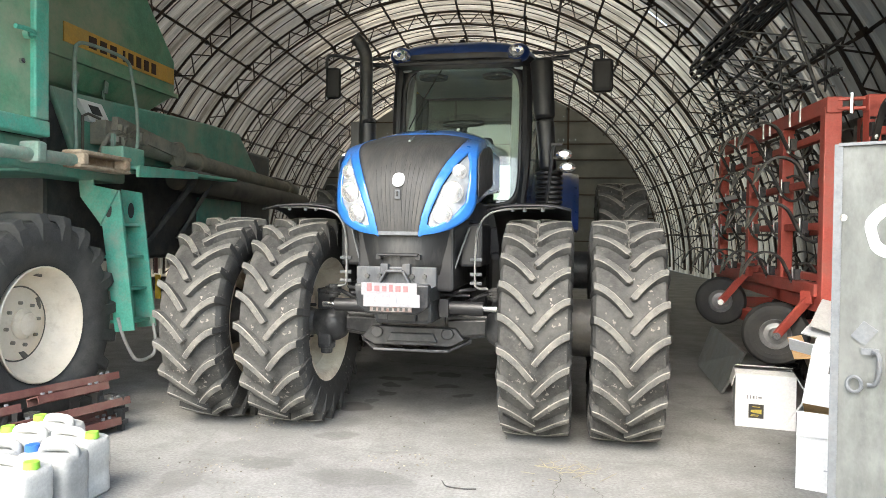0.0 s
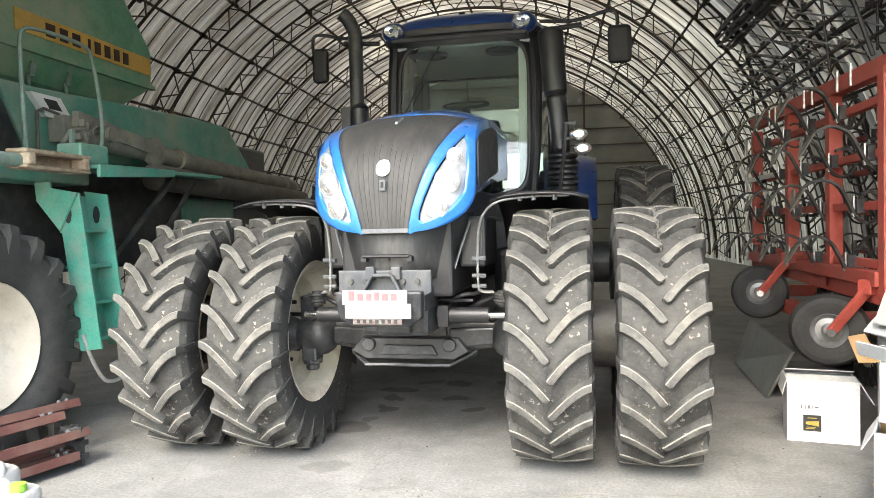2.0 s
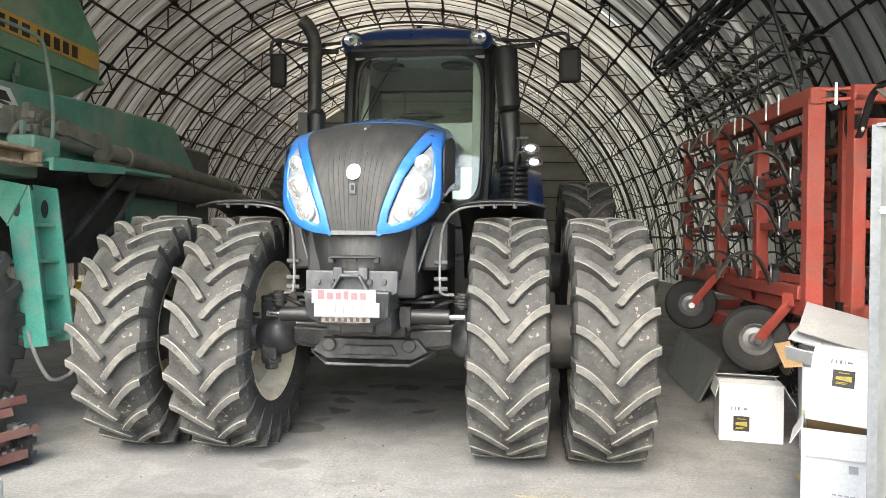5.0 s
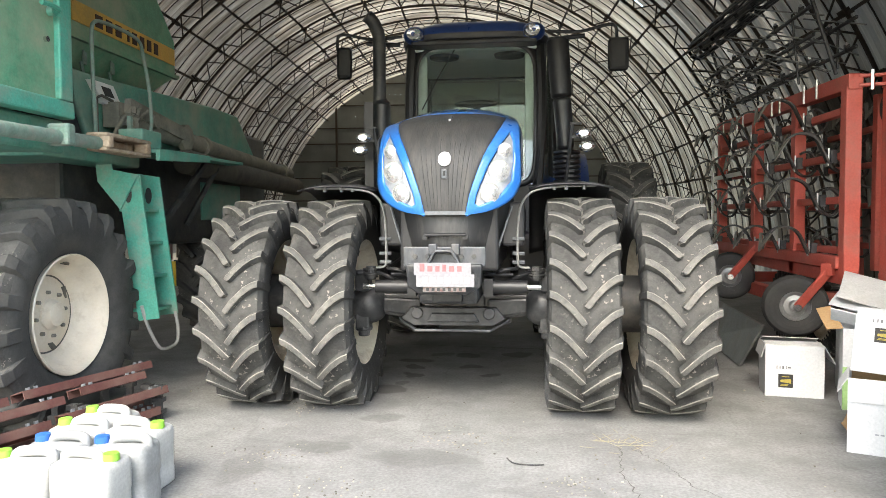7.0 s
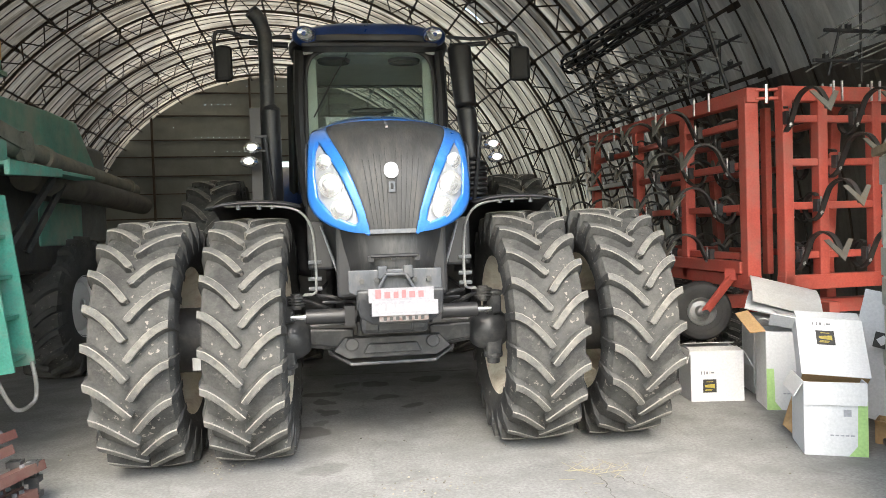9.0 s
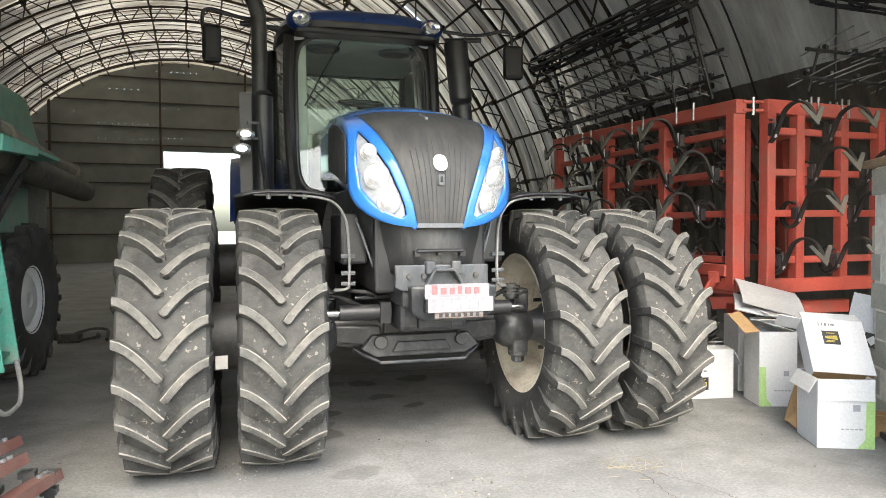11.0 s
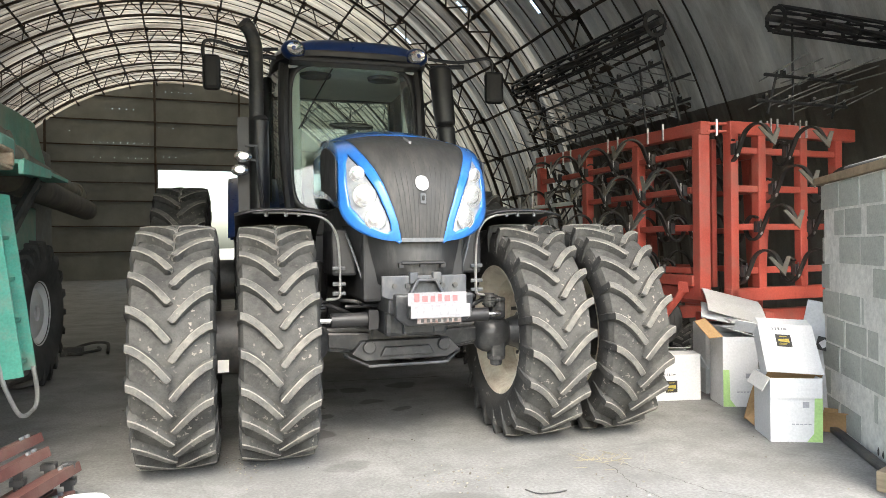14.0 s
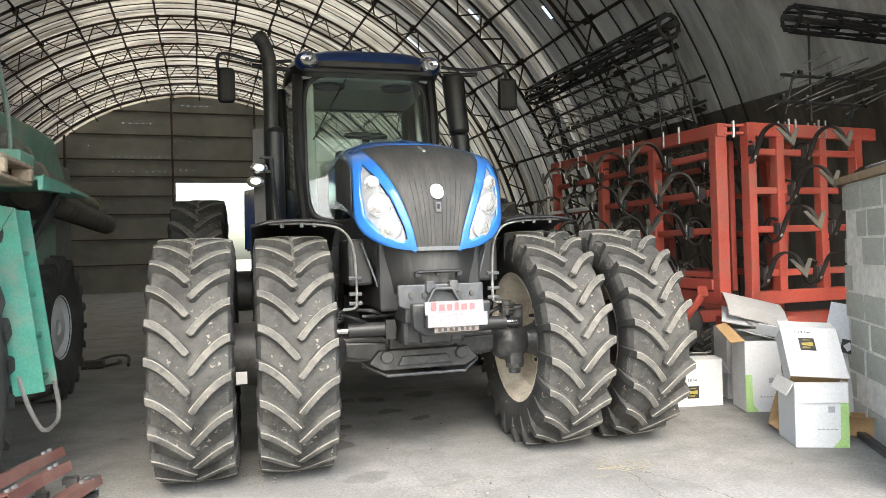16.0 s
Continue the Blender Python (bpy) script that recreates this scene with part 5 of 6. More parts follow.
for k, w in enumerate((0.1, 0.09, 0.09, 0.03, 0.075, 0.075, 0.075, 0.075)):
    bm = bmesh.new()
    box(bm, cb(-3.084, y + w / 2, 3.03), (0.006, w, 0.105))
    part("name_bar", bm, NAME_INK, stripe)
    y += w + (0.1 if k == 2 else 0.055)
bm = bmesh.new()
beam(bm, cb(-3.1, 4.6, 2.83), cb(-3.1, 6.88, 2.84), 0.05, 0.04)
part("tank_rim", bm, GREEN, tank)
for y in (5.2, 5.6):
    bm = bmesh.new()
    beam(bm, cb(-3.06, y, 2.5), cb(-3.1, y + 0.03, 2.64), 0.022, 0.022)
    prism(bm, [cb(-3.08, y + 0.01, 2.62), cb(-3.08, y + 0.06, 2.62), cb(-3.14, y + 0.16, 2.74), cb(-3.14, y + 0.11, 2.76)], (0.012, 0, 0))
    part("tank_stay", bm, HANDRAIL, tank, "worn bracket under the tank")
# body side and rear
bm = bmesh.new()
prism(bm, [cb(-2.9, *p) for p in ((4.72, 2.5), (5.1, 2.5), (7.3, 2.6), (8.0, 2.6), (8.6, 2.12), (5.45, 1.98), (5.0, 1.98))], (-0.06, 0, 0))
side = part("side_panel", bm, TEAL, combine, "dusty teal body side panel", bevel=0.02)
bm = bmesh.new()
box(bm, cb(-3.8, 6.5, 1.75), (1.7, 3.6, 1.3))
box(bm, cb(-3.8, 8.6, 1.9), (1.6, 1.2, 1.1))
part("threshing_body", bm, IRON, combine, "dark machinery under the body", bevel=0.04)
bm = bmesh.new()
box(bm, cb(-2.96, 7.6, 1.55), (0.05, 1.1, 0.42))
part("lower_panel", bm, TEAL, combine, bevel=0.02)
bm = bmesh.new()
prism(bm, [cb(-2.84, *p) for p in ((4.95, 2.44), (5.25, 2.44), (5.38, 2.28), (5.1, 2.28))], (-0.05, 0, 0))
sticker = part("sticker", bm, WHITE, side, "white warning sticker")
bm = bmesh.new()
prism(bm, [cb(-2.836, *p) for p in ((5.07, 2.41), (5.2, 2.41), (5.26, 2.34), (5.13, 2.34))], (-0.002, 0, 0))
part("sticker_mark", bm, DARK_INK, sticker)
# pulley gear and dusty tubes along the side
bm = bmesh.new()
cyl(bm, cb(-2.78, 5.35, 2.16), cb(-2.78, 9.55, 2.0), 0.085, seg=16)
cyl(bm, cb(-2.78, 6.7, 2.1), cb(-2.78, 6.78, 2.1), 0.11, seg=16)
cyl(bm, cb(-2.78, 9.2, 2.02), cb(-2.78, 9.28, 2.02), 0.105, seg=16)
part("unloading_auger", bm, DUSTY, combine, "dusty grey unloading tube", smooth=True)
bm = bmesh.new()
cyl(bm, cb(-2.7, 6.2, 1.9), cb(-2.72, 9.7, 1.82), 0.12, seg=16)
part("lower_tube", bm, DARK_DUSTY, combine, smooth=True)
bm = bmesh.new()
lathe(bm, [(-0.03, 0.1), (0.0, 0.13), (0.05, 0.13), (0.08, 0.05)], 18, cb(-2.74, 6.25, 2.13))
lathe(bm, [(-0.03, 0.06), (0.05, 0.06)], 14, cb(-2.7, 5.6, 2.2))
beam(bm, cb(-2.72, 5.25, 2.28), cb(-2.7, 6.3, 2.14), 0.06, 0.12)
part("drive_pulley", bm, DUSTY, combine, smooth=True)
bm = bmesh.new()
box(bm, cb(-2.82, 5.28, 2.2), (0.14, 0.22, 0.2))
tube(bm, smooth_path([cb(-2.75, 5.1, 2.02), cb(-2.72, 5.2, 2.18), cb(-2.72, 5.4, 2.2), cb(-2.72, 5.5, 2.04)]), 0.02)
block = part("hydraulic_block", bm, DUSTY, combine)
bm = bmesh.new()
for k in range(14):
    a = random.random()
    box(bm, cb(-2.74 + 0.05 * random.random(), 5.25 + 0.3 * a, 2.14 + 0.12 * random.random()), (0.05, 0.07, 0.05), pose(0, 0, 0, 60 * a, 40 * a, 20).to_3x3())
tagged(part("caked_chaff", bm, DUSTY, block), "dust and chaff caked on the block", kind="stuff")
bm = bmesh.new()
prism(bm, [cb(-2.3, 4.95, 1.86), cb(-2.42, 6.95, 1.92), cb(-2.85, 6.95, 1.92), cb(-2.85, 4.95, 1.88)], (0, 0, 0.03))
prism(bm, [cb(-2.3, 4.95, 1.80), cb(-2.36, 6.0, 1.87), cb(-2.36, 6.0, 1.93), cb(-2.3, 4.95, 1.89)], (-0.03, 0, 0))
part("side_shelf", bm, MINT, combine, "mint green sheet-metal shelf", bevel=0.006)
bm = bmesh.new()
beam(bm, cb(-2.7, 5.6, 1.2), cb(-2.5, 6.2, 1.88), 0.04, 0.04)
beam(bm, cb(-2.8, 6.4, 1.3), cb(-2.6, 6.7, 1.88), 0.04, 0.04)
part("shelf_stay", bm, IRON, combine)
# platform and its rail
bm = bmesh.new()
cyl(bm, cb(-2.42, 3.3, 1.85), cb(-2.42, 4.4, 1.87), 0.045, seg=14)
part("platform_tube", bm, HANDRAIL, combine, "worn pale green platform tube", smooth=True)
bm = bmesh.new()
box(bm, cb(-2.42, 4.62, 1.93), (0.16, 0.6, 0.03))
box(bm, cb(-2.42, 4.62, 1.83), (0.15, 0.6, 0.025))
box(bm, cb(-2.47, 4.62, 1.88), (0.03, 0.58, 0.08))
for y in (4.36, 4.86):
    box(bm, cb(-2.385, y, 1.88), (0.11, 0.06, 0.08))
part("platform_bracket", bm, BRACKET_RUST, combine, bevel=0.012)
bm = bmesh.new()
box(bm, cb(-2.42, 3.95, 1.88), (0.15, 0.09, 0.14))
part("platform_clamp", bm, HANDRAIL, combine, bevel=0.02)


def la(x, y, z):
    """Places on the handrail."""
    return cb(x - 0.12, y + 0.1, z)


def lb(x, y, z):
    """Places on the ladder and its platform."""
    return cb(x - 0.17, y + 0.28, z)


bm = bmesh.new()
box(bm, cb(-2.5, 5.04, 1.95), (0.2, 0.3, 0.19))
part("tool_box", bm, TEAL, combine, bevel=0.015)
bm = bmesh.new()
tube(bm, smooth_path([la(-2.5, 4.54, 1.95), la(-2.5, 4.52, 2.4), la(-2.5, 4.52, 2.7), la(-2.51, 4.57, 2.79), la(-2.53, 4.72, 2.83), la(-2.55, 5.08, 2.85), la(-2.54, 5.24, 2.82), la(-2.53, 5.28, 2.72), la(-2.48, 5.28, 2.4), la(-2.46, 5.26, 2.12), la(-2.46, 5.18, 2.03), la(-2.46, 4.95, 2.01)]), 0.015, 8)
part("handrail", bm, HANDRAIL, combine, "worn pale green tubular handrail")
bm = bmesh.new()
beam(bm, la(-2.46, 4.93, 1.95), la(-2.46, 4.93, 2.16), 0.03, 0.03)
part("rail_post", bm, HANDRAIL, combine)
bm = bmesh.new()
tube(bm, [la(-2.7, 4.88, 2.02), la(-2.7, 4.88, 2.3), la(-2.7, 4.95, 2.33), la(-2.7, 5.1, 2.31)], 0.012, 6)
part("hose_guide", bm, DARK_DUSTY, combine)
# ladder
for y, t in ((4.62, "near"), (4.92, "far")):
    bm = bmesh.new()
    prism(bm, [lb(-2.46, y, 1.72), lb(-2.27, y, 1.69), lb(-2.135, y, 0.58), lb(-2.305, y, 0.56)], (0, 0.02, 0))
    stringer = part("ladder_side", bm, MINT, combine, "bright mint green ladder side plate", bevel=0.004)
    bm = bmesh.new()
    prism(bm, [lb(-2.36 + 0.028 * math.cos(a), y - 0.006, 1.54 + 0.055 * math.sin(a) * (1.2 if abs(math.sin(a)) > 0.5 else 1)) for a in np.linspace(0, 2 * math.pi, 15)[:-1]], (0, 0.004, 0))
    part("hand_slot", bm, DARK_INK, stringer)
for k in range(4):
    f = k / 4
    bm = bmesh.new()
    box(bm, lb(-2.36 + 0.12 * f, 4.78, 1.42 - 0.26 * k), (0.17, 0.3, 0.025))
    part("ladder_tread", bm, MINT, combine, bevel=0.004)
bm = bmesh.new()
prism(bm, [lb(-2.45, 4.64, 1.68), lb(-2.45, 4.92, 1.68), lb(-2.31, 4.92, 0.64), lb(-2.31, 4.64, 0.64)], (-0.015, 0, 0))
part("ladder_back", bm, MINT, combine)
bm = bmesh.new()
prism(bm, [lb(-2.62, 4.6, 1.86), lb(-2.5, 4.6, 1.86), lb(-2.48, 4.6, 1.73), lb(-2.27, 4.6, 1.69), lb(-2.42, 4.6, 1.42), lb(-2.6, 4.6, 1.64)], (0, 0.02, 0))
part("ladder_bracket", bm, MINT, combine, bevel=0.004)
bm = bmesh.new()
tube(bm, smooth_path([lb(-2.27, 4.61, 0.68), lb(-2.24, 4.64, 0.52), lb(-2.19, 4.69, 0.36), lb(-2.165, 4.75, 0.32), lb(-2.15, 4.84, 0.325), lb(-2.13, 4.89, 0.36), lb(-2.13, 4.91, 0.46), lb(-2.15, 4.91, 0.6)]), 0.014, 8)
part("ladder_step", bm, STRIP, combine, "worn bent tube bottom step")
bm = bmesh.new()
box(bm, cb(-2.6, 5.72, 0.865), (0.05, 0.015, 0.22))
part("reflector_strip", bm, YELLOW, combine, "yellow reflector strip")
bm = bmesh.new()
box(bm, cb(-2.62, 5.72, 1.06), (0.03, 0.015, 0.14))
part("reflector_strip", bm, MAROON, combine, "dark red reflector strip")

# ---------- the folded cultivator ----------
KB = Vector((3.05, 5.55, 0))
cult = thing("cultivator", "red-orange folded field cultivator with spring tines and castor wheels", "cultivator", Matrix.Translation(KB))


def kb(x, y, z):
    return Vector((x, y, z)) - KB


def bar(name, a, b, w, h, up=(0, 0, 1), material=None, parent=None, label=""):
    bm = bmesh.new()
    beam(bm, a, b, w, h, up)
    return part(name, bm, material or RED, parent or cult, label, bevel=0.008)


FX = 3.02
for y, w in ((5.47, 0.12), (6.45, 0.1), (7.5, 0.1), (8.72, 0.1)):
    bar("frame_post", kb(FX, y, 0.84), kb(FX, y, 2.36), w, 0.1, (0, 1, 0))
BARS = (2.17, 1.82, 1.47, 1.07)
for z in BARS:
    bar("tine_bar", kb(FX + 0.01, 5.6, z), kb(FX + 0.01, 8.75, z), 0.07, 0.06)
bar("top_beam", kb(FX, 5.4, 2.37), kb(FX, 8.8, 2.45), 0.11, 0.12)
bar("bottom_beam", kb(FX, 5.4, 0.86), kb(FX, 8.8, 0.92), 0.1, 0.11)
bar("marker_strip", kb(FX - 0.09, 8.82, 0.95), kb(FX - 0.09, 8.82, 2.3), 0.03, 0.03, (0, 1, 0), WHITE)
bar("marker_strip", kb(FX - 0.07, 7.7, 1.83), kb(FX - 0.07, 8.8, 1.83), 0.03, 0.05, material=WHITE)
# wing, swung outwards about the hinge
WA, WD = Vector((3.265, 5.37, 0)), Vector((1, 0.05, 0)).normalized()
WN = Vector((WD.y, -WD.x, 0))


def wing(d, z, n=0.0):
    return WA + WD * d + WN * n + Vector((0, 0, z)) - KB


WUP = tuple(WD)
for d, w in ((0.0, 0.1), (0.33, 0.09), (0.85, 0.08), (1.3, 0.09)):
    bar("wing_post", wing(d, 0.83), wing(d, 2.36), w, 0.09, WUP)
for z in BARS:
    bar("wing_bar", wing(0, z), wing(1.3, z), 0.06, 0.06)
bar("wing_beam", wing(-0.05, 2.37), wing(1.52, 2.36), 0.1, 0.12)
bar("wing_beam", wing(-0.05, 0.85), wing(1.4, 0.85), 0.1, 0.12)
bar("wing_brace", wing(0.62, 0.9, -0.3), wing(0.74, 2.32, -0.3), 0.09, 0.1, WUP)
bar("wing_brace", wing(0.1, 0.9, -0.35), wing(0.1, 2.32, -0.35), 0.07, 0.06, WUP)
bm = bmesh.new()
for z in (2.34, 2.41):
    beam(bm, kb(3.04, 5.42, z), wing(0.02, z), 0.05, 0.025)
part("hinge", bm, RED, cult, "red hinge plates", bevel=0.006)
bm = bmesh.new()
cyl(bm, kb(3.13, 5.39, 2.3), kb(3.13, 5.39, 2.45), 0.018)
part("hinge_pin", bm, CHROME, cult, "bright steel hinge pin")
# centre section behind
for x, y in ((4.3, 6.2), (4.3, 8.0)):
    bar("centre_post", kb(x, y, 0.5), kb(x - 0.1, y, 2.3), 0.1, 0.1, (0, 1, 0))
for z in (0.62,):
    bar("centre_bar", kb(3.72, 5.4, z), kb(3.72, 8.8, z), 0.1, 0.1)
for y in (5.62, 7.1, 8.6):
    bar("cross_beam", kb(3.1, y, 0.62), kb(4.4, y, 0.62), 0.1, 0.12)
bar("drawbar", kb(2.75, 6.4, 0.6), kb(3.6, 6.2, 0.62), 0.12, 0.12)
bar("lower_beam", kb(2.85, 6.1, 0.62), kb(2.95, 8.8, 0.62), 0.1, 0.12)
k_tyre, k_tread = tyre_meshes(0.40, 0.24, 0.2, 30, 0.012, 6, 0.02)
k_rim = rim_mesh(0.2, 0.24, 0.02, 0.06)
for x, y in ((3.45, 6.7), (3.45, 7.6)):
    add_wheel(cult, k_tyre, k_tread, k_rim, *kb(x, y, 0.395), name="transport_wheel")


def tine(base, n, up=1.0):
    """A sprung tine from its clamp, out along n, with a sweep share at its tip."""
    z = Vector((0, 0, up))
    path = [(0.03, 0.085), (-0.07, 0.115), (-0.15, 0.05), (-0.155, -0.06), (-0.07, -0.135), (0.04, -0.09), (0.11, 0.03), (0.19, 0.16), (0.32, 0.215), (0.45, 0.18), (0.53, 0.08), (0.56, 0.0)]
    bm = bmesh.new()
    side = n.cross(Vector((0, 0, 1))).normalized()
    last = None
    for p in smooth_path([base + n * (a * 0.8) + z * (b * 0.88) for a, b in path], 4):
        ring = p
        if last is not None:
            d = (p - last).normalized()
            q = d.cross(side)
            r = [bm.verts.new(p + side * sx * 0.021 + q * sy * 0.009) for sx, sy in ((-1, -1), (1, -1), (1, 1), (-1, 1))]
            if prev:
                bridge(bm, prev, r)
            else:
                bm.faces.new(r[::-1])
            prev = r
        else:
            prev = None
        last = p
    bm.faces.new(prev)
    t = part("tine", bm, TINE, cult, smooth=True)
    bm = bmesh.new()
    end = base + n * 0.44 + z * 0.045
    ahead, face = (n * 0.35 - z * 0.94), (n * 0.94 + z * 0.35)
    prism(bm, [end + ahead * 0.08, end + side * 0.125 - ahead * 0.09, end + side * 0.085 - ahead * 0.095, end + ahead * 0.0, end - side * 0.085 - ahead * 0.095, end - side * 0.125 - ahead * 0.09], face * 0.01)
    part("share", bm, SHARE, t, "worn steel sweep share")
    bm = bmesh.new()
    box(bm, base + n * 0.015, (0.05, 0.05, 0.1))
    part("clamp", bm, IRON, t)
    bm = bmesh.new()
    cyl(bm, base + n * 0.05 - z * 0.075, base + n * 0.05 + z * 0.07, 0.008, seg=6)
    cyl(bm, base + n * 0.05 - z * 0.065, base + n * 0.05 - z * 0.045, 0.018, seg=6)
    part("clamp_bolt", bm, BOLT_STEEL, t)


for z, y0 in zip(BARS, (6.15, 5.66, 5.85, 6.0)):
    for j in range(4 if y0 > 6.1 else 5):
        tine(kb(FX - 0.03, y0 + 0.66 * j, z), Vector((-1, -0.05 + 0.04 * (j % 3), 0)).normalized())
# the centre section, in shade behind the folded one
for z in (1.05, 1.45, 1.85, 2.2):
    bar("centre_bar", kb(3.95, 5.7, z), kb(3.95, 8.7, z), 0.07, 0.06)
    for j in range(5):
        tine(kb(3.92, 5.95 + 0.6 * j + 0.1 * z, z), Vector((-1, -0.06 + 0.03 * j, 0)).normalized())
for d, z in ((-0.02, 2.17), (0.6, 2.17), (0.43, 1.82), (0.25, 1.47), (0.08, 1.07), (0.7, 1.07), (0.9, 1.47), (1.05, 1.82)):
    tine(wing(d, z, 0.05), WN)
# mounting bolts along the beams
for p in [kb(FX - 0.06, y, 2.42) for y in (5.95, 6.2, 6.75, 6.95, 7.8, 8.0, 8.5)] + [wing(d, 2.4, -0.06) for d in (0.42, 0.5, 0.78, 0.86)] + [wing(d, 2.4, 0.06) for d in (0.42, 0.5, 0.78, 0.86)]:
    bm = bmesh.new()
    cyl(bm, p - Vector((0, 0, 0.09)), p + Vector((0, 0, 0.07)), 0.011, seg=6)
    part("u_bolt", bm, BOLT_STEEL, cult)
# castor wheels, hanging clear of the floor
w_tyre, w_tread = tyre_meshes(0.265, 0.16, 0.115, 30, 0.008, 8, 0.012, CASTOR_RUBBER, CASTOR_RUBBER)
w_tyre.materials[0] = CASTOR_RUBBER
for x, y, z, sc, arm in ((2.77, 5.84, 0.6, 1.0, (2.97, 5.72, 0.95)), (2.66, 7.22, 0.74, 0.94, (2.9, 7.2, 1.08))):
    bm = bmesh.new()
    lathe(bm, [(-0.07, 0.12), (-0.05, 0.11), (0.05, 0.11), (0.066, 0.122), (0.072, 0.118), (0.05, 0.1), (0.022, 0.088), (0.03, 0.05), (0.085, 0.04), (0.1, 0.02)], 28)
    rm = mesh_of("castor_rim", bm, CASTOR_RIM, True)
    m = Matrix.Translation(kb(x, y, z)) @ pose(0, 0, 0, 0, 0, -107) @ Matrix.Scale(sc, 4)
    t = new("castor_tyre", w_tyre)
    t.parent, t.matrix_basis = cult, m
    o = tagged(new("castor_rim", rm), "scratched grey steel rim")
    o.parent = t
    c, top = kb(x - 0.03, y - 0.13, z), kb(*arm)
    bar("castor_arm", c, top + Vector((0, -0.12, 0)), 0.07, 0.035, (0.3, -0.95, 0), label="red castor fork arm")
    bar("castor_head", top + Vector((-0.06, -0.12, -0.03)), top + Vector((0.14, 0.02, -0.03)), 0.1, 0.1)
    bm = bmesh.new()
    cyl(bm, c + Vector((-0.01, -0.04, 0)), c + Vector((0.01, 0.05, 0)), 0.028)
    part("castor_nut", bm, CHROME, cult)
bar("castor_rail", kb(2.98, 5.5, 0.98), kb(2.96, 8.7, 1.0), 0.09, 0.1)

# harrow of long thin teeth and a cage roller, stowed above the frame
harrow = thing("harrow", "dark steel spike harrow stowed above the cultivator", "harrow", Matrix.Translation(Vector((3.1, 7.0, 2.55))))
HB = Vector((3.1, 7.0, 2.55))


def hb(x, y, z):
    return Vector((x, y, z)) - HB


def spike_section(origin, along, length, rows, rise, count, lean):
    """Rows of bars one above the other, each with thin spikes slanting along it."""
    for k in range(rows):
        a = origin + rise * k
        bar("harrow_bar", a, a + along * length, 0.026, 0.03, material=HARROW_STEEL, parent=harrow)
        for i in range(count):
            p = a + along * (length * (i + 0.5) / count + random.uniform(-0.04, 0.04))
            bm = bmesh.new()
            q = p + lean * random.uniform(0.2, 0.36) + along * random.uniform(0.2, 0.34) + Vector((0, 0, random.uniform(0.1, 0.2)))
            tube(bm, [p - (q - p) * random.uniform(0.2, 0.5), p, q], 0.007, 5)
            part("spike", bm, SPIKE, harrow)
            if i % 2 == k % 2:
                bm = bmesh.new()
                box(bm, p + Vector((0, 0, 0.02)), (0.035, 0.035, 0.07))
                part("spike_clamp", bm, HARROW_STEEL, harrow)
                bm = bmesh.new()
                cyl(bm, p + Vector((-0.02, -0.03, 0.05)), p + Vector((-0.02, -0.045, 0.052)), 0.013, seg=6)
                part("spike_nut", bm, BOLT_STEEL, harrow)
    for f in (0.12, 0.82):
        p = origin + along * (length * f)
        bar("harrow_stay", p - Vector((0, 0, 0.12)), p + rise * (rows - 0.8), 0.02, 0.022, tuple(along), HARROW_STEEL, harrow)


spike_section(hb(2.88, 5.75, 2.6), Vector((0, 1, 0)), 3.0, 3, Vector((-0.03, 0, 0.22)), 10, Vector((-0.8, -0.1, 0)))
spike_section(hb(3.25, 5.9, 2.75), Vector((0, 1, 0)), 2.8, 2, Vector((0.0, 0, 0.24)), 8, Vector((-0.8, -0.1, 0)))
spike_section(wing(0.2, 2.62, 0.1) + KB - HB, WD, 1.15, 2, Vector((0.1, 0, 0.24)), 7, Vector((0.25, -0.7, 0)))


def cage_roller(a, b, r, parent):
    a, b = Vector(a), Vector(b)
    d = (b - a).normalized()
    x = d.orthogonal().normalized()
    y = d.cross(x)
    bm = bmesh.new()
    cyl(bm, a - d * 0.1, b + d * 0.1, 0.03)
    roller = part("roller_shaft", bm, IRON, parent, "dark cage roller")
    n = max(3, int((b - a).length / 0.42))
    for k in range(n + 1):
        bm = bmesh.new()
        c = a + (b - a) * (k / n)
        rings = [ring_at(bm, c + d * o, x, y, q, 18) for o, q in ((-0.006, r), (0.006, r), (0.006, r * 0.72), (-0.006, r * 0.72))]
        for p, q in zip(rings, rings[1:] + rings[:1]):
            bridge(bm, p, q)
        part("roller_disc", bm, HARROW_STEEL, roller)
    for k in range(12):
        bm = bmesh.new()
        pts = []
        for i in range(13):
            t = 2 * math.pi * k / 12 + 1.1 * i / 12
            pts.append(a + (b - a) * (i / 12) + x * (r * math.cos(t)) + y * (r * math.sin(t)))
        tube(bm, pts, 0.013, 5)
        part("roller_slat", bm, HARROW_STEEL, roller)


cage_roller(hb(2.72, 5.72, 3.38), hb(2.72, 8.75, 3.42), 0.125, harrow)
cage_roller(wing(0.45, 3.38, 0.1) + KB - HB, wing(2.4, 3.36, 0.1) + KB - HB, 0.12, harrow)
for y in (5.8, 8.4):
    bar("roller_arm", hb(3.05, y, 2.5), hb(2.75, y, 3.42), 0.028, 0.03, (0, 1, 0), HARROW_STEEL, harrow)
for d in (0.65,):
    bar("roller_arm", wing(d, 2.45, 0.1) + KB - HB, wing(d, 3.38, 0.1) + KB - HB, 0.018, 0.02, WUP, HARROW_STEEL, harrow)

# ---------- block wall, gate leaf ----------
PA, PB = Vector((3.256, 4.245, 0)), Vector((2.5, 2.97, 0))
PD = (PB - PA).normalized()
PN = Vector((-PD.y, PD.x, 0))
if PN.x > 0:
    PN = -PN
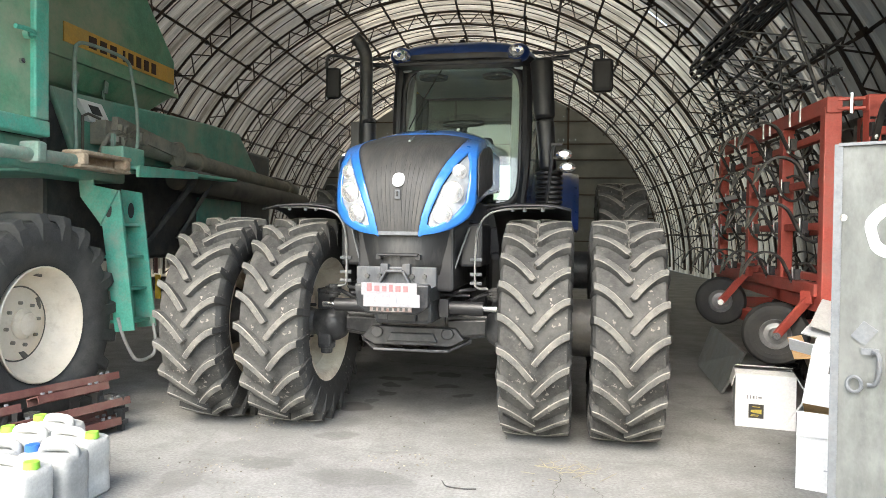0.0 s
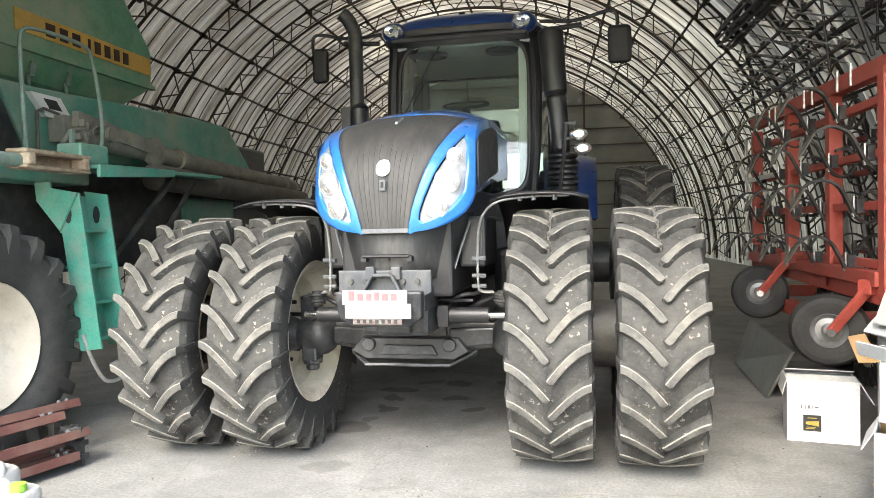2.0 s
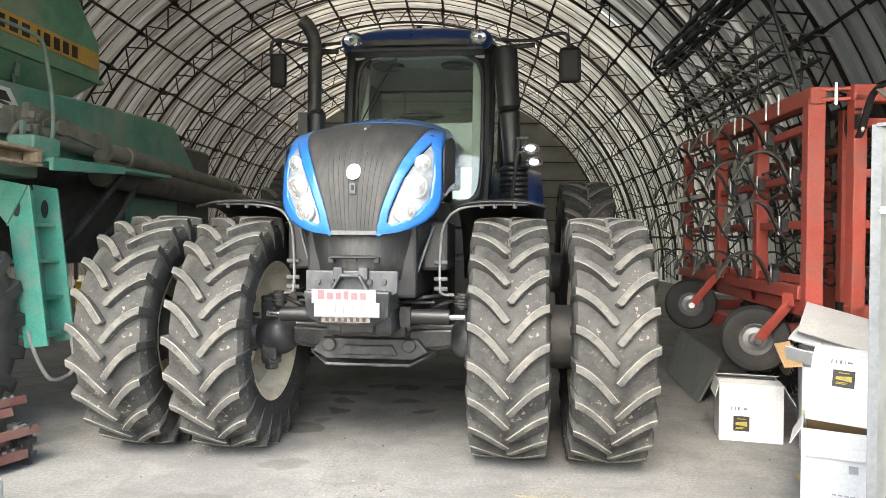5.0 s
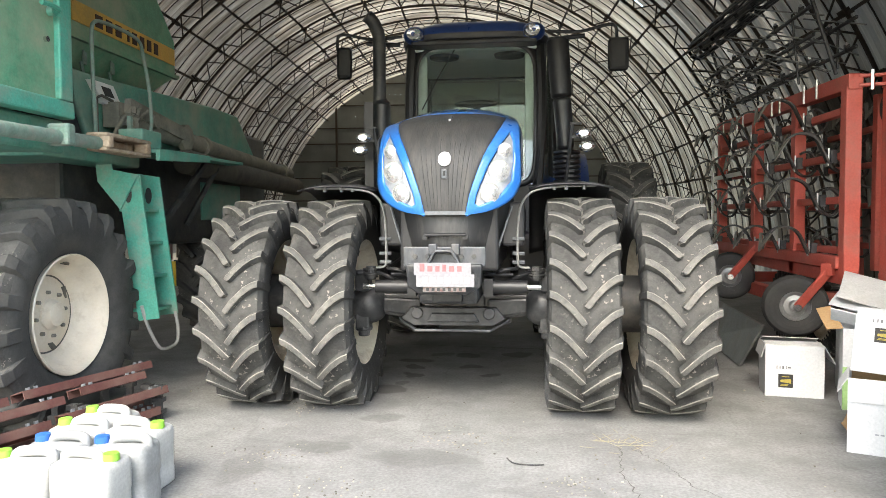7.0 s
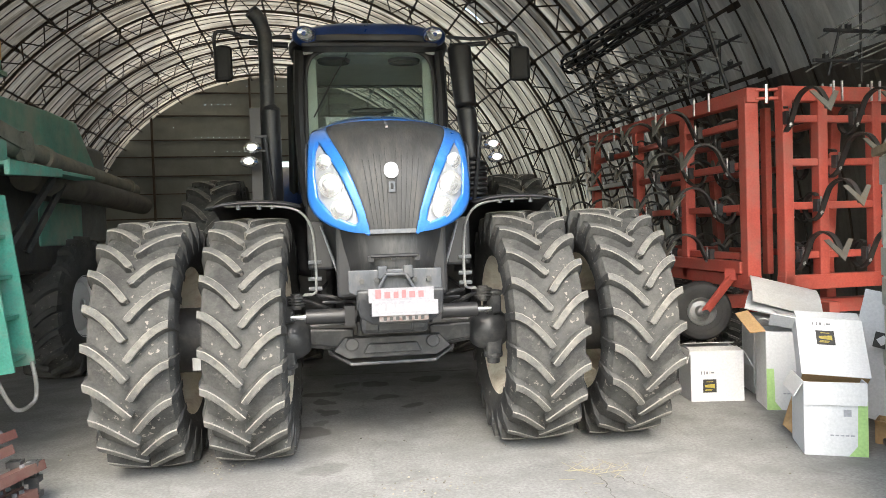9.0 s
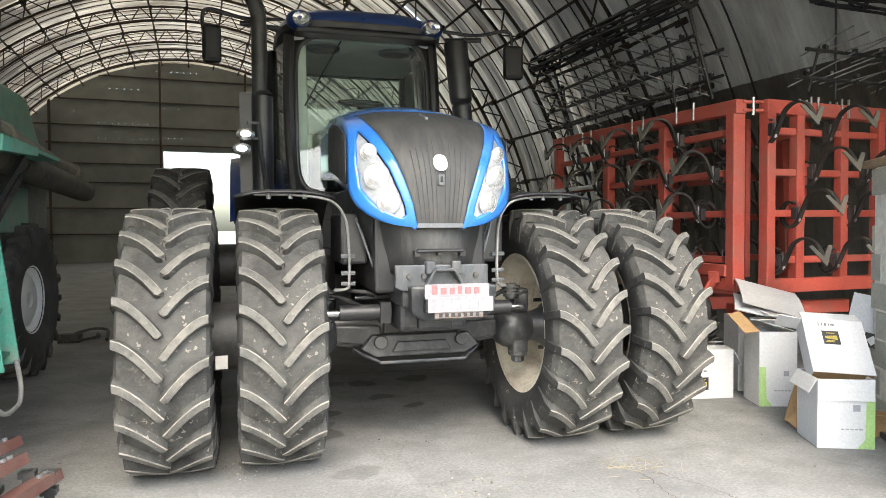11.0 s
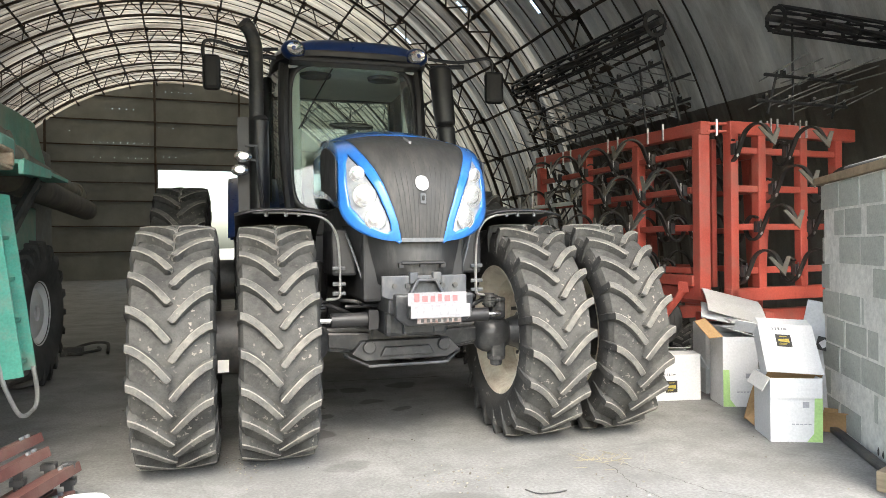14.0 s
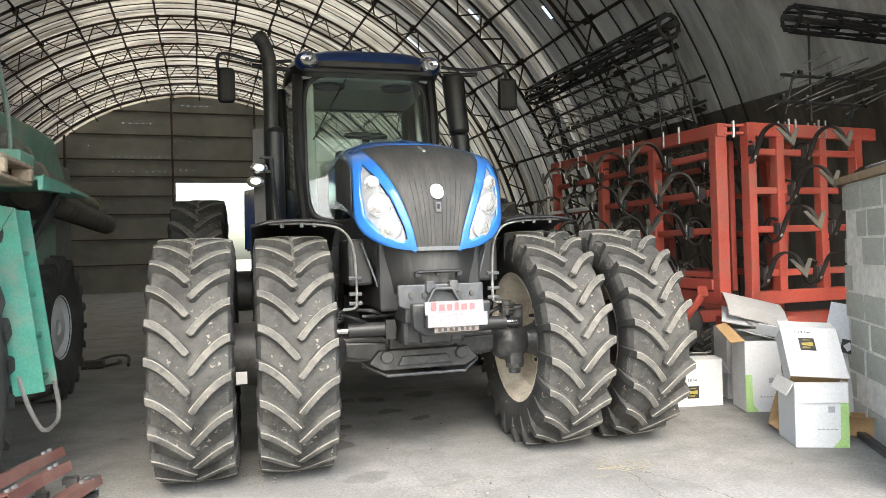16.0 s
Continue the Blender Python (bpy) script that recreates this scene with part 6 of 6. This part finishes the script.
LEN = (PB - PA).length
rotz = math.degrees(math.atan2(PD.y, PD.x))
pier = thing("wall_blocks", "grey concrete block wall with pale mortar joints", "wall", Matrix.Translation(PA) @ pose(0, 0, 0, 0, 0, rotz), kind="structure")
bm = bmesh.new()
box(bm, (LEN / 2 + 0.03, 0.0, 0.88), (LEN - 0.06, 0.186, 1.755))
part("mortar_core", bm, MORTAR, pier)
bm = bmesh.new()
box(bm, (0, 0, 0), (0.376, 0.19, 0.18))
bmesh.ops.bevel(bm, geom=bm.edges[:], offset=0.004, segments=1, affect="EDGES")
block_mesh = mesh_of("block", bm, BLOCK)
bm = bmesh.new()
box(bm, (0, 0, 0), (0.178, 0.19, 0.18))
bmesh.ops.bevel(bm, geom=bm.edges[:], offset=0.004, segments=1, affect="EDGES")
half_mesh = mesh_of("block", bm, BLOCK)
for row in range(9):
    x = 0.0
    z = 0.098 + 0.195 * row
    if row % 2:
        x = 0.105
        if row in (1, 5):
            o = new("block", half_mesh)
            o.parent, o.matrix_basis = pier, pose(0.095, random.uniform(-0.004, 0.004), z)
            x = 0.2
    while x < LEN - 0.2:
        o = new("block", block_mesh)
        o.parent = pier
        o.matrix_basis = pose(x + 0.195, random.uniform(-0.005, 0.005), z + random.uniform(-0.002, 0.002), 0, 0, random.uniform(-0.6, 0.6))
        x += 0.395
bm = bmesh.new()
box(bm, (0, 0, 0), (LEN + 0.15, 0.24, 0.055))
plank = tagged(part("plank", bm, WOOD, bevel=0.006, m=Matrix.Translation(PA + PD * (LEN / 2 - 0.04) + Vector((0, 0, 1.79))) @ pose(0, 0, 0, 0, 0, rotz)), "old grey wooden plank lying on the block wall", "plank")
for k, (o, l, z) in enumerate(((0.03, 0.9, 1.832), (-0.03, 1.1, 1.83), (0.0, 1.0, 1.855), (0.07, 0.7, 1.83))):
    bm = bmesh.new()
    cyl(bm, (-l / 2, 0, 0), (l / 2, 0, 0), 0.013, seg=8)
    tagged(part("steel_rod", bm, GREYSTEEL if k % 2 else CARD_GREY, m=Matrix.Translation(PA + PD * (0.75 + 0.05 * k) + PN * o + Vector((0, 0, z))) @ pose(0, 0, 0, 0, 0, rotz + 3 * k - 4)), "pale thin rod lying on the wall plank", "rod", group="rods on the wall")
bm = bmesh.new()
box(bm, (0, 0, 0.02), (1.2, 0.06, 0.04))
tagged(part("timber", bm, IRON, bevel=0.01, m=Matrix.Translation(PA + PD * 0.85 + PN * 0.16) @ pose(0, 0, 0, 0, 0, rotz)), "dark weathered timber lying along the wall foot", "timber")
bm = bmesh.new()
box(bm, (0, 0, 0.055), (0.13, 0.2, 0.11))
tagged(part("wooden_block", bm, WOOD, bevel=0.008, m=pose(2.22, 2.9, 0, 0, 0, 20)), "pale wooden block lying on the floor", "block")

GA, GD = Vector((2.08, 2.82, 0)), Vector((0.9, -0.43, 0)).normalized()
gate = thing("gate_leaf", "weathered galvanised sheet-metal gate leaf with a white painted ring", "gate", Matrix.Translation(GA) @ pose(0, 0, 0, 0, 0, math.degrees(math.atan2(GD.y, GD.x))))
bm = bmesh.new()
box(bm, (0.5, 0, 0.88), (1.0, 0.006, 1.70))
part("sheet", bm, GATE_SHEET, gate)
bm = bmesh.new()
beam(bm, (0.02, 0.022, 0.03), (0.02, 0.022, 1.73), 0.04, 0.04)
beam(bm, (0.98, 0.022, 0.03), (0.98, 0.022, 1.73), 0.04, 0.04)
for z in (0.05, 0.9, 1.71):
    beam(bm, (0, 0.022, z), (1.0, 0.022, z), 0.04, 0.04)
beam(bm, (0.0, -0.004, 0.03), (0.0, -0.004, 1.74), 0.012, 0.03)
beam(bm, (0.0, 0.0, 1.738), (1.0, 0.0, 1.738), 0.03, 0.012)
part("gate_frame", bm, GREYSTEEL, gate)
bm = bmesh.new()
angs = np.linspace(0.5, 2 * math.pi + 0.1, 34)
grid(bm, [[(0.185 + r * math.cos(a) * (1 + 0.05 * math.sin(5 * a)), -0.006, 1.4 + 1.2 * r * math.sin(a)) for a in angs] for r in (0.052, 0.09)])
part("painted_ring", bm, WHITE, gate, "rough white painted ring")
bm = bmesh.new()
box(bm, (0.1, -0.008, 1.0), (0.06, 0.008, 0.075), pose(0, 0, 0, 0, 35, 0).to_3x3())
box(bm, (0.12, -0.01, 0.93), (0.06, 0.014, 0.025))
tube(bm, smooth_path([(0.13, -0.015, 0.93), (0.15, -0.035, 0.92), (0.152, -0.035, 0.86), (0.14, -0.02, 0.81), (0.115, -0.012, 0.80)]), 0.009, 8)
part("hasp", bm, GREYSTEEL, gate, "bent steel hasp and hook")
bm = bmesh.new()
tube(bm, [(0.07 + 0.025 * math.cos(a), -0.02, 0.8 + 0.03 * math.sin(a)) for a in np.linspace(0, 2 * math.pi, 17)], 0.007, 6)
part("hasp_ring", bm, GREYSTEEL, gate)
for z, x in ((1.13, 0.21), (1.08, 0.19), (1.45, 0.02), (0.6, 0.25)):
    bm = bmesh.new()
    lathe(bm, [(-0.004, 0.014), (0.004, 0.012)], 10)
    o = part("rivet", bm, CHROME, gate, m=pose(x, -0.006, z, 0, 0, 90))


# ---------- cartons ----------
def carton(label, w, d, h, m, sides=(CARD_WHITE, CARD_WHITE), flaps=(), green=False, tag=False, inside=CARD_BROWN, group="cartons"):
    """An open box of thin card: walls with thickness, flaps, a printed label."""
    c = thing("carton", label, "box", m, group=group)
    t = 0.006
    for name, ctr, size, mat_ in (("front", (0, -d / 2 + t / 2, h / 2), (w, t, h), sides[0]), ("back", (0, d / 2 - t / 2, h / 2), (w, t, h), sides[0]),
                                  ("side", (-w / 2 + t / 2, 0, h / 2), (t, d - 2 * t, h), sides[1]), ("side", (w / 2 - t / 2, 0, h / 2), (t, d - 2 * t, h), sides[1]), ("bottom", (0, 0, t / 2), (w - 2 * t, d - 2 * t, t), inside)):
        bm = bmesh.new()
        box(bm, ctr, size)
        face = part(name, bm, mat_, c, bevel=0.002)
        if name == "front":
            if green:
                sx = -1 if green == "left" else 1
                bm = bmesh.new()
                hi = h * (0.53 if sx < 0 else 0.75)
                prism(bm, [(sx * w / 2, -d / 2 - 0.002, 0.002), (sx * (w / 2 - 0.1), -d / 2 - 0.002, 0.002), (sx * (w / 2 - 0.055), -d / 2 - 0.002, 0.06), (sx * (w / 2 - 0.05), -d / 2 - 0.002, hi), (sx * w / 2, -d / 2 - 0.002, hi)], (0, 0.001, 0))
                part("green_print", bm, CARD_GREEN, face)
                for k in range(5):
                    bm = bmesh.new()
                    box(bm, (-0.02 + 0.026 * k, -d / 2 - 0.002, 0.12), (0.019, 0.002, 0.008))
                    part("text_bar", bm, PALE_INK, face)
                bm = bmesh.new()
                box(bm, (0.06, -d / 2 - 0.002, 0.25), (0.04, 0.002, 0.04))
                part("print_square", bm, PALE_INK, face)
            if tag:
                bm = bmesh.new()
                box(bm, (tag[0], -d / 2 - 0.003, tag[1]), (0.1, 0.003, 0.1))
                lab = part("printed_label", bm, DARK_INK, face, "black and yellow printed label")
                bm = bmesh.new()
                prism(bm, [(tag[0] - 0.036, -d / 2 - 0.006, tag[1] - 0.008), (tag[0] + 0.036, -d / 2 - 0.006, tag[1] - 0.018), (tag[0] + 0.036, -d / 2 - 0.006, tag[1] + 0.016), (tag[0] - 0.036, -d / 2 - 0.006, tag[1] + 0.008)], (0, 0.001, 0))
                part("label_stripe", bm, LABEL_YELLOW, lab)
                for k in range(3):
                    bm = bmesh.new()
                    box(bm, (tag[0] - 0.012 + 0.006 * k, -d / 2 - 0.006, tag[1] - 0.034 + 0.008 * k + (0.05 if k == 2 else 0)), (0.05, 0.002, 0.004))
                    part("text_bar", bm, LABEL_YELLOW, lab)
                for k, (bx, bz) in enumerate(((0.006, 0.024), (0.006, 0.024), (0.012, 0.02), (0.004, 0.02), (0.022, 0.01))):
                    bm = bmesh.new()
                    box(bm, (tag[0] - 0.06 + 0.021 * k, -d / 2 - 0.003, tag[1] + 0.1), (bx, 0.002, bz))
                    part("print_mark", bm, FINE_INK, face)
    for side, length, angle, mat_ in flaps:
        bm = bmesh.new()
        box(bm, (0, 0, length / 2), ((w if side in "fb" else d) - 0.01, 0.005, length))
        where = {"f": pose(0, -d / 2, h) @ pose(0, 0, 0, angle), "b": pose(0, d / 2, h) @ pose(0, 0, 0, -angle),
                 "l": pose(-w / 2, 0, h) @ pose(0, 0, 0, 0, 0, -90) @ pose(0, 0, 0, angle), "r": pose(w / 2, 0, h) @ pose(0, 0, 0, 0, 0, 90) @ pose(0, 0, 0, angle)}[side]
        part("flap", bm, mat_, c, m=where)
    return c


carton("white cardboard carton with a black and yellow label, open flaps", 0.4, 0.3, 0.385, pose(2.525, 5.275, 0, 0, 0, -11), flaps=(("l", 0.1, 165, CARD_GREY), ("b", 0.14, -75, CARD_GREY), ("f", 0.12, -84, CARD_GREY), ("r", 0.15, 150, CARD_WHITE)), tag=(-0.06, 0.12))
carton("white carton with green print standing upright", 0.33, 0.33, 0.425, pose(2.52, 3.975, 0, 0, 0, -25), green=True, flaps=(("l", 0.1, 150, CARD_GREY), ("f", 0.13, 176, CARD_WHITE)))
carton("white carton with a yellow label, tipped on another carton", 0.365, 0.13, 0.4, pose(2.535, 3.94, 0.4, -42, 3, -27), tag=(-0.03, 0.26), flaps=(("l", 0.14, 80, CARD_WHITE), ("f", 0.1, -30, CARD_WHITE), ("b", 0.1, 50, CARD_WHITE)))
torn = carton("grey-white carton with green edge and a brown open flap", 0.28, 0.3, 0.565, pose(2.87, 4.9, 0, 0, 0, -20), sides=(CARD_WHITE, CARD_GREY), green="left", flaps=(("r", 0.24, -74, CARD_WHITE), ("b", 0.14, -60, CARD_GREY)))
bm = bmesh.new()
prism(bm, [(-0.142, -0.15, 0.567), (-0.209, 0.07, 0.69), (-0.297, 0.067, 0.668), (-0.242, -0.134, 0.552)], (0.002, 0, 0.006))
part("flap", bm, CARD_BROWN, torn, "bent brown flap")
carton("tall grey printed carton standing behind the others", 0.28, 0.28, 0.61, pose(3.06, 5.36, 0, 0, 0, -16), sides=(CARD_GREY, CARD_GREY), flaps=(("r", 0.12, 30, CARD_BROWN),))
carton("small brown cardboard box by the wall foot", 0.16, 0.14, 0.14, pose(2.93, 3.95, 0.0, 0, 0, -50), sides=(CARD_BROWN, CARD_BROWN), flaps=(("f", 0.06, 80, CARD_BROWN),))
for k, (m, w, l, mat_, label) in enumerate(((pose(3.08, 5.14, 0.765, 20, 16, -24), 0.5, 0.42, CARD_GREY, "flattened grey-white carton lying on the pile"), (pose(2.97, 5.18, 0.705, 18, 13, -35), 0.32, 0.4, CARD_WHITE, "bent white cardboard sheet on the pile"),
                                            (pose(3.08, 5.02, 0.66, 18, 11, -14), 0.36, 0.3, CARD_GREY, "flattened grey-white carton lying on the pile"), (pose(3.13, 4.28, 0.46, 80, 10, -60), 0.34, 0.82, CARD_WHITE, "flattened white carton leaning on the block wall"),
                                            (pose(2.62, 4.3, 0.14, 70, 20, -30), 0.2, 0.3, CARD_BROWN, "torn brown cardboard piece on the floor"), (pose(2.55, 4.2, 0.06, 30, 30, -70), 0.2, 0.18, CARD_BROWN, "torn brown cardboard piece on the floor"))):
    bm = bmesh.new()
    rows = [[(w * (i / 4 - 0.5), l * (j / 5 - 0.5), 0.03 * math.sin(2.2 * j / 5 + k) * (1 + 0.4 * i / 4)) for i in range(5)] for j in range(6)]
    grid(bm, rows)
    o = tagged(part("cardboard_sheet", bm, mat_, thick=0.01, m=m), label, "cardboard", group="loose cardboard")
    if k == 3:
        bm = bmesh.new()
        box(bm, (0.02, 0.1, 0.05), (0.1, 0.1, 0.004))
        mark = part("printed_mark", bm, DARK_INK, o, "black square mark")
        bm = bmesh.new()
        box(bm, (0.02, 0.1, 0.054), (0.05, 0.05, 0.004), pose(0, 0, 0, 0, 0, 45).to_3x3())
        part("mark_centre", bm, CARD_WHITE, mark)

# leaning steel plate
bm = bmesh.new()
corners = [Vector(p) for p in ((2.66, 7.6, 0.43), (2.60, 6.1, 0.39), (2.44, 6.2, 0.012), (2.53, 7.68, 0.012))]
base = Vector((2.5, 6.9, 0))
prism(bm, [c - base for c in corners], (0.025, 0, 0.004))
o = tagged(part("steel_plate", bm, ZINC, bevel=0.004, m=Matrix.Translation(base)), "grey scratched steel plate leaning beside the castor wheel", "plate")
bm = bmesh.new()
for k in range(4):
    box(bm, (2.62 + 0.05 * k, 6.0 + 0.06 * k, 0.12), (0.06, 0.25, 0.24), pose(0, 0, 0, 0, 0, 25 * k).to_3x3())
tagged(part("scrap_metal", bm, GREYSTEEL, bevel=0.006), "grey scrap metal pieces on the floor", "scrap")


# ---------- canisters ----------
def canister(m, body, cap, label):
    """A plastic jerry can: rounded body, moulded shoulder, handle and screw cap."""
    c = thing("canister", label, "canister", m, group="canisters")
    w, d, h = 0.145, 0.105, 0.27
    bm = bmesh.new()
    last = None
    for z, s, dx in ((0.0, 0.92, 0), (0.012, 1.0, 0), (0.08, 1.0, 0), (0.085, 0.985, 0), (0.15, 0.985, 0), (0.155, 1.0, 0), (h, 1.0, 0), (h + 0.02, 0.95, 0), (h + 0.03, 0.84, 0)):
        ring = []
        for k in range(24):
            a = 2 * math.pi * (k + 0.5) / 24
            ex = 0.35
            ring.append(bm.verts.new((math.copysign(abs(math.cos(a)) ** ex, math.cos(a)) * w * s, math.copysign(abs(math.sin(a)) ** ex, math.sin(a)) * d * s, z)))
        if last:
            bridge(bm, last, ring)
        else:
            bm.faces.new(ring[::-1])
        last = ring
    bm.faces.new(last)
    part("body", bm, body, c, smooth=True)
    bm = bmesh.new()
    tube(bm, smooth_path([(-0.12, 0, h + 0.01), (-0.115, 0, h + 0.045), (-0.08, 0, h + 0.057), (0.0, 0, h + 0.055), (0.035, 0, h + 0.045), (0.05, 0, h + 0.01)]), 0.024, 10)
    part("handle", bm, body, c, smooth=True)
    bm = bmesh.new()
    cyl(bm, (0.1, 0, h + 0.015), (0.1, 0, h + 0.03), 0.03, seg=16)
    cyl(bm, (0.1, 0, h + 0.03), (0.1, 0, h + 0.06), 0.035, 0.032, seg=20)
    part("cap", bm, cap, c, "lime green screw cap" if cap is LIME else "blue screw cap", smooth=True)
    return c


for x, y, rz, body, cap in ((-1.42, 2.62, -4, CAN, LIME), (-1.72, 2.62, 184, CAN, LIME), (-1.40, 2.84, 182, CAN_GREY, CAPBLUE), (-1.70, 2.84, 178, CAN_GREY, CAPBLUE), (-1.46, 3.09, -5, CAN, LIME), (-1.76, 3.09, 176, CAN, LIME), (-1.76, 3.31, 170, CAN, LIME)):
    canister(pose(x, y, 0, 0, 0, rz), body, cap, "white plastic canister with a lime green cap" if cap is LIME else "cloudy grey plastic canister with a blue cap")


# ---------- primed steel sections ----------
def channel(m, length, label):
    c = thing("steel_section", label, "steel section", m, group="steel sections")
    bm = bmesh.new()
    poly = [(0, -0.06, 0.0), (0, -0.06, 0.05), (0, 0.06, 0.05), (0, 0.06, 0.0), (0, 0.053, 0.0), (0, 0.053, 0.043), (0, -0.053, 0.043), (0, -0.053, 0.0)]
    prism(bm, [(-length / 2, y, z) for _, y, z in poly], (length, 0, 0))
    part("section", bm, MAROON, c)
    for k in range(max(2, int(length / 0.4))):
        for dx in (0, 0.05):
            bm = bmesh.new()
            x = -length / 2 + 0.06 + dx + (length - 0.17) * k / max(1, int(length / 0.4) - 1)
            cyl(bm, (x, -0.02, 0.05), (x, -0.02, 0.066), 0.013, seg=6)
            part("bolt", bm, GREYSTEEL, c)
    return c


SD = Vector((0.30, 0.954, 0)).normalized()
SN = Vector((SD.y, -SD.x, 0))
SE = Vector((-2.02, 4.28, 0))
for n, back, z, l, tilt in ((-0.17, -0.1, 0.29, 0.95, 18), (-0.2, 0.92, 0.27, 0.9, 18), (-0.02, 0.1, 0.27, 0.5, 18), (0.0, 0.72, 0.25, 0.95, 18), (0.09, 0.02, 0.17, 0.75, 14), (0.05, 0.85, 0.15, 0.9, 14), (0.1, 0.1, 0.05, 1.3, 8), (-0.14, 0.0, 0.05, 1.5, 8), (-0.02, 0.05, 0.04, 1.4, 8)):
    p = SE + SN * n - SD * (back + l / 2)
    channel(Matrix.Translation((p.x, p.y, z)) @ pose(0, 0, 0, 0, 0, math.degrees(math.atan2(SD.y, SD.x))) @ pose(0, 0, 0, -tilt), l, "red-oxide primed steel channel with bolts, stacked on the floor")
for back in (0.06, 0.62, 1.2):
    for n in (-0.16, 0.0, 0.1):
        bm = bmesh.new()
        p = SE + SN * n - SD * back
        beam(bm, (p.x, p.y, 0), (p.x, p.y, 0.24), 0.03, 0.04)
        for k in range(3):
            box(bm, (p.x, p.y, 0.06 + 0.08 * k), (0.07, 0.06, 0.03))
        tagged(part("clamp", bm, IRON), "dark iron clamp holding the steel sections", "clamp", group="clamps")

# ---------- bits on the floor ----------
def floor_crack(points, width, label):
    """A hairline crack with crumbled edges, wandering along the points."""
    bm = bmesh.new()
    line = []
    for a, b in zip(points, points[1:]):
        for k in range(14):
            p = Vector((*a, 0.004)).lerp(Vector((*b, 0.004)), k / 14)
            line.append(p + Vector((random.uniform(-0.014, 0.014), random.uniform(-0.014, 0.014), 0)))
    rows = []
    for i, p in enumerate(line):
        d = (line[min(i + 1, len(line) - 1)] - line[max(i - 1, 0)]).normalized()
        w = width * random.uniform(0.25, 1.0)
        rows.append([p + Vector((-d.y, d.x, 0)) * w, p - Vector((-d.y, d.x, 0)) * w])
    grid(bm, rows)
    tagged(part("floor_crack", bm, CRACK), label, "crack", group="floor cracks", kind="structure")


floor_crack([(1.03, 3.86), (0.98, 3.45), (1.02, 3.05), (0.9, 2.6)], 0.004, "dark hairline crack in the concrete")
floor_crack([(1.1, 3.84), (1.22, 3.62), (1.3, 3.3), (1.55, 2.95), (1.6, 2.5)], 0.003, "dark hairline crack in the concrete")
floor_crack([(-0.75, 7.12), (0.2, 6.98), (1.0, 6.87)], 0.012, "pale rough joint across the concrete")
bm = bmesh.new()
for k in range(26):
    a = random.uniform(0, math.pi)
    l = random.uniform(0.05, 0.2)
    x, y = 1.06 + random.gauss(0, 0.09), 3.9 + random.gauss(0, 0.08)
    tube(bm, [(x, y, 0.003), (x + l * math.cos(a), y + l * math.sin(a), 0.005)], 0.0016, 4)
tagged(part("straw", bm, STRAW), "small tuft of dry straw on the concrete", "straw", kind="stuff")
bm = bmesh.new()
tube(bm, smooth_path([(0.38, 3.62, 0.006), (0.42, 3.54, 0.006), (0.52, 3.52, 0.006), (0.58, 3.53, 0.006)]), 0.004, 5)
tagged(part("wire", bm, IRON), "thin bent wire lying on the concrete", "wire")
bm = bmesh.new()
for k in range(520):
    x, y = random.uniform(-2.2, 2.6), random.uniform(2.2, 8)
    if k > 240:
        cx, cy = ((-0.95, 3.55), (-0.5, 3.1), (0.1, 3.9), (0.75, 3.25), (-1.0, 4.6))[k % 5]
        x, y = cx + random.gauss(0, 0.13), cy + random.gauss(0, 0.09)
    s = random.uniform(0.003, 0.01)
    box(bm, (x, y, s * 0.3), (s, s * random.uniform(0.6, 1.4), s * 0.6), pose(0, 0, 0, 0, 0, random.uniform(0, 90)).to_3x3())
tagged(part("grit", bm, GRIT), "scattered crumbs and grit on the floor", "grit", kind="stuff")
bm = bmesh.new()
tube(bm, smooth_path([(-2.52, 9.8, 0.03), (-2.62, 10.5, 0.06), (-2.85, 10.7, 0.05), (-3.02, 10.2, 0.03), (-2.9, 9.75, 0.04), (-2.65, 9.95, 0.05), (-2.7, 10.3, 0.04)]), 0.02, 6)
box(bm, (-2.95, 9.95, 0.05), (0.25, 0.14, 0.1))
tagged(part("hose", bm, RUBBER), "black hose lying coiled on the floor", "hose")

# rusty rings by the wall foot
for x, y, r, turn in ((2.665, 3.385, 0.032, 20), (2.63, 3.3, 0.034, -25)):
    bm = bmesh.new()
    tube(bm, [(r * math.cos(2 * math.pi * k / 16), 0, r * math.sin(2 * math.pi * k / 16)) for k in range(17)], 0.011, 6)
    tagged(part("iron_ring", bm, CRACK, smooth=True, m=pose(x, y, r + 0.011, 0, 0, turn)), "rusty iron ring on the floor by the blocks", "ring", group="iron rings")
